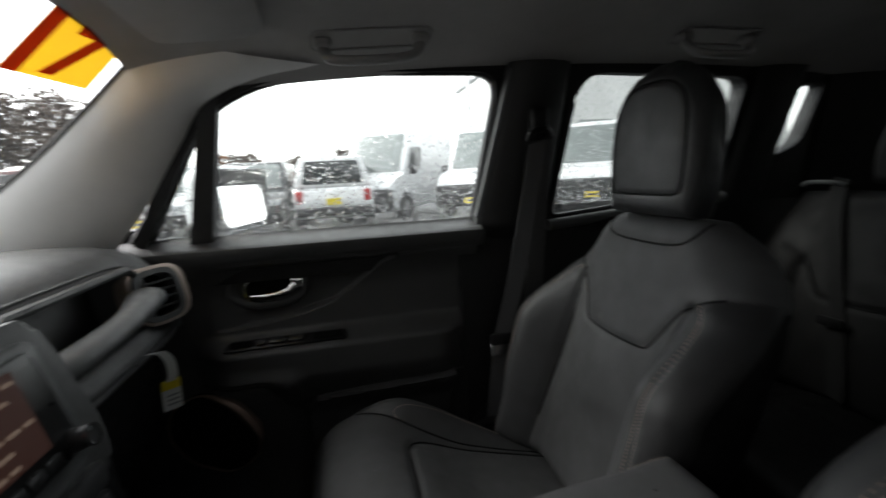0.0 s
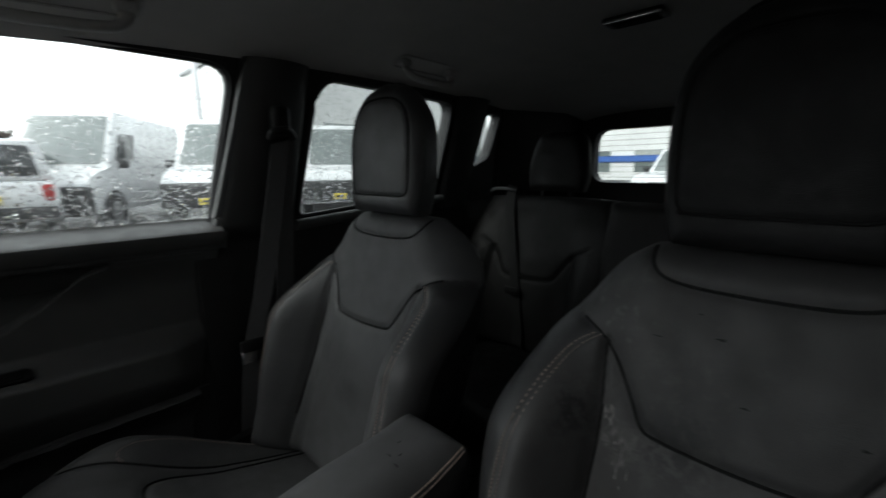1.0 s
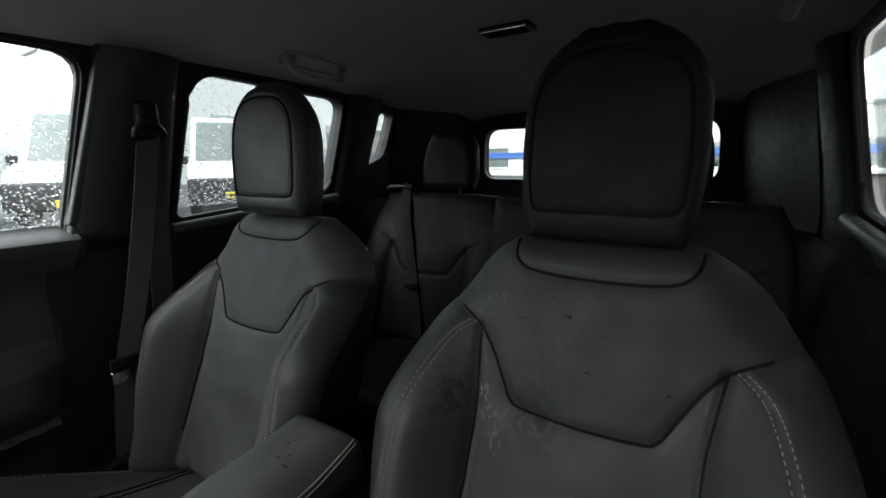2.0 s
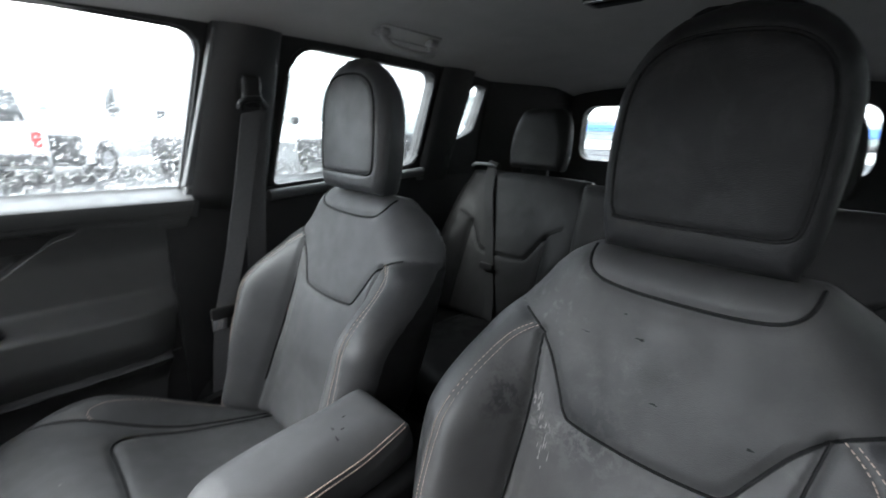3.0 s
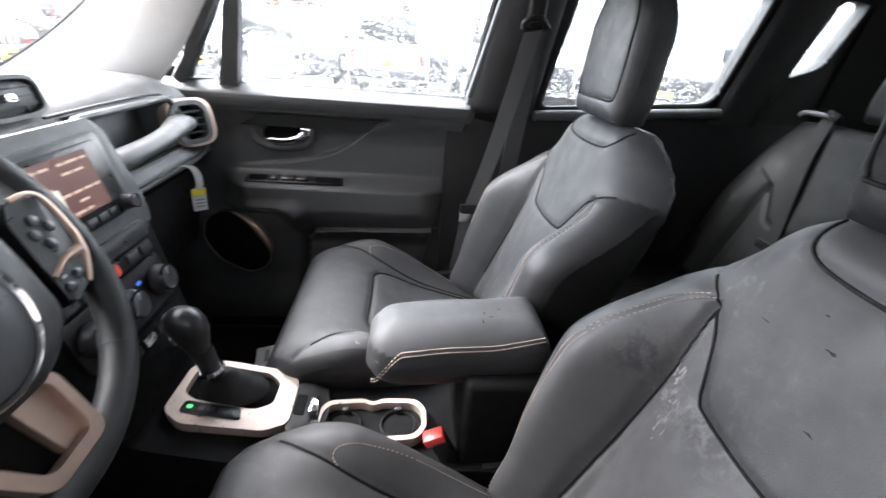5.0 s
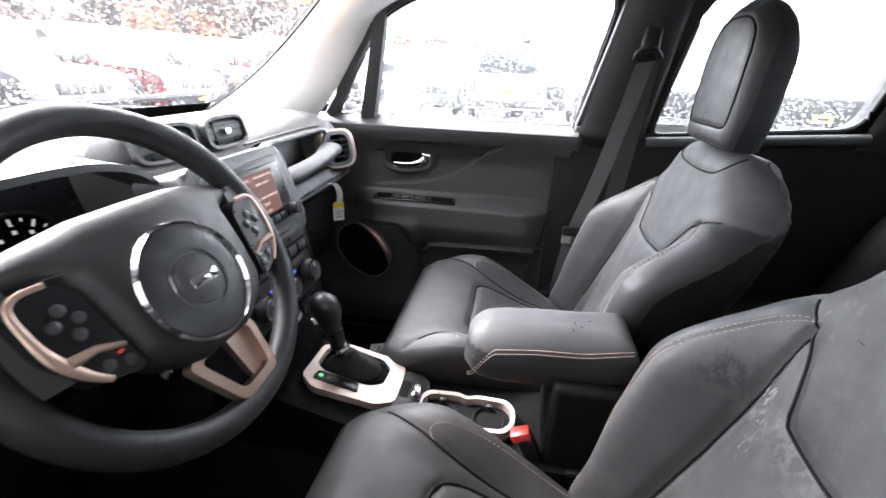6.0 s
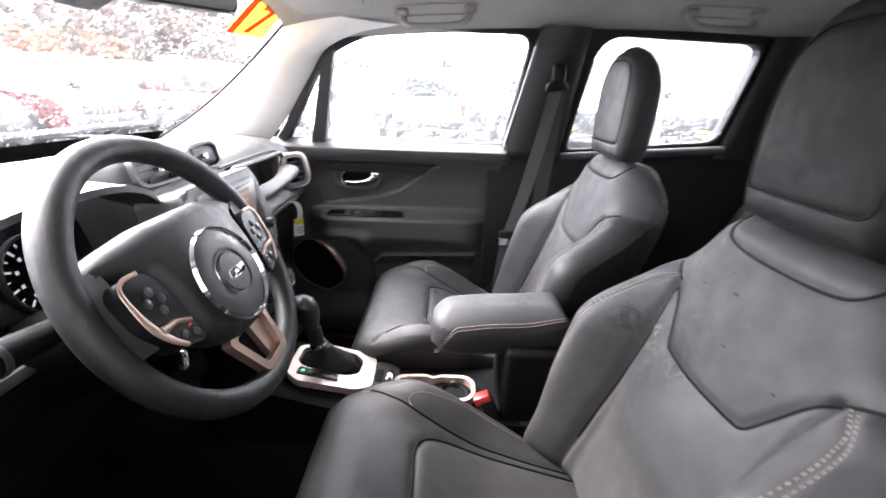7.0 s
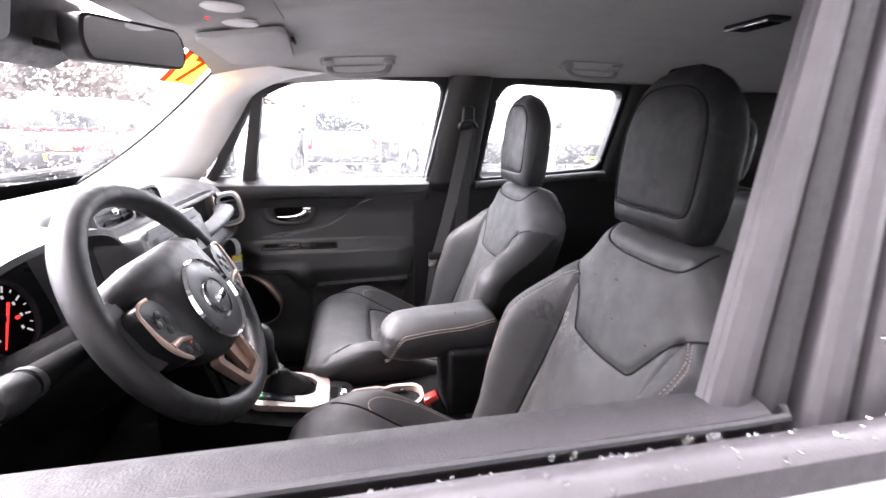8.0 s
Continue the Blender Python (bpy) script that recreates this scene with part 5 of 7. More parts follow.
def knob(parent, a, b, r, deep, ring=True):
    c, ax = on_stack(a, b, 0.006), Vector((0.97, 0, 0.235))
    k = part("knob", lathe([(r * 1.05, 0), (r * 1.05, 0.006), (r * 0.95, 0.01), (r * 0.9, deep), (r * 0.8, deep + 0.002)], c, ax, 28), SATIN, parent)
    if ring:
        part("knob_ring", lathe([(r * 0.82, deep + 0.0005), (r * 0.96, deep + 0.001), (r * 0.96, deep + 0.003), (r * 0.82, deep + 0.003)], c, ax, 28, close=True), CHROME, k, "chrome ring of the knob")
    part("knob_mark", rbox(c + ax * (deep + 0.003) + Vector((-0.003, 0, r * 0.5)), (0.002, 0.003, r * 0.5), 0.0005, 1), INK, k)


knob(stack, 0.092, 0.912, 0.012, 0.02)
knob(stack, -0.088, 0.912, 0.012, 0.02)
part("slot_strip", prism(rounded([(-0.11, 0.852), (0.112, 0.852), (0.115, 0.877), (-0.113, 0.877)], 0.008), on_stack, -0.002, 0.01, 0.003), SATIN, stack)
part("button_strip", prism(rounded([(-0.105, 0.826), (0.108, 0.826), (0.11, 0.847), (-0.108, 0.847)], 0.006), on_stack, -0.002, 0.006, 0.002), GLOSS, stack)
part("hazard_button", prism(rounded([(-0.012, 0.828), (0.014, 0.828), (0.014, 0.845), (-0.012, 0.845)], 0.004), on_stack, 0.004, 0.012, 0.002), RED, stack, "red hazard light button")
for k in range(6):
    if k not in (2, 3):
        part("row_button", prism(rounded([(-0.1 + k * 0.035, 0.829), (-0.072 + k * 0.035, 0.829), (-0.072 + k * 0.035, 0.844), (-0.1 + k * 0.035, 0.844)], 0.003), on_stack, 0.004, 0.0085, 0.001), SATIN, stack)
part("climate_panel", prism(rounded([(-0.11, 0.742), (0.11, 0.742), (0.114, 0.82), (-0.114, 0.82)], 0.012), on_stack, -0.004, 0.003, 0.002), GLOSS, stack)
for a in (-0.082, 0.0, 0.082):
    knob(stack, a, 0.782, 0.0235, 0.018)
for a, m_, nm in ((-0.043, BLUE_LIT, "cold_light"), (0.041, BLUE_LIT, "cold_light"), (-0.037, AMBER_LIT, "warm_light"), (0.047, AMBER_LIT, "warm_light")):
    part(nm, prism([(a - 0.004, 0.795 if m_ is BLUE_LIT else 0.768), (a + 0.004, 0.795 if m_ is BLUE_LIT else 0.768), (a + 0.004, 0.8 if m_ is BLUE_LIT else 0.773), (a - 0.004, 0.8 if m_ is BLUE_LIT else 0.773)], on_stack, 0.002, 0.0045), m_, stack, smooth=False)
part("lower_panel", prism(rounded([(-0.1, 0.655), (0.1, 0.655), (0.106, 0.735), (-0.106, 0.735)], 0.012), on_stack, -0.004, 0.004, 0.002), MATT_SHADED, stack)
for k in range(5):
    part("toggle", prism(rounded([(-0.085 + k * 0.036, 0.712), (-0.06 + k * 0.036, 0.712), (-0.06 + k * 0.036, 0.727), (-0.085 + k * 0.036, 0.727)], 0.003), on_stack, 0.003, 0.009, 0.002), GLOSS if k % 2 else CHROME, stack)
part("power_socket", lathe([(0.013, 0), (0.015, 0.003), (0.013, 0.006), (0.004, 0.006)], on_stack(0.05, 0.685, 0.004), (0.97, 0, 0.235), 20), CHROME, stack, "bright rimmed power socket")

# paper tag hanging from the dash
tag = thing("paper_tag", "white paper tag with a yellow band hanging on a strip", "paper tag", (-0.31, 0.455, 0.87), shift=(0.004, -0.042, 0.038))
strip = spline([(-0.312, 0.44, 0.872), (-0.298, 0.45, 0.868), (-0.29, 0.456, 0.85), (-0.29, 0.459, 0.826), (-0.296, 0.462, 0.812)], 6)
part("strip", ribbon(strip, 0.015, (0.8, 0.6, 0)), PAPER, tag)
part("yellow_band", ribbon([(-0.296, 0.462, 0.814), (-0.298, 0.463, 0.797)], 0.03, (0.8, 0.6, 0)), YELLOW, tag)
part("white_label", ribbon([(-0.298, 0.463, 0.798), (-0.3, 0.466, 0.768), (-0.3, 0.467, 0.758)], 0.03, (0.8, 0.6, 0)), PAPER, tag)
for k in range(3):
    part("printed_bar", ribbon([(-0.2955, 0.4615 + 0.0 * k, 0.788 - k * 0.008), (-0.2957, 0.4615, 0.785 - k * 0.008)], 0.02, (0.8, 0.6, 0), 0.0003), INK, tag)

# ---- instrument cluster ----
cluster = thing("instrument_cluster", "hooded instrument cluster with two lit dials", "instrument cluster", (-0.45, -0.315, 0.85), shift=(0, 0.008, 0.025))


def hood(u, v):
    t = math.pi * (u * 1.16 - 0.08)
    a, b = math.cos(t), math.sin(t)
    w = 0.215 - 0.015 * v
    return Vector((-0.475 + 0.135 * v + 0.02 * v * b, -0.315 + w * (abs(a) ** 0.75) * (1 if a > 0 else -1), 0.93 + (0.135 - 0.008 * v) * (b if b < 0 else b ** 0.7)))


part("hood", sheet(60, 14, hood, (0, 0, 0.01)), SOFT, cluster)


def on_dial(a, b, d):
    return Vector((-0.462 - 0.25 * (b - 0.92) + d * 0.97, a, b + d * 0.24))


part("face", prism(rounded([(-0.515, 0.845), (-0.115, 0.845), (-0.12, 1.02), (-0.2, 1.055), (-0.43, 1.055), (-0.51, 1.02)], 0.03), on_dial, -0.02, 0.0), GLOSS, cluster)
for y in (-0.24, -0.4):
    d = part("dial", oval_ring((y, 0.925), on_dial, 0.062, 0.062, 0.004, 0.0, 0.01, power=2.0), SATIN, cluster)
    part("dial_plate", prism(oval((y, 0.925), 0.057, 0.057, power=2.0), on_dial, 0.0, 0.002), DEEP, d)
    for k in range(17):
        t = radians(225 - k * 270 / 16)
        r0, r1 = (0.043 if k % 2 == 0 else 0.048), 0.053
        w = 0.0008 if k % 2 else 0.0013
        c, s_ = math.cos(t), math.sin(t)
        part("dial_mark", prism([(y + r0 * c - w * s_, 0.925 + r0 * s_ + w * c), (y + r1 * c - w * s_, 0.925 + r1 * s_ + w * c), (y + r1 * c + w * s_, 0.925 + r1 * s_ - w * c), (y + r0 * c + w * s_, 0.925 + r0 * s_ - w * c)], on_dial, 0.0015, 0.003), DIAL_LIT, d, smooth=False)
        if k % 2 == 0:
            part("dial_figure", prism([(y + 0.035 * c - 0.0022, 0.925 + 0.035 * s_ - 0.0026), (y + 0.035 * c + 0.0022, 0.925 + 0.035 * s_ - 0.0026), (y + 0.035 * c + 0.0022, 0.925 + 0.035 * s_ + 0.0026), (y + 0.035 * c - 0.0022, 0.925 + 0.035 * s_ + 0.0026)], on_dial, 0.0015, 0.0028), DIAL_LIT, d, smooth=False)
    t = radians(238)
    part("needle", tube([on_dial(y - 0.024 * math.cos(t), 0.925 - 0.024 * math.sin(t), 0.012), on_dial(y + 0.048 * math.cos(t), 0.925 + 0.048 * math.sin(t), 0.005)], [0.0022, 0.0011], 6), RED_LIT, d, "lit red needle")
    part("needle_hub", lathe([(0.008, 0), (0.008, 0.006), (0.004, 0.008)], on_dial(y, 0.925, 0.002), (0.97, 0, 0.24), 16), DEEP, d)
part("red_warning_light", prism(oval((-0.215, 0.917), 0.004, 0.003, 12), on_dial, 0.001, 0.0035), RED_LIT, cluster, smooth=False)

# ---- steering wheel ----
WC, TILT = Vector((-0.176, -0.303, 0.994)), radians(28)
E2, EN = Vector((-math.sin(TILT), 0, math.cos(TILT))), Vector((math.cos(TILT), 0, math.sin(TILT)))


def on_wheel(a, b, d):
    return WC + Vector((0, a, 0)) + E2 * b + EN * d


wheel = thing("steering_wheel", "black leather steering wheel with chrome badge and bronze spokes", "steering wheel", WC)
N = 96
ring = [on_wheel(0.1765 * math.cos(2 * math.pi * k / N), 0.1765 * math.sin(2 * math.pi * k / N), 0) for k in range(N)]
rad = [0.0168 + 0.0016 * (math.exp(-((k - 12) / 5) ** 2) + math.exp(-((k - 36) / 5) ** 2)) for k in range(N)]
part("rim", tube(ring, rad, 20, True, up=tuple(EN)), RIM_LEATHER, wheel)
for k in (8, 40, 60, 84):
    t = 2 * math.pi * k / N
    c = Vector((0, math.cos(t), 0)) + E2 * math.sin(t)
    tang = E2 * math.cos(t) - Vector((0, math.sin(t), 0))
    part("rim_seam", lathe([(0.0171, -0.0007), (0.0175, 0), (0.0171, 0.0007)], WC + c * 0.1765, tang, 20, close=True), RUBBER, wheel)
HUB = Pad(on_wheel(0, -0.096, 0.006), LAT, E2, EN, curve((0, 0.012, 0.036, 0.066, 0.12, 0.136, 0.142, 0.15, 0.162, 0.172, 0.18), (0.03, 0.062, 0.09, 0.094, 0.1, 0.108, 0.14, 0.158, 0.156, 0.12, 0.06)), 0.18,
          lambda l, v: 0.041 - 1.5 * l * l - 1.8 * (v - 0.085) ** 2, r=0.02, rt=0.02, rb=0.018, depth=0.03, res=0.003)
m = HUB.build()
part("hub_pad", join(m["shell"], m["front"]), RIM_LEATHER, wheel)
for r0, r1, m_, nm in ((0.061, 0.066, CHROME, "badge_ring"), (0.031, 0.034, CHROME, "inner_ring")):
    part(nm, lathe([(r0, 0.04), ((r0 + r1) / 2, 0.0445), (r1, 0.04), ((r0 + r1) / 2, 0.038)], on_wheel(-0.011, -0.018, 0.006), EN, 48, side=(0, 1, 0), close=True), m_, wheel, "chrome ring on the wheel hub")
part("badge_dish", lathe([(0.06, 0.0405), (0.046, 0.0435), (0.032, 0.0425), (0.001, 0.0425)], on_wheel(-0.011, -0.018, 0.006), EN, 40, side=(0, 1, 0)), SATIN, wheel)
part("badge", lathe([(0.028, 0.042), (0.026, 0.0455), (0.001, 0.047)], on_wheel(-0.011, -0.018, 0.006), EN, 32, side=(0, 1, 0)), SATIN, wheel)
part("badge_mark", prism(rounded([(-0.029, -0.025), (0.007, -0.025), (0.009, -0.013), (-0.027, -0.013)], 0.004), on_wheel, 0.05, 0.0546, 0.001), CHROME, wheel, "chrome badge mark")
for q in (-1, 1):
    pod_ = part("switch_pod", prism([(q * a, b) for a, b in rounded([(0.093, -0.062), (0.128, -0.05), (0.15, -0.012), (0.153, 0.03), (0.142, 0.041), (0.115, 0.039), (0.103, 0.024), (0.097, -0.03)], 0.008)][::q], on_wheel, -0.004, 0.031, 0.004, 3), GLOSS, wheel, "glossy black wheel switch pod")
    part("bronze_edge", tube(spline([on_wheel(q * a, b, 0.0315) for a, b in ((0.12, 0.04), (0.141, 0.04), (0.151, 0.03), (0.151, 0.0), (0.146, -0.02), (0.136, -0.038), (0.124, -0.051))], 6), [0.0026 + 0.003 * math.exp(-((k - 24) / 8) ** 2) for k in range(37)], 8, flat=0.4, up=tuple(EN)), BRONZE, pod_, "bronze edge of the wheel switches")
    part("bronze_divider", tube([on_wheel(q * a, b, 0.0315) for a, b in ((0.142, -0.022), (0.12, -0.023), (0.099, -0.032))], [0.0055, 0.0038, 0.0026], 8, flat=0.6, up=tuple(EN)), BRONZE, pod_)
    for a, b in ((0.115, 0.006), (0.134, 0.008), (0.124, 0.018), (0.122, -0.006), (0.104, -0.046), (0.12, -0.04)):
        part("wheel_button", lathe([(0.0055, 0), (0.0055, 0.001), (0.003, 0.002)], on_wheel(q * a, b, 0.0312), EN, 10), SATIN, pod_)
        part("button_mark", lathe([(0.002, 0), (0.0015, 0.0004)], on_wheel(q * a, b, 0.0322), EN, 8), INK, pod_)
    part("button_light", prism(rounded([(q * 0.106 - 0.0028, -0.037), (q * 0.106 + 0.0028, -0.037), (q * 0.106 + 0.0028, -0.034), (q * 0.106 - 0.0028, -0.034)], 0.0008), on_wheel, 0.03, 0.0318), RED if q < 0 else INK, pod_, smooth=False)
    part("spoke_bridge", prism([(q * a, b) for a, b in rounded([(0.125, -0.04), (0.175, -0.035), (0.175, 0.06), (0.135, 0.062)], 0.008)][::q], on_wheel, -0.014, 0.01, 0.008, 3), SOFT, wheel)
spoke = part("lower_spoke", holed(rounded([(-0.058, -0.09), (0.05, -0.09), (0.046, -0.163), (-0.022, -0.166)], 0.014), [rounded([(-0.042, -0.096), (0.04, -0.096), (0.036, -0.152), (-0.014, -0.154)], 0.01)], on_wheel, 0.014), BRONZE, wheel, "bronze frame of the lower spoke")
part("spoke_face", prism(rounded([(0.008, -0.094), (0.042, -0.094), (0.038, -0.155), (0.014, -0.156)], 0.006), on_wheel, -0.008, 0.004), BRONZE, spoke)
# dark sheet behind the frame paints the shade of its gap
part("spoke_opening_shade", prism(rounded([(-0.045, -0.094), (0.02, -0.094), (0.02, -0.156), (-0.016, -0.157)], 0.008), on_wheel, -0.012, -0.006), DEEP, spoke)
column = thing("steering_column", "black plastic steering column shroud with stalks", "steering column", (-0.3, -0.303, 0.88))
# shroud and stalks darkened in colour against light from the driver window
part("shroud", tube([on_wheel(0, -0.01, -0.03), on_wheel(0, -0.012, -0.08), on_wheel(0, -0.02, -0.16), on_wheel(0, -0.02, -0.26)], [0.05, 0.062, 0.066, 0.07], 20), MATT_SHADED, column)
for q in (-1, 1):
    far = 0.215 if q < 0 else 0.182
    stalk = part("stalk", tube([on_wheel(q * 0.05, 0.012, -0.06), on_wheel(q * 0.13, 0.026, -0.062), on_wheel(q * far, 0.034, -0.062)], [0.01, 0.013, 0.0165], 14), MATT_SHADED, column)
    part("stalk_end", lathe([(0.0175, 0), (0.019, 0.003), (0.019, 0.03), (0.013, 0.037), (0.001, 0.038)], on_wheel(q * far, 0.034, -0.062), (0, q, 0.05), 18), PLASTIC, stalk)
    part("stalk_collar", lathe([(0.0178, 0), (0.0185, 0.002), (0.0178, 0.006)], on_wheel(q * (far - 0.012), 0.033, -0.062), (0, q, 0.05), 18), SATIN, stalk)
part("column_lever", rbox(on_wheel(0.03, -0.11, -0.14), (0.02, 0.016, 0.035), 0.005), CHROME, column, "bright lever under the column")
# knee panel colour includes the footwell shade
part("knee_panel", prism(rounded([(-0.56, 0.62), (-0.1, 0.62), (-0.1, 0.84), (-0.56, 0.85)], 0.03), lambda a, b, d: Vector((-0.43 + (b - 0.62) * 0.2 + d, a, b)), 0, 0.03, 0.012), MATT_SHADED, board)
part("outer_vent", lathe([(0.05, -0.03), (0.052, 0.0), (0.046, 0.008), (0.041, 0.0), (0.04, -0.03)], (-0.34, -0.585, 0.945), (0.97, -0.1, 0.2), 28, close=True), SOFT, board)
for k, (x, y) in enumerate(((-0.83, -0.3), (-0.82, -0.2))):
    p = thing("pedal", "black rubber foot pedal in the footwell", "pedal", (x, y, 0.6), "pedals")
    part("pad", rbox((x + 0.06, y, 0.48), (0.02, 0.07 if k else 0.05, 0.09), 0.006, 2, Euler((0, radians(-35), 0)).to_matrix()), RUBBER, p)
    part("arm", tube([(x + 0.04, y, 0.5), (x - 0.02, y, 0.66), (x - 0.1, y, 0.75)], 0.009, 8), PLASTIC, p)

# ---- console, lever, armrest ----
console = thing("centre_console", "black centre console with pale bezels and cup holders", "centre console", (0.1, 0, FLOOR))
part("console_body", prism(rounded([(-0.36, 0.34), (0.56, 0.34), (0.56, 0.5), (0.33, 0.564), (0.05, 0.568), (-0.1, 0.6), (-0.22, 0.63), (-0.34, 0.68)], [0, 0, 0.02, 0.02, 0.02, 0.02, 0.05, 0.02]), lambda a, b, d: Vector((a, d, b)), -0.1, 0.1, 0.012, 3), MATT_SHADED, console)


def on_top(z0):
    return lambda a, b, d: Vector((a - 0.006, b + 0.01, z0 + d - 0.2 * min(a, 0.1)))


bez = rounded([(-0.186, -0.044), (-0.155, -0.068), (-0.03, -0.062), (0.004, -0.04), (0.002, 0.06), (-0.03, 0.08), (-0.14, 0.082), (-0.184, 0.056)], 0.012)
hole = rounded([(-0.172, -0.004), (-0.15, -0.018), (-0.055, -0.022), (-0.03, -0.004), (-0.028, 0.045), (-0.05, 0.066), (-0.148, 0.068), (-0.172, 0.05)], 0.01)
part("shift_bezel", holed(bez, [hole], on_top(0.585), 0.016), SILVER, console, "champagne metallic gear lever bezel", smooth=False)
# shallow dark plate paints the shade down the lever well
part("shift_well_shade", prism(hole, on_top(0.583), 0.0, 0.006), DEEP, console)
part("gear_scale", prism(rounded([(-0.163, -0.046), (-0.07, -0.048), (-0.075, -0.024), (-0.16, -0.022)], 0.006), on_top(0.585), 0.01, 0.0185, 0.001), GLOSS, console)
part("gear_light", prism(oval((-0.15, -0.035), 0.0042, 0.0036, 12), on_top(0.585), 0.018, 0.02), GREEN_LIT, console, "lit green gear light", smooth=False)
for k in range(4):
    part("gear_mark", prism([(-0.136 + k * 0.015, -0.04), (-0.128 + k * 0.015, -0.04), (-0.128 + k * 0.015, -0.031), (-0.136 + k * 0.015, -0.031)], on_top(0.585), 0.018, 0.0192), SATIN, console, smooth=False)
KNOB = mat("black_knob", (0.012, 0.012, 0.013), 0.36, var=0.05, scale=8, rvar=0.02)
lever = thing("gear_lever", "black gear lever with round knob and pleated gaiter", "gear lever", (-0.13, 0.0, 0.6), shift=(-0.004, 0.008, 0.025))
part("gaiter", lathe([(0.06, 0.0), (0.056, 0.012), (0.043, 0.02), (0.037, 0.03), (0.026, 0.038), (0.021, 0.05), (0.014, 0.056)], (-0.104, 0.022, 0.592), (-0.17, -0.2, 1), 28, (1.0, 0.62), (1, 0, 0)), RIM_LEATHER, lever)
part("stem", tube([(-0.118, 0.0, 0.64), (-0.13, 0.001, 0.7)], [0.013, 0.014], 14), PLASTIC, lever)
part("collar", lathe([(0.019, 0), (0.021, 0.004), (0.019, 0.01)], (-0.122, 0.0, 0.652), (-0.18, 0, 1), 20), CHROME, lever, "chrome collar of the lever")
part("shift_knob", lathe([(0.011, -0.01), (0.0115, 0.008), (0.0145, 0.026), (0.021, 0.048), (0.0265, 0.068), (0.0275, 0.084), (0.0235, 0.099), (0.0135, 0.108), (0.001, 0.1105)], (-0.132, 0.001, 0.668), (-0.2, 0, 1), 28, (1.1, 0.98), (1, 0, 0)), KNOB, lever, "glossy black ball-shaped lever knob")
part("brake_panel", prism(rounded([(0.0, -0.06), (0.052, -0.06), (0.064, -0.02), (0.064, 0.02), (0.052, 0.06), (0.0, 0.06)], 0.012), on_top(0.582), 0, 0.016, 0.004), PLASTIC, console)
# thin dark patch on the panel, painted as a shaded recess
part("brake_recess_shade", prism(rounded([(0.006, -0.018), (0.024, -0.018), (0.024, 0.028), (0.006, 0.028)], 0.004), on_top(0.582), 0.014, 0.0175), DEEP, console)
part("brake_switch", rbox((0.034, 0.008, 0.597), (0.016, 0.036, 0.018), 0.004, 2), CHROME, console, "bright parking brake switch")
part("side_switch", rbox((0.04, -0.03, 0.592), (0.014, 0.02, 0.008), 0.002, 2), GLOSS, console)
cup = rounded([(0.072, -0.05), (0.15, -0.056), (0.168, -0.044), (0.186, -0.056), (0.25, -0.05), (0.268, -0.02), (0.268, 0.03), (0.25, 0.056), (0.186, 0.058), (0.168, 0.046), (0.15, 0.058), (0.085, 0.052), (0.07, 0.03), (0.066, -0.02)], 0.014)
cup = [(0.136 + (a - 0.167) * 0.97, b * 0.84 - 0.012) for a, b in cup]
cup_in = [(0.136 + (a - 0.136) * 0.92, -0.012 + (b + 0.012) * 0.8) for a, b in cup]
part("cup_bezel", holed(cup, [cup_in], lambda a, b, d: Vector((a, b, 0.568 + d)), 0.02), SILVER, console, "champagne metallic cup holder rim", smooth=False)
# dark plate under the rim instead of a deep, shaded well
part("cup_well_shade", prism(cup_in, lambda a, b, d: Vector((a, b, 0.562 + d)), 0.0, 0.009), DEEP, console)
for x in (0.088, 0.184):
    part("cup_ring", lathe([(0.03, 0.0), (0.033, 0.003), (0.03, 0.007), (0.028, 0.003)], (x, -0.012, 0.57), (0, 0, 1), 24, close=True), PLASTIC, console)
    part("cup_finger", rbox((x, 0.018, 0.578), (0.014, 0.01, 0.012), 0.004, 2), RUBBER, console)
for x, y in ((0.133, -0.04),):
    part("coin_mat", lathe([(0.008, 0), (0.01, 0.004), (0.008, 0.008), (0.001, 0.009)], (x, y, 0.571), (0, 0, 1), 16), PILLAR, console, "pale disc in the cup holder")
part("bin", rbox((0.385, 0.0, 0.585), (0.2, 0.17, 0.3), 0.012, 3), MATT_SHADED, console)
# armrest lid
arm = thing("armrest", "black leather centre armrest lid with tan stitching", "armrest", (0.3, 0, 0.72), shift=(-0.008, 0.02, -0.012))
ARM = Pad((0.425, -0.01, 0.797), LAT, Vector((-1, 0, -0.05)).normalized(), Vector((-0.05, 0, 1)).normalized(), curve((0, 0.05, 0.2, 0.25, 0.275, 0.29), (0.062, 0.068, 0.07, 0.066, 0.054, 0.03)), 0.29, lambda l, v: 0.03 - 0.7 * l * l,
          r=0.048, rt=0.06, rb=0.035, depth=0.07, res=0.004, side=0.01)
m = ARM.build(lambda l, v: "side" if float(seam_dist(np.array(l), np.array(v), ARM.edge)) < 0.0045 else "top")
# below the stitching the lid is darkened as if in shade
part("lid_side", join(m["shell"], m["side"]), SHADED_SIDE_LEATHER, arm)
part("lid_top", m["top"], LEATHER, arm)
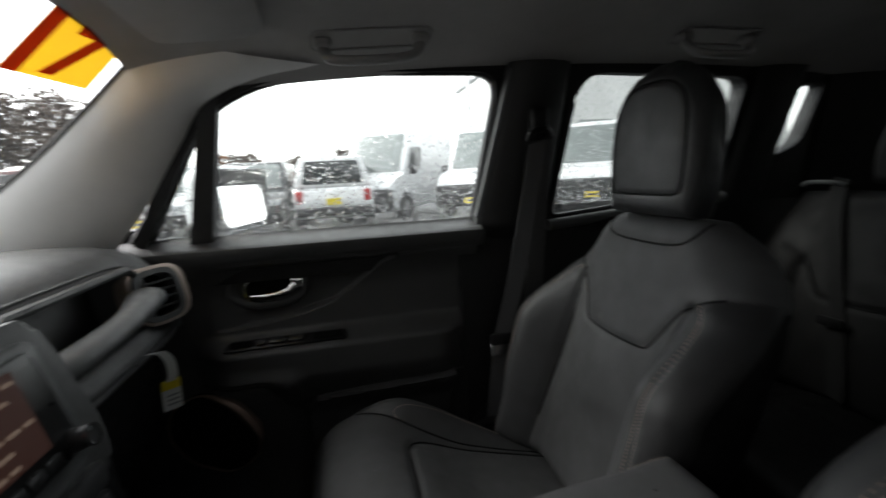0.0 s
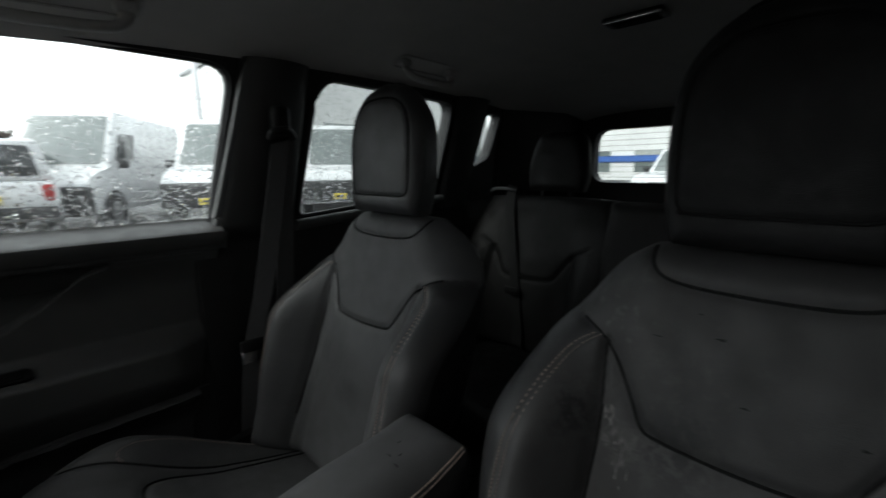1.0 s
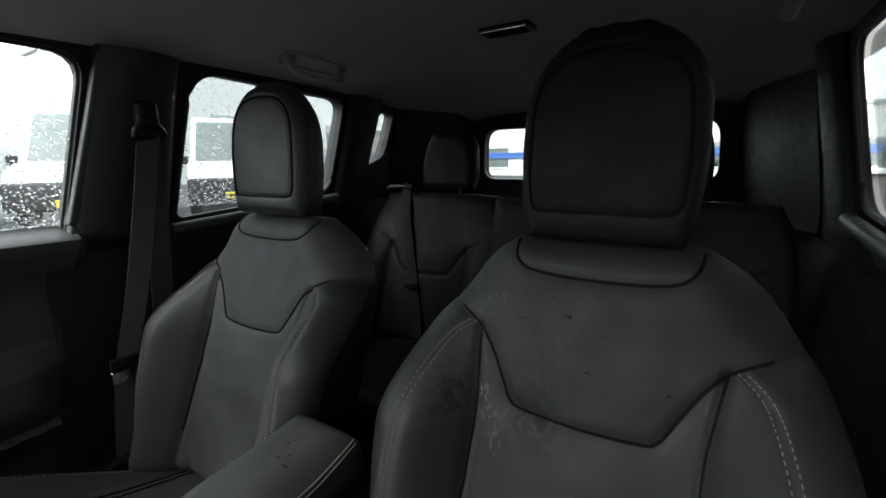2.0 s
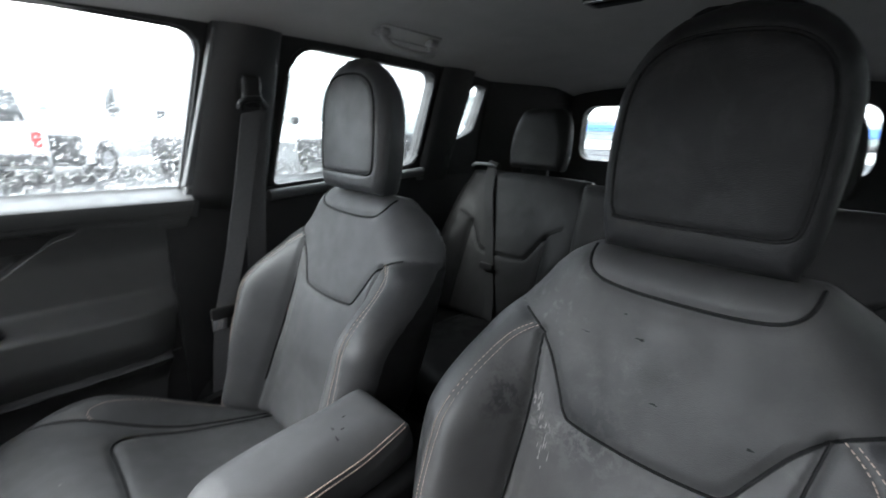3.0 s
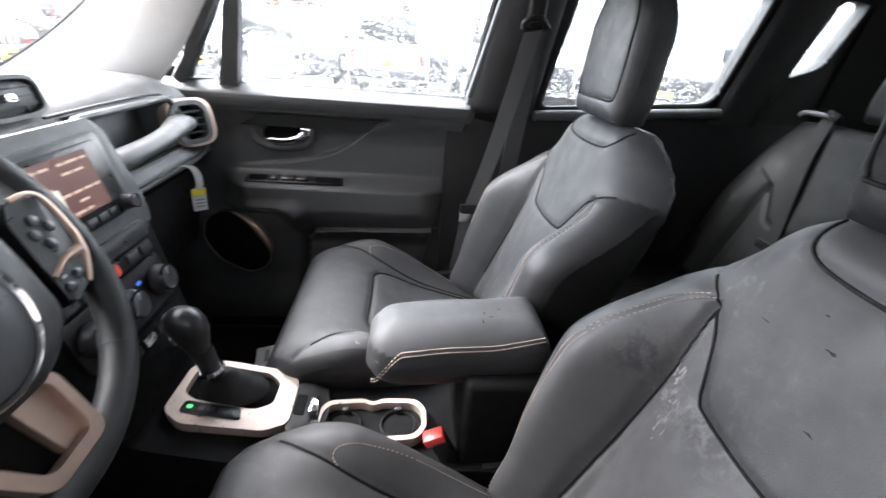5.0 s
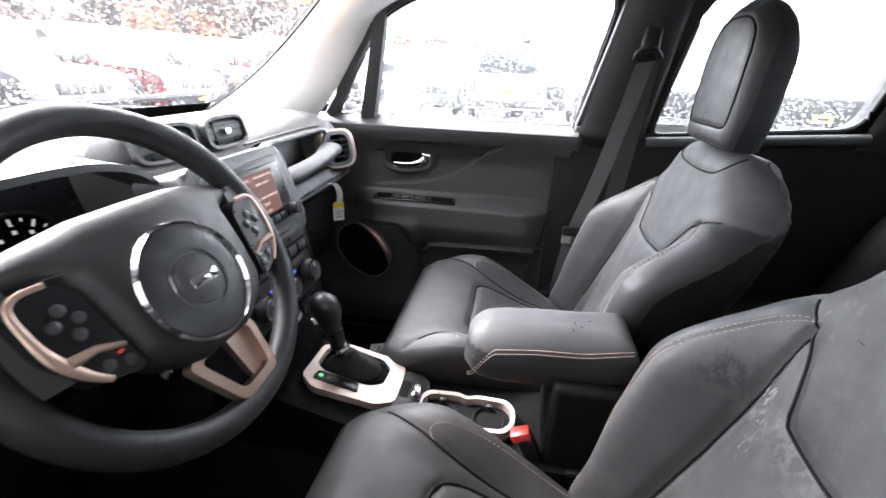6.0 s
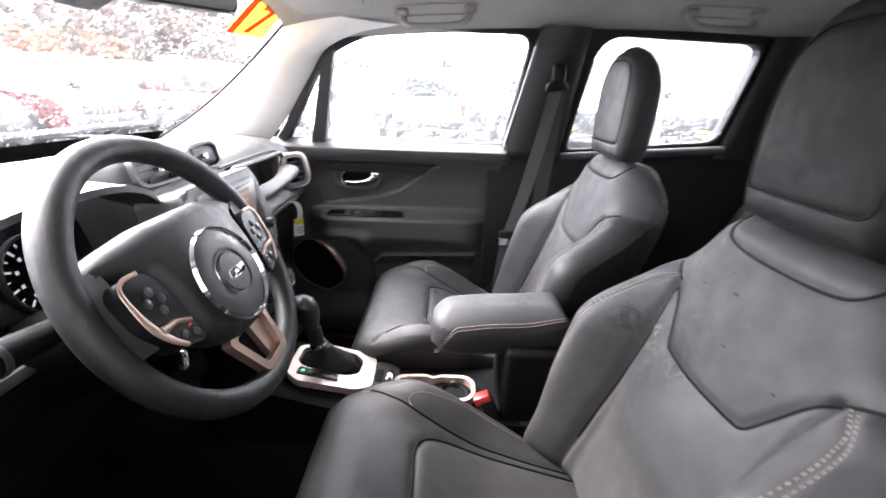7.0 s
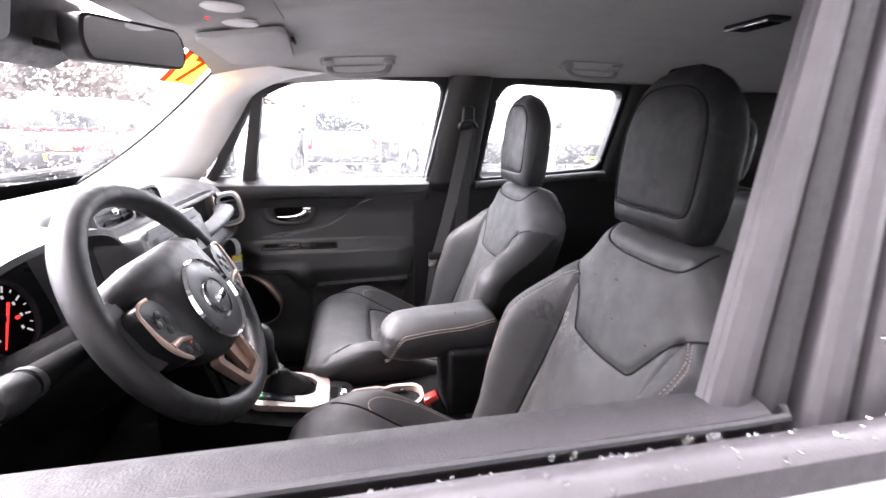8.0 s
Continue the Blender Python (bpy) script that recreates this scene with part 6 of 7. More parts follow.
for inset in (0.0068, 0.0038):
    for q in (-1, 1):
        v, f = [], []
        pts = []
        for i in range(60):
            vv = 0.01 + 0.272 * i / 59
            k = float(smooth(0.232, 0.25, vv))
            p = ARM.point(q * (float(ARM.W(np.array(vv))) - inset), vv, 0.0012)
            pts.append(p + Vector((0, q * (inset + 0.0015) * k, -0.055 * float(smooth(0.228, 0.284, vv)) ** 1.3)))
        for a, b in zip(pts, pts[1:]):
            v, f = join((v, f), rbox(a.lerp(b, 0.5), (0.0036, 0.0013, 0.001), 0, 1, (b - a).normalized().to_track_quat("X", "Z").to_matrix()))
        part("stitching", (v, f), THREAD, arm, "tan stitching on the armrest")["kind"] = "stuff"
for k, (a, b) in enumerate(((-0.02, 0.09), (-0.01, 0.1), (0.0, 0.075), (-0.03, 0.105))):
    part("scratch", ARM.patch(a, b, 0.004 if k % 2 else 0.0012, 0.001 if k % 2 else 0.003, k), SMEAR, arm, "dark scratch on the leather")
for k, (a, b) in enumerate(((-0.055, 0.3), (0.02, 0.29))):
    part("scuff", ARM.patch(a, b, 0.004, 0.003, 20 + k), SCUFF, arm, "pale scuff")
# belt buckle beside the driver seat
for s in (-1, 1):
    bk = thing("belt_buckle", "black seat belt buckle with a red button", "belt buckle", (0.28, s * 0.08, 0.5), "belt buckles", shift=(-0.024, s * 0.01, -0.008))
    mm = Euler((0, radians(-25), 0)).to_matrix()
    low = 0.05 if s > 0 else -0.02
    part("buckle_body", rbox((0.29, s * 0.062, 0.563 - low), (0.03, 0.024, 0.09), 0.006, 2, mm), PLASTIC, bk)
    part("red_button", rbox((0.268, s * 0.062, 0.6 - low), (0.036, 0.024, 0.02), 0.004, 2, mm), RED, bk, "red release button")
    part("stem", ribbon([(0.3, s * 0.066, 0.53 - low), (0.34, s * 0.085, 0.45), (0.37, s * 0.09, 0.4)], 0.03, (1, 0, 0.3)), BELT, bk, smooth=False)
note = thing("paper_note", "small white printed card lying in the footwell", "paper card", (-0.192, 0.43, FLOOR + 0.005))
part("card", rbox((-0.192, 0.43, 0.352), (0.06, 0.085, 0.0015), 0.0004, 1, Euler((0, radians(-8), radians(12))).to_matrix()), PAPER, note)
part("printed_bar", rbox((-0.192, 0.43, 0.3535), (0.012, 0.05, 0.0012), 0.0002, 1, Euler((0, radians(-8), radians(12))).to_matrix()), INK, note)
for s in (1, -1):
    mt = thing("floor_mat", "black rubber-backed carpet floor mat", "floor mat", (-0.4, s * 0.38, FLOOR), "front floor mats")
    part("mat", sheet(24, 20, lambda u, v: Vector((-0.75 + 0.62 * u, s * (0.18 + 0.42 * v), FLOOR + 0.012 + 0.12 * float(smooth(-0.6, -0.8, -0.75 + 0.62 * u)) + 0.003 * math.sin(u * 9) * math.sin(v * 7))), (0, 0, -0.008)), CARPET, mt)
    part("mat_edge", tube([Vector((a, s * b, FLOOR + 0.016)) for a, b in rounded([(-0.66, 0.19), (-0.14, 0.19), (-0.14, 0.59), (-0.66, 0.59)], 0.04)], 0.005, 6, True), RUBBER, mt)

# ---- roof fittings ----
def grab_handle(x0, x1, s):
    y = s * 0.555
    z0, z1 = roof(x0, y), roof(x1, y)
    g = thing("grab_handle", "grey plastic grab handle over a side window", "grab handle", ((x0 + x1) / 2, y, z0), "roof grab handles")
    part("grip", tube(spline([(x0 + 0.012, y, z0 - 0.006), (x0 + 0.02, y - s * 0.016, z0 - 0.034), (x0 + 0.055, y - s * 0.026, z0 * 0.75 + z1 * 0.25 - 0.046), (x1 - 0.055, y - s * 0.026, z0 * 0.25 + z1 * 0.75 - 0.046), (x1 - 0.02, y - s * 0.016, z1 - 0.034), (x1 - 0.012, y, z1 - 0.006)], 6), 0.0125, 12, flat=0.75), GREY_GRIP, g)
    for x, z in ((x0, z0), (x1, z1)):
        part("handle_foot", rbox((x + (0.012 if x == x0 else -0.012), y - s * 0.004, z - 0.006), (0.034, 0.03, 0.02), 0.007, 3), GREY_GRIP, g)
    part("handle_recess", tube(rounded_loop(x0 - 0.012, x1 + 0.012, y, z0, z1), 0.0028, 6, True), GREY_GRIP, g)


def rounded_loop(x0, x1, y, z0, z1):
    out = []
    for a, b in rounded([(x0, -0.028), (x1, -0.028), (x1, 0.026), (x0, 0.026)], 0.02):
        out.append(Vector((a, y + b, roof(a, y + b) - 0.001)))
    return out


GREY_GRIP = mat("grey_handle_plastic", (0.3, 0.295, 0.29), 0.5, var=0.05, scale=12, bump=0.2, bscale=800)
for s in (1, -1):
    if s > 0:
        grab_handle(0.0, 0.216, s)
    grab_handle(0.822, 1.03, s)
dome = thing("dome_lamp", "unlit dark dome lamp in the roof lining", "roof lamp", (1.045, 0.01, 1.51))
part("lamp_body", rbox((1.045, 0.01, 1.501), (0.06, 0.13, 0.012), 0.004, 3), PLASTIC, dome)
part("lamp_lens", rbox((1.05, 0.01, 1.4945), (0.035, 0.1, 0.005), 0.002, 2), DEEP, dome)
part("lamp_edge", rbox((1.015, 0.01, 1.4955), (0.004, 0.12, 0.006), 0.0015, 2), CHROME, dome, "bright edge of the lamp")
over = thing("overhead_console", "pale overhead console with map lamps and a red light", "overhead console", (-0.16, 0, 1.43))
part("console_shell", sheet(24, 24, lambda u, v: Vector((-0.29 + 0.23 * u, -0.11 + 0.27 * v, roof(-0.29 + 0.23 * u, 0) - 0.003 - 0.016 * (math.sin(math.pi * u) * math.sin(math.pi * v)) ** 0.5)), (0, 0, 0.004)), HEADLINER, over)
for y in (-0.04, 0.085):
    part("map_lens", lathe([(0.034, 0.0), (0.034, 0.004), (0.028, 0.007), (0.001, 0.008)], (-0.14, y, roof(-0.14, 0) - 0.017), (0.15, 0, -1), 24, (1.1, 0.8), (1, 0, 0)), PILLAR, over, "pale map lamp lens")
part("red_light", lathe([(0.004, 0), (0.004, 0.002), (0.001, 0.003)], (-0.185, 0.025, roof(-0.185, 0) - 0.019), (0.1, 0, -1), 10), RED_LIT, over, "small lit red light")
for s in (1, -1):
    vs = thing("sun_visor", "pale grey sun visor folded against the roof", "sun visor", (-0.2, s * 0.3, 1.42), "sun visors")
    part("visor_panel", prism(rounded([(-0.27, 0.2), (-0.262, 0.49), (-0.085, 0.5), (-0.065, 0.2)], 0.03), lambda a, b, d: Vector((a, s * b, roof(a, b) - 0.006 - d)), 0, 0.013, 0.005, 3), HEADLINER, vs)
    part("visor_label", prism(rounded([(-0.2, 0.3), (-0.2, 0.44), (-0.1, 0.44), (-0.1, 0.3)], 0.004), lambda a, b, d: Vector((a, s * b, roof(a, b) - 0.0192 - d)), 0, 0.001), PAPER, vs, "pale printed label")
    part("visor_clip", rbox((-0.064, s * 0.33, roof(-0.064, 0.33) - 0.014), (0.01, 0.05, 0.014), 0.004), PLASTIC, vs)
rear_mirror = thing("rear_view_mirror", "black interior rear-view mirror on the windscreen", "rear-view mirror", (-0.3, -0.04, 1.33))
RM = Matrix.Translation((-0.3, -0.02, 1.384)) @ Euler((radians(4), radians(-1), radians(-19))).to_matrix().to_4x4()
mp = lambda a, b, d: RM @ Vector((d, a, b))
part("mirror_case", prism(rounded([(-0.105, -0.034), (0.115, -0.038), (0.128, 0.0), (0.118, 0.036), (-0.1, 0.038), (-0.112, 0.0)], 0.014), mp, -0.035, 0.004, 0.004, 2), PLASTIC, rear_mirror)
part("mirror_glass", prism(rounded([(-0.099, -0.03), (0.11, -0.033), (0.121, 0.0), (0.112, 0.031), (-0.094, 0.033), (-0.105, 0.0)], 0.012), mp, 0.003, 0.0055), MIRROR, rear_mirror)
part("mirror_arm", tube([mp(0, 0.01, -0.03), (-0.355, -0.03, 1.4), (-0.37, -0.03, 1.41)], [0.012, 0.012, 0.016], 10), PLASTIC, rear_mirror)
part("sensor_cover", prism(rounded([(-0.42, 1.3), (-0.36, 1.33), (-0.34, 1.41), (-0.4, 1.385)], 0.01), lambda a, b, d: Vector((a - 0.02, -0.2 + d, b + 0.03)), 0.0, 0.16, 0.01, 3), PLASTIC, rear_mirror)
part("sensor_grille", rbox((-0.376, -0.13, 1.362), (0.012, 0.05, 0.012), 0.003), DEEP, rear_mirror)
# price film on the windscreen
decal = thing("windscreen_sticker", "yellow and red sticker film on the windscreen, seen from behind", "sticker", screen_at(0.72, 0.8))


def on_screen(a, b, d):
    return screen_at(a, b, 0.004 + d)


def film(name, u0, u1, v0, v1, m_, lift):
    part(name, sheet(10, 6, lambda u, v: on_screen(u0 + (u1 - u0) * u, v0 + (v1 - v0) * v, lift)), m_, decal)


film("yellow_sheet", 0.68, 0.95, 0.79, 0.985, DECAL_Y, 0.0)
film("red_band", 0.68, 0.73, 0.79, 0.985, DECAL_R, 0.001)
part("red_stroke", sheet(4, 8, lambda u, v: on_screen(0.775 + 0.045 * u + 0.09 * v, 0.805 + 0.16 * v, 0.001)), DECAL_R, decal)
part("red_stroke", sheet(4, 4, lambda u, v: on_screen(0.785 + 0.12 * u, 0.93 + 0.035 * v, 0.0014)), DECAL_R, decal)

wip = thing("windscreen_wiper", "black wiper resting at the foot of the windscreen", "wiper", (-0.88, 0, 1.03))
part("wiper_blade", tube([screen_at(u / 10, 0.15 + 0.03 * abs(u / 10), -0.02) for u in range(-6, 9)], 0.01, 6), RUBBER, wip)
part("wiper_arm", tube([screen_at(0.1, 0.17, -0.03), screen_at(0.5, 0.08, -0.04), screen_at(0.75, 0.02, -0.05)], 0.007, 6), PLASTIC, wip)
frit = part("windscreen_edge_band", sheet(40, 4, lambda u, v: screen_at((2 * u - 1) * edge_u(0.1), 0.06 + 0.1 * v, 0.003)), DEEP)
tagged(frit, "black printed band along the foot of the windscreen", "window band", kind="structure")
cowl = part("bonnet", sheet(24, 16, lambda u, v: Vector((-0.86 - 1.1 * v, (2 * u - 1) * (0.79 + 0.06 * v - 0.1 * v ** 3), 1.0 - 0.06 * v - 0.14 * v ** 6 - 0.05 * abs(2 * u - 1) ** 4)), (0, 0, -0.02)), PAINT)
tagged(cowl, "wet white bonnet in front of the windscreen", "bonnet", kind="structure")

# ---- rain on the panes ----
def drops(name, count, seed, spot, label):
    """Rain drops; spot(rnd) gives a place and the outward way."""
    rnd = random.Random(seed)
    v, f = [], []
    for k in range(count):
        p, n = spot(rnd)
        r = 0.0006 + 0.0022 * rnd.random() ** 2.6
        n = Vector(n).normalized()
        s = n.orthogonal().normalized()
        u = n.cross(s)
        b = len(v)
        st = rnd.uniform(0.9, 1.5)
        for rad, h in ((1.0, 0.0), (0.75, 0.45)):
            for j in range(7):
                w = 2 * math.pi * j / 7
                v.append(p + n * (h * r) + s * (rad * r * math.cos(w)) + u * (rad * r * st * math.sin(w)))
        v.append(p + n * (0.62 * r))
        for j in range(7):
            f.append((b + j, b + (j + 1) % 7, b + 7 + (j + 1) % 7, b + 7 + j))
            f.append((b + 7 + j, b + 7 + (j + 1) % 7, b + 14))
        f.append(tuple(b + j for j in range(6, -1, -1)))
    d = part(name, (v, f), DROP)
    d.visible_shadow = False
    return tagged(d, label, "rain drops", kind="stuff")


def on_side(a0, a1, b0, b1, s=1):
    return lambda r: (flank(s)(r.uniform(a0, a1), b0 + (b1 - b0) * r.random() ** 1.7, 0.026), (0, s, 0.09))


drops("rain_drops", 9000, 21, on_side(-0.44, 0.38, 1.064, 1.39), "rain drops on the front passenger window")
drops("rain_drops", 4000, 22, on_side(0.57, 1.06, 1.08, 1.41), "rain drops on the rear door window")
drops("rain_drops", 120, 23, on_side(1.24, 1.32, 1.26, 1.41), "rain drops on the rear quarter window")
drops("rain_drops", 7000, 24, lambda r: (screen_at(r.uniform(-0.98, 0.98), 0.02 + 0.96 * r.random(), -0.002), (-0.65, 0, 0.76)), "rain drops on the windscreen")

# ---- parked vehicles ----
# base colour lightened to paint in the sky's reflection
CAR_GLASS = mat("sky_lit_car_glass", (0.14, 0.165, 0.16), 0.06, var=0.2, scale=2, coat=1.0, spec=1.0)
SIDE_GLASS = mat("dark_car_glass", (0.02, 0.024, 0.026), 0.1, var=0.2, scale=2, coat=0.3)
CAR_TRIM = mat("car_black_trim", (0.02, 0.02, 0.021), 0.5, var=0.2, scale=8)
TYRE = mat("tyre_rubber", (0.018, 0.018, 0.019), 0.8, var=0.2, scale=20, bump=0.5, bscale=60)
RIM = mat("alloy_rim", (0.5, 0.5, 0.51), 0.35, metal=0.8, var=0.1, scale=10)
LAMP = mat("headlamp_lens", (0.6, 0.62, 0.64), 0.12, var=0.1, scale=10, coat=0.5)
TAIL_RED = mat("red_lens", (0.45, 0.02, 0.02), 0.2, var=0.1, scale=10, coat=0.5)


def car_paint(name, col):
    return mat(name, col, 0.28, var=0.06, scale=1.5, coat=0.6, grime=(tuple(c * 0.5 + 0.02 for c in col), 1.2, 0.52, 0.75, 0.35))


WHITE = car_paint("white_paint", (0.78, 0.79, 0.8))
BLACKP = car_paint("black_paint", (0.02, 0.021, 0.024))
REDP = car_paint("red_paint", (0.075, 0.006, 0.007))
GREYP = car_paint("grey_paint", (0.035, 0.037, 0.04))
BLUEP = car_paint("blue_paint", (0.02, 0.035, 0.09))
KINDS = {
    "suv": dict(w=0.9, low=[(-2.15, 0.38), (-2.22, 0.7), (-2.12, 1.03), (0.95, 1.05), (1.85, 0.98), (2.15, 0.85), (2.2, 0.45), (2.05, 0.33), (-2.0, 0.33)], base=(-2.1, 1.0, 1.02), top=(-1.95, 0.35, 1.72), tw=0.7, wheels=(1.38, -1.32), r=0.36),
    "van": dict(w=0.98, low=[(-2.8, 0.42), (-2.82, 1.2), (1.75, 1.28), (2.35, 1.12), (2.62, 0.92), (2.66, 0.5), (2.5, 0.36), (-2.7, 0.36)], base=(-2.8, 1.8, 1.22), top=(-2.72, 0.95, 2.45), tw=0.84, wheels=(1.75, -1.75), r=0.36),
    "sedan": dict(w=0.88, low=[(-2.25, 0.4), (-2.3, 0.75), (-2.2, 0.97), (-1.4, 1.0), (0.95, 0.98), (1.95, 0.84), (2.25, 0.7), (2.28, 0.4), (2.1, 0.28), (-2.1, 0.28)], base=(-1.75, 1.05, 0.96), top=(-0.95, 0.25, 1.46), tw=0.64, wheels=(1.4, -1.35), r=0.33),
}


def vehicle(kind, at, turn, paint, label, priced=False):
    k = KINDS[kind]
    e = thing("parked_" + kind, label, "van" if kind == "van" else "car", (0, 0, 0), "parked vehicles")
    w = k["w"]
    low = prism(rounded(k["low"], 0.1, 4), lambda a, b, d: Vector((a, d * (1 - 0.04 * (a / 2.3) ** 4), b)), -w, w, 0.06, 3)
    body = part("body", low, paint, e)
    x0, x1, z0 = k["base"]
    t0, t1, z1 = k["top"]
    tw = k["tw"]
    wb = w - 0.04
    cab = [(x0, -wb, z0), (x1, -wb, z0), (x1, wb, z0), (x0, wb, z0), (t0, -tw, z1), (t1, -tw, z1), (t1, tw, z1), (t0, tw, z1)]
    b = bmesh.new()
    vs = [b.verts.new(p) for p in cab]
    for q in ((0, 1, 2, 3), (4, 5, 6, 7), (0, 1, 5, 4), (1, 2, 6, 5), (2, 3, 7, 6), (3, 0, 4, 7)):
        b.faces.new([vs[i] for i in q])
    bmesh.ops.bevel(b, geom=b.edges[:], offset=0.07, segments=3, profile=0.5, affect="EDGES")
    part("cabin", mesh_of(b), paint, e)
    C = [Vector(p) for p in cab]

    def window(name, i, a, u0, u1, v0, v1, lab=""):
        """A pane on the cabin face between the base corners i, a and those above."""
        n = (C[a] - C[i]).cross(C[i + 4] - C[i]).normalized()
        if n.dot(C[i] - Vector((0, 0, z0))) < 0:
            n = -n
        pl = lambda s, t, d: C[i].lerp(C[a], s).lerp(C[i + 4].lerp(C[a + 4], s), t) + n * d
        part(name, prism(rounded([(u0, v0), (u1, v0), (u1, v1), (u0, v1)], 0.06), pl, -0.01, 0.012, 0.004), CAR_GLASS if name == "windscreen" else SIDE_GLASS, e, lab)
    window("windscreen", 1, 2, 0.07, 0.93, 0.08, 0.9)
    if priced:
        n = (C[2] - C[1]).cross(C[5] - C[1]).normalized()
        part("price_sheet", prism([(0.3, 0.55), (0.62, 0.55), (0.62, 0.8), (0.3, 0.8)], lambda a, b, d: C[1].lerp(C[2], a).lerp(C[5].lerp(C[6], a), b) + n * d, -0.016, 0.018), YELLOW, e, "yellow price sheet in the windscreen")
    if kind == "van":
        window("side_window", 0, 1, 0.76, 0.95, 0.12, 0.62)
        window("side_window", 3, 2, 0.76, 0.95, 0.12, 0.62)
    else:
        for s in ((0, 1), (3, 2)):
            for u0, u1 in ((0.06, 0.28), (0.31, 0.6), (0.63, 0.92)):
                window("side_window", s[0], s[1], u0, u1, 0.1, 0.86)
        window("rear_window", 0, 3, 0.1, 0.9, 0.12, 0.85)
    f = max(p[0] for p in k["low"])
    r = min(p[0] for p in k["low"])
    zb = 0.62 if kind != "van" else 0.72
    for s in (-1, 1):
        part("headlight", rbox((f - 0.13, s * (w - 0.24), zb + 0.14), (0.2, 0.36, 0.17), 0.05, 3), LAMP, e)
        part("taillight", rbox((r + 0.07, s * (w - 0.16), zb + 0.2), (0.12, 0.16, 0.3), 0.03, 2), TAIL_RED, e)
        part("side_mirror", rbox((x1 - 0.35, s * (w + 0.1), z0 + 0.12), (0.1, 0.2, 0.2 if kind == "van" else 0.15), 0.04, 3), CAR_TRIM, e)
        part("door_handle", rbox((-0.25, s * (w + 0.004), z0 - 0.14), (0.18, 0.03, 0.03), 0.01, 2), CAR_TRIM, e)
        for x in k["wheels"]:
            R = k["r"]
            tyre = part("wheel", lathe([(R * 0.62, -0.11), (R * 0.95, -0.11), (R, -0.08), (R, 0.08), (R * 0.95, 0.11), (R * 0.62, 0.11)], (x, s * (w - 0.1), R), (0, 1, 0), 28, close=True), TYRE, e)
            part("rim", lathe([(R * 0.63, 0.1), (R * 0.6, 0.06), (R * 0.2, 0.08), (0.001, 0.085)], (x, s * (w - 0.1), R), (0, s, 0), 20), RIM, tyre)
            part("wheel_arch", lathe([(R * 1.06, 0.0), (R * 1.2, 0.0), (R * 1.2, 0.02), (R * 1.06, 0.02)], (x, s * (w - 0.005), R + 0.01), (0, s, 0), 28, close=True), CAR_TRIM, e)
    part("grille", rbox((f - 0.04, 0, zb + 0.1), (0.1, 2 * (w - 0.46), 0.18), 0.03, 2), CAR_TRIM, e)
    for q in range(5):
        part("grille_bar", rbox((f + 0.012, -0.28 + q * 0.14, zb + 0.1), (0.02, 0.02, 0.15), 0.004, 1), RIM, e)
    tall = 0.56 if kind == "van" else 0.3
    part("front_bumper", rbox((f - 0.08, 0, 0.34 + tall / 2), (0.26, 2 * w - 0.06, tall), 0.06, 3), CAR_TRIM, e)
    part("rear_bumper", rbox((r + 0.06, 0, 0.5), (0.2, 2 * w - 0.12, 0.2), 0.05, 3), CAR_TRIM, e)
    part("plate", rbox((f + 0.055, 0.0, 0.5), (0.012, 0.31, 0.15), 0.004, 1), YELLOW, e, "yellow number plate")
    part("plate_bar", rbox((f + 0.063, 0.0, 0.5), (0.004, 0.2, 0.05), 0.001, 1), CAR_TRIM, e)
    part("plate", rbox((r - 0.045, 0.0, 0.72), (0.012, 0.31, 0.15), 0.004, 1), YELLOW, e, "yellow number plate")
    e.location = at
    e.rotation_euler = (0, 0, radians(turn))
    return e


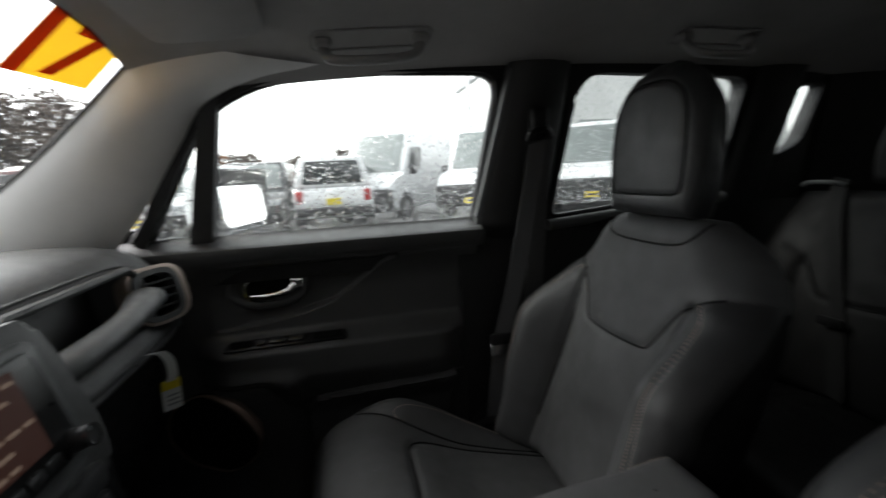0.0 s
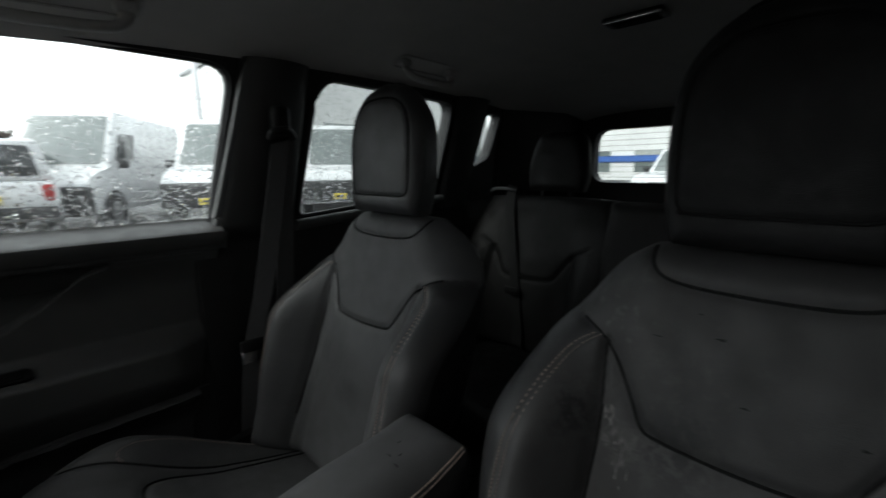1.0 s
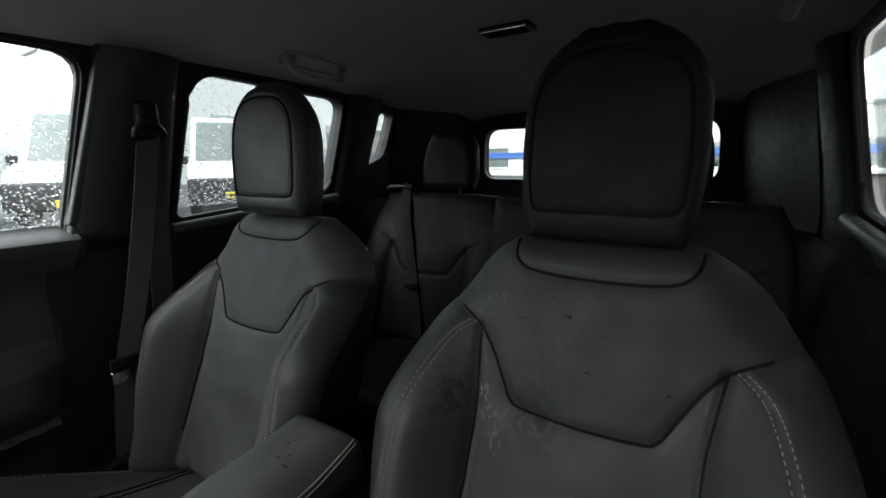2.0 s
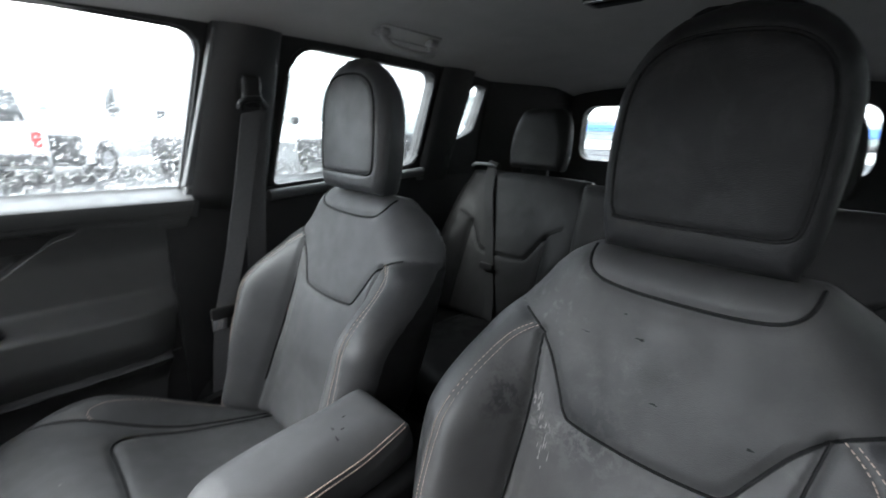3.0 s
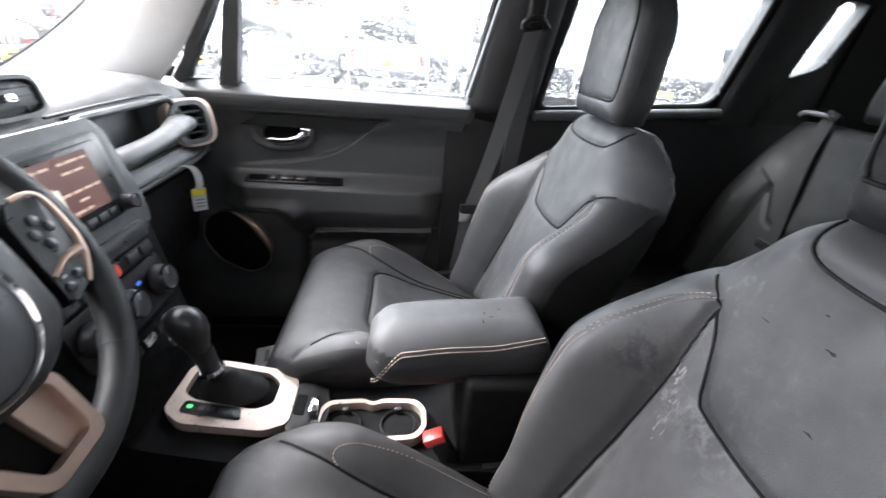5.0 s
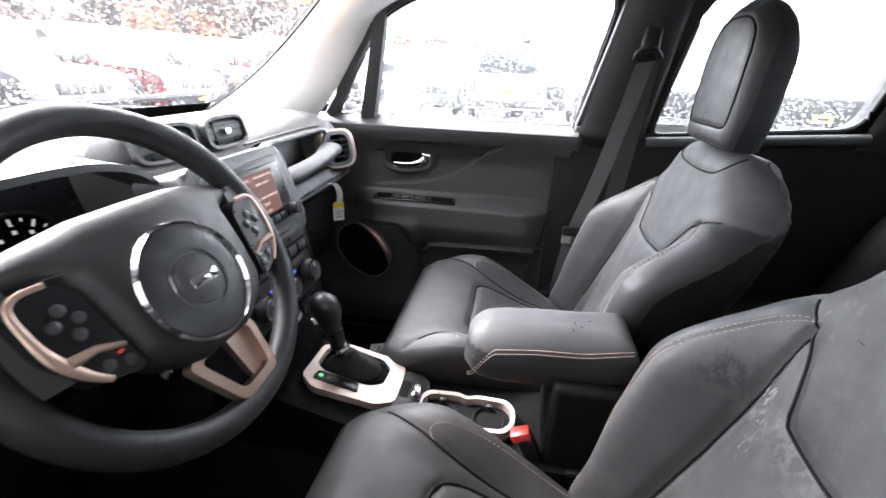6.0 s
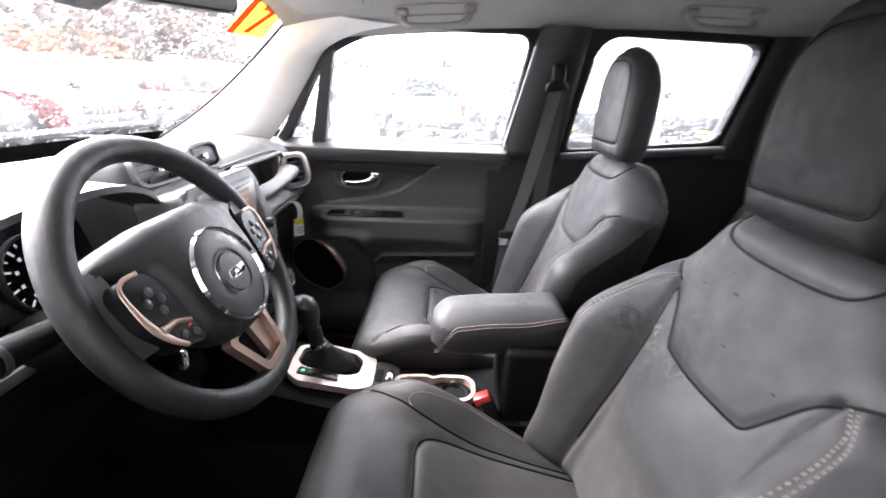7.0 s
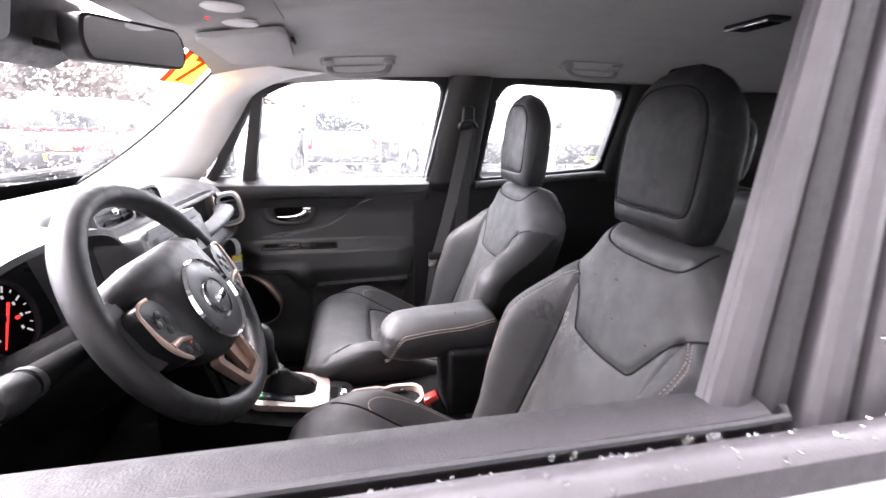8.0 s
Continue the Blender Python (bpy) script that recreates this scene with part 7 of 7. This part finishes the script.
for kind, at, turn, paint, label in (
        ("suv", (-6.0, 11.8, 0), 92, REDP, "red SUV parked tail-out in the row, wet"),
        ("suv", (-4.05, 11.6, 0), -90, WHITE, "white SUV parked beside a dark one, wet"),
        ("suv", (-2.1, 11.5, 0), -91, BLACKP, "black SUV parked nose-out in the row, wet"),
        ("suv", (-0.2, 11.7, 0), 90, WHITE, "white SUV parked tail-out beside a van, wet"),
        ("van", (1.7, 12.6, 0), -122, WHITE, "white panel van parked nose-out beside another van"),
        ("van", (4.6, 12.4, 0), -122, WHITE, "white panel van between two other vans, wet"),
        ("van", (7.6, 11.6, 0), -123, WHITE, "white panel van at the end of three vans"),
        ("suv", (10.2, 11.4, 0), -90, GREYP, "grey SUV parked next to a white van"),
        ("sedan", (12.4, 11.4, 0), -90, WHITE, "white sedan parked next to a grey SUV"),
        ("suv", (-8.6, 14.0, 0), 1, GREYP, "grey SUV facing the wet lane, parked in a row"),
        ("suv", (-8.4, 11.8, 0), -1, REDP, "red SUV between a grey and a black one"),
        ("suv", (-8.5, 9.6, 0), 0, BLACKP, "black SUV between two red cars, wet"),
        ("suv", (-8.4, 7.4, 0), 1, REDP, "red SUV beside a black one, facing the lane"),
        ("suv", (-8.6, 5.2, 0), 1, BLACKP, "black SUV facing the wet lane, parked in a row"),
        ("suv", (-8.5, 3.0, 0), -1, GREYP, "grey SUV beside a black one, facing the lane"),
        ("suv", (-8.5, 0.8, 0), 0, REDP, "red SUV beside a black sedan, facing the lane"),
        ("sedan", (-8.3, -1.5, 0), 0, BLACKP, "black sedan facing the wet lane, parked in a row"),
        ("suv", (-8.5, -3.8, 0), 0, BLUEP, "blue SUV at the end of a row, wet"),
        ("suv", (14.0, 3.2, 0), 180, WHITE, "white SUV parked behind, facing the lane"),
        ("sedan", (14.0, 0.9, 0), 180, BLUEP, "blue sedan parked behind, facing the lane"),
        ("suv", (14.2, -1.5, 0), 180, GREYP, "grey SUV parked behind, facing the lane")):
    vehicle(kind, at, turn, paint, label, at[0] < -8 and turn == 1)

# ---- buildings, lamp post, trees ----
WALL_PALE = mat("pale_cladding", (0.74, 0.74, 0.73), 0.7, var=0.08, scale=0.4, bump=0.3, bscale=4)
WALL_GREY = mat("grey_cladding", (0.3, 0.31, 0.32), 0.7, var=0.1, scale=0.4, bump=0.3, bscale=4)
WALL_BROWN = mat("brown_grey_plaster", (0.15, 0.135, 0.125), 0.8, var=0.15, scale=0.6, bump=0.3, bscale=6)
BLUE_SIGN = mat("blue_band", (0.04, 0.12, 0.4), 0.5, var=0.06, scale=1)


def hall(name, label, c, s, wall_m, bays, front, band=None, level=0.75):
    """A plain hall of size s about c (on the ground) with openings on the side named by front."""
    e = thing(name, label, "building", c)
    part("wall", rbox((c[0], c[1], s[2] / 2), s, 0.05, 1), wall_m, e)
    part("roof_edge", rbox((c[0], c[1], s[2] + 0.1), (s[0] + 0.4, s[1] + 0.4, 0.3), 0.05, 1), WALL_GREY, e)
    ax, sg = front
    for k in range(bays):
        u = (k + 0.5) / bays - 0.5
        if ax == 0:
            p, q = (c[0] + sg * s[0] / 2, c[1] + u * s[1], s[2] * 0.35), (0.12, s[1] / bays * 0.55, s[2] * 0.4)
        else:
            p, q = (c[0] + u * s[0], c[1] + sg * s[1] / 2, s[2] * 0.35), (s[0] / bays * 0.55, 0.12, s[2] * 0.4)
        win = part("window", rbox(p, q, 0.03, 1), CAR_GLASS, e)
        part("window_frame", rbox((p[0], p[1], p[2] - q[2] / 2), (q[0] + 0.12, q[1] + 0.12, 0.12), 0.02, 1), WALL_PALE, win)
    if band:
        if ax == 0:
            part("sign_band", rbox((c[0] + sg * (s[0] / 2 + 0.06), c[1], s[2] * level), (0.15, s[1] * 0.9, s[2] * 0.12), 0.03, 1), band, e)
        else:
            part("sign_band", rbox((c[0], c[1] + sg * (s[1] / 2 + 0.06), s[2] * level), (s[0] * 0.9, 0.15, s[2] * 0.12), 0.03, 1), band, e)
    return e


hall("warehouse", "long pale warehouse behind the parked vans", (24, 34, 0), (26, 10, 8.5), WALL_PALE, 5, (1, -1))
hall("showroom", "low pale showroom with a blue band", (46, 6, 0), (10, 40, 5), WALL_PALE, 8, (0, -1), BLUE_SIGN, 0.4)
hall("workshop", "plain brown-grey workshop beside the driver door", (5, -8.4, 0), (34, 10, 6.5), WALL_BROWN, 6, (1, 1))
lamp_post = thing("lamp_post", "tall grey steel lamp post behind the vans", "lamp post", (5.6, 18, 0))
part("pole", tube([(5.6, 18, 0), (5.6, 18, 4), (5.6, 18, 9)], [0.12, 0.1, 0.07], 10), RIM, lamp_post)
part("arm", tube([(5.6, 18, 9), (5.6, 17.2, 9.25), (5.6, 16.4, 9.3)], 0.05, 8), RIM, lamp_post)
part("lamp_head", rbox((5.6, 16.2, 9.28), (0.3, 0.7, 0.14), 0.04, 2), CAR_TRIM, lamp_post)

BARK = mat("bare_bark", (0.05, 0.038, 0.031), 0.9, var=0.3, scale=6, bump=0.8, bscale=12)
TWIGS = mat("grey_brown_twigs", (0.075, 0.056, 0.044), 0.9, var=0.4, scale=3)
RUST = mat("rust_brown_leaves", (0.13, 0.055, 0.022), 0.9, var=0.4, scale=3)


def tree(at, h, seed, leaves, label):
    """A low tree: a tapered trunk, limbs from near the ground up and a crown of small leaves."""
    rnd = random.Random(seed)
    e = thing("tree", label, "tree", at, "trees behind the car park")
    x, y, _ = at
    part("trunk", tube([(x, y, 0), (x + rnd.uniform(-0.1, 0.1), y, h * 0.35), (x + rnd.uniform(-0.2, 0.2), y, h * 0.8)], [0.14, 0.1, 0.03], 8), BARK, e)
    v, f = [], []
    lv, lf = [], []
    for k in range(18):
        t = rnd.uniform(0.12, 0.72)
        a = rnd.uniform(0, 6.28)
        q = rnd.uniform(0.22, 0.36) * h * (1.15 - t * 0.6)
        p0 = Vector((x, y, h * t))
        p1 = p0 + Vector((math.cos(a) * q * 0.7, math.sin(a) * q * 0.7, q * 0.45))
        p2 = p1 + Vector((math.cos(a + 0.4) * q * 0.4, math.sin(a + 0.4) * q * 0.4, q * 0.55))
        v, f = join((v, f), tube([p0, p1, p2], [0.045, 0.025, 0.01], 5))
        for _k in range(190):
            c = p0.lerp(p1, rnd.random()).lerp(p1.lerp(p2, rnd.random()), rnd.random() ** 0.5) + Vector((rnd.gauss(0, 0.3), rnd.gauss(0, 0.3), rnd.gauss(0, 0.26))) * h / 6
            d1 = Vector((rnd.gauss(0, 1), rnd.gauss(0, 1), rnd.gauss(0, 1))).normalized() * 0.13
            d2 = d1.orthogonal().normalized() * 0.09
            b = len(lv)
            lv += [c - d1, c + d2, c + d1, c - d2]
            lf.append((b, b + 1, b + 2, b + 3))
    part("limbs", (v, f), BARK, e)
    part("crown", (lv, lf), leaves, e)


rnd = random.Random(9)
for k in range(40):
    w = radians(-38 + k * 3.4 + rnd.uniform(-1, 1))
    far = rnd.uniform(21, 25) + (8 if k > 30 else 0)
    rusty = k % 2 == 1
    tree((-far * math.cos(w), far * math.sin(w), 0), rnd.uniform(2.6, 3.4) if rusty else rnd.uniform(2.8, 3.6) if k > 30 else rnd.uniform(4.6, 6.4), k, RUST if rusty else TWIGS,
         "low tree with rust-brown autumn leaves behind the cars" if rusty else "grey-brown half-bare tree behind the parked cars")

# ---- ground ----
ground = part("ground", sheet(60, 60, lambda u, v: (1500 * (2 * u - 1) ** 3, 1500 * (2 * v - 1) ** 3, 0), (0, 0, -0.2)), ASPHALT)
tagged(ground, "wet dark asphalt car park with slush", "ground", kind="structure")

# ---- the car's ends and wheels ----
nose = part("front_end", sheet(30, 16, lambda u, v: Vector((-2.0 - 0.06 * math.cos(math.pi * (u - 0.5)) ** 0.5 * (1 - 0.5 * v * v), (2 * u - 1) * 0.745, 0.3 + 0.5 * v)), (0.02, 0, 0)), PAINT)
tagged(nose, "white front end of the parked car, wet", "car body", kind="structure")
hatch = part("rear_end", sheet(30, 20, lambda u, v: Vector((1.9 + 0.05 * math.cos(math.pi * (u - 0.5)) - 0.2 * max(v - 0.8, 0), (2 * u - 1) * (0.745 - 0.02 * v), 0.3 + 0.74 * v)), (-0.02, 0, 0)), PAINT)
tagged(hatch, "white lower tailgate and bumper of the parked car", "car body", kind="structure")
ledge = part("rear_ledge", sheet(20, 6, lambda u, v: Vector((1.95 - 0.08 * v, (2 * u - 1) * 0.72, 1.038 + 0.02 * v)), (0, 0, -0.02)), PAINT)
tagged(ledge, "white ledge under the tailgate window", "car body", kind="structure")
for x in (-1.27, 1.3):
    for s in (-1, 1):
        w = thing("car_wheel", "black tyre on a silver rim, wet", "wheel", (x, s * 0.8, 0.0), "wheels of the car")
        part("tyre", lathe([(0.22, -0.1), (0.33, -0.1), (0.35, -0.07), (0.35, 0.07), (0.33, 0.1), (0.22, 0.1)], (x, s * 0.81, 0.35), (0, 1, 0), 32, close=True), TYRE, w)
        part("rim", lathe([(0.22, 0.09), (0.21, 0.05), (0.07, 0.07), (0.001, 0.075)], (x, s * 0.81, 0.35), (0, s, 0), 24), RIM, w)
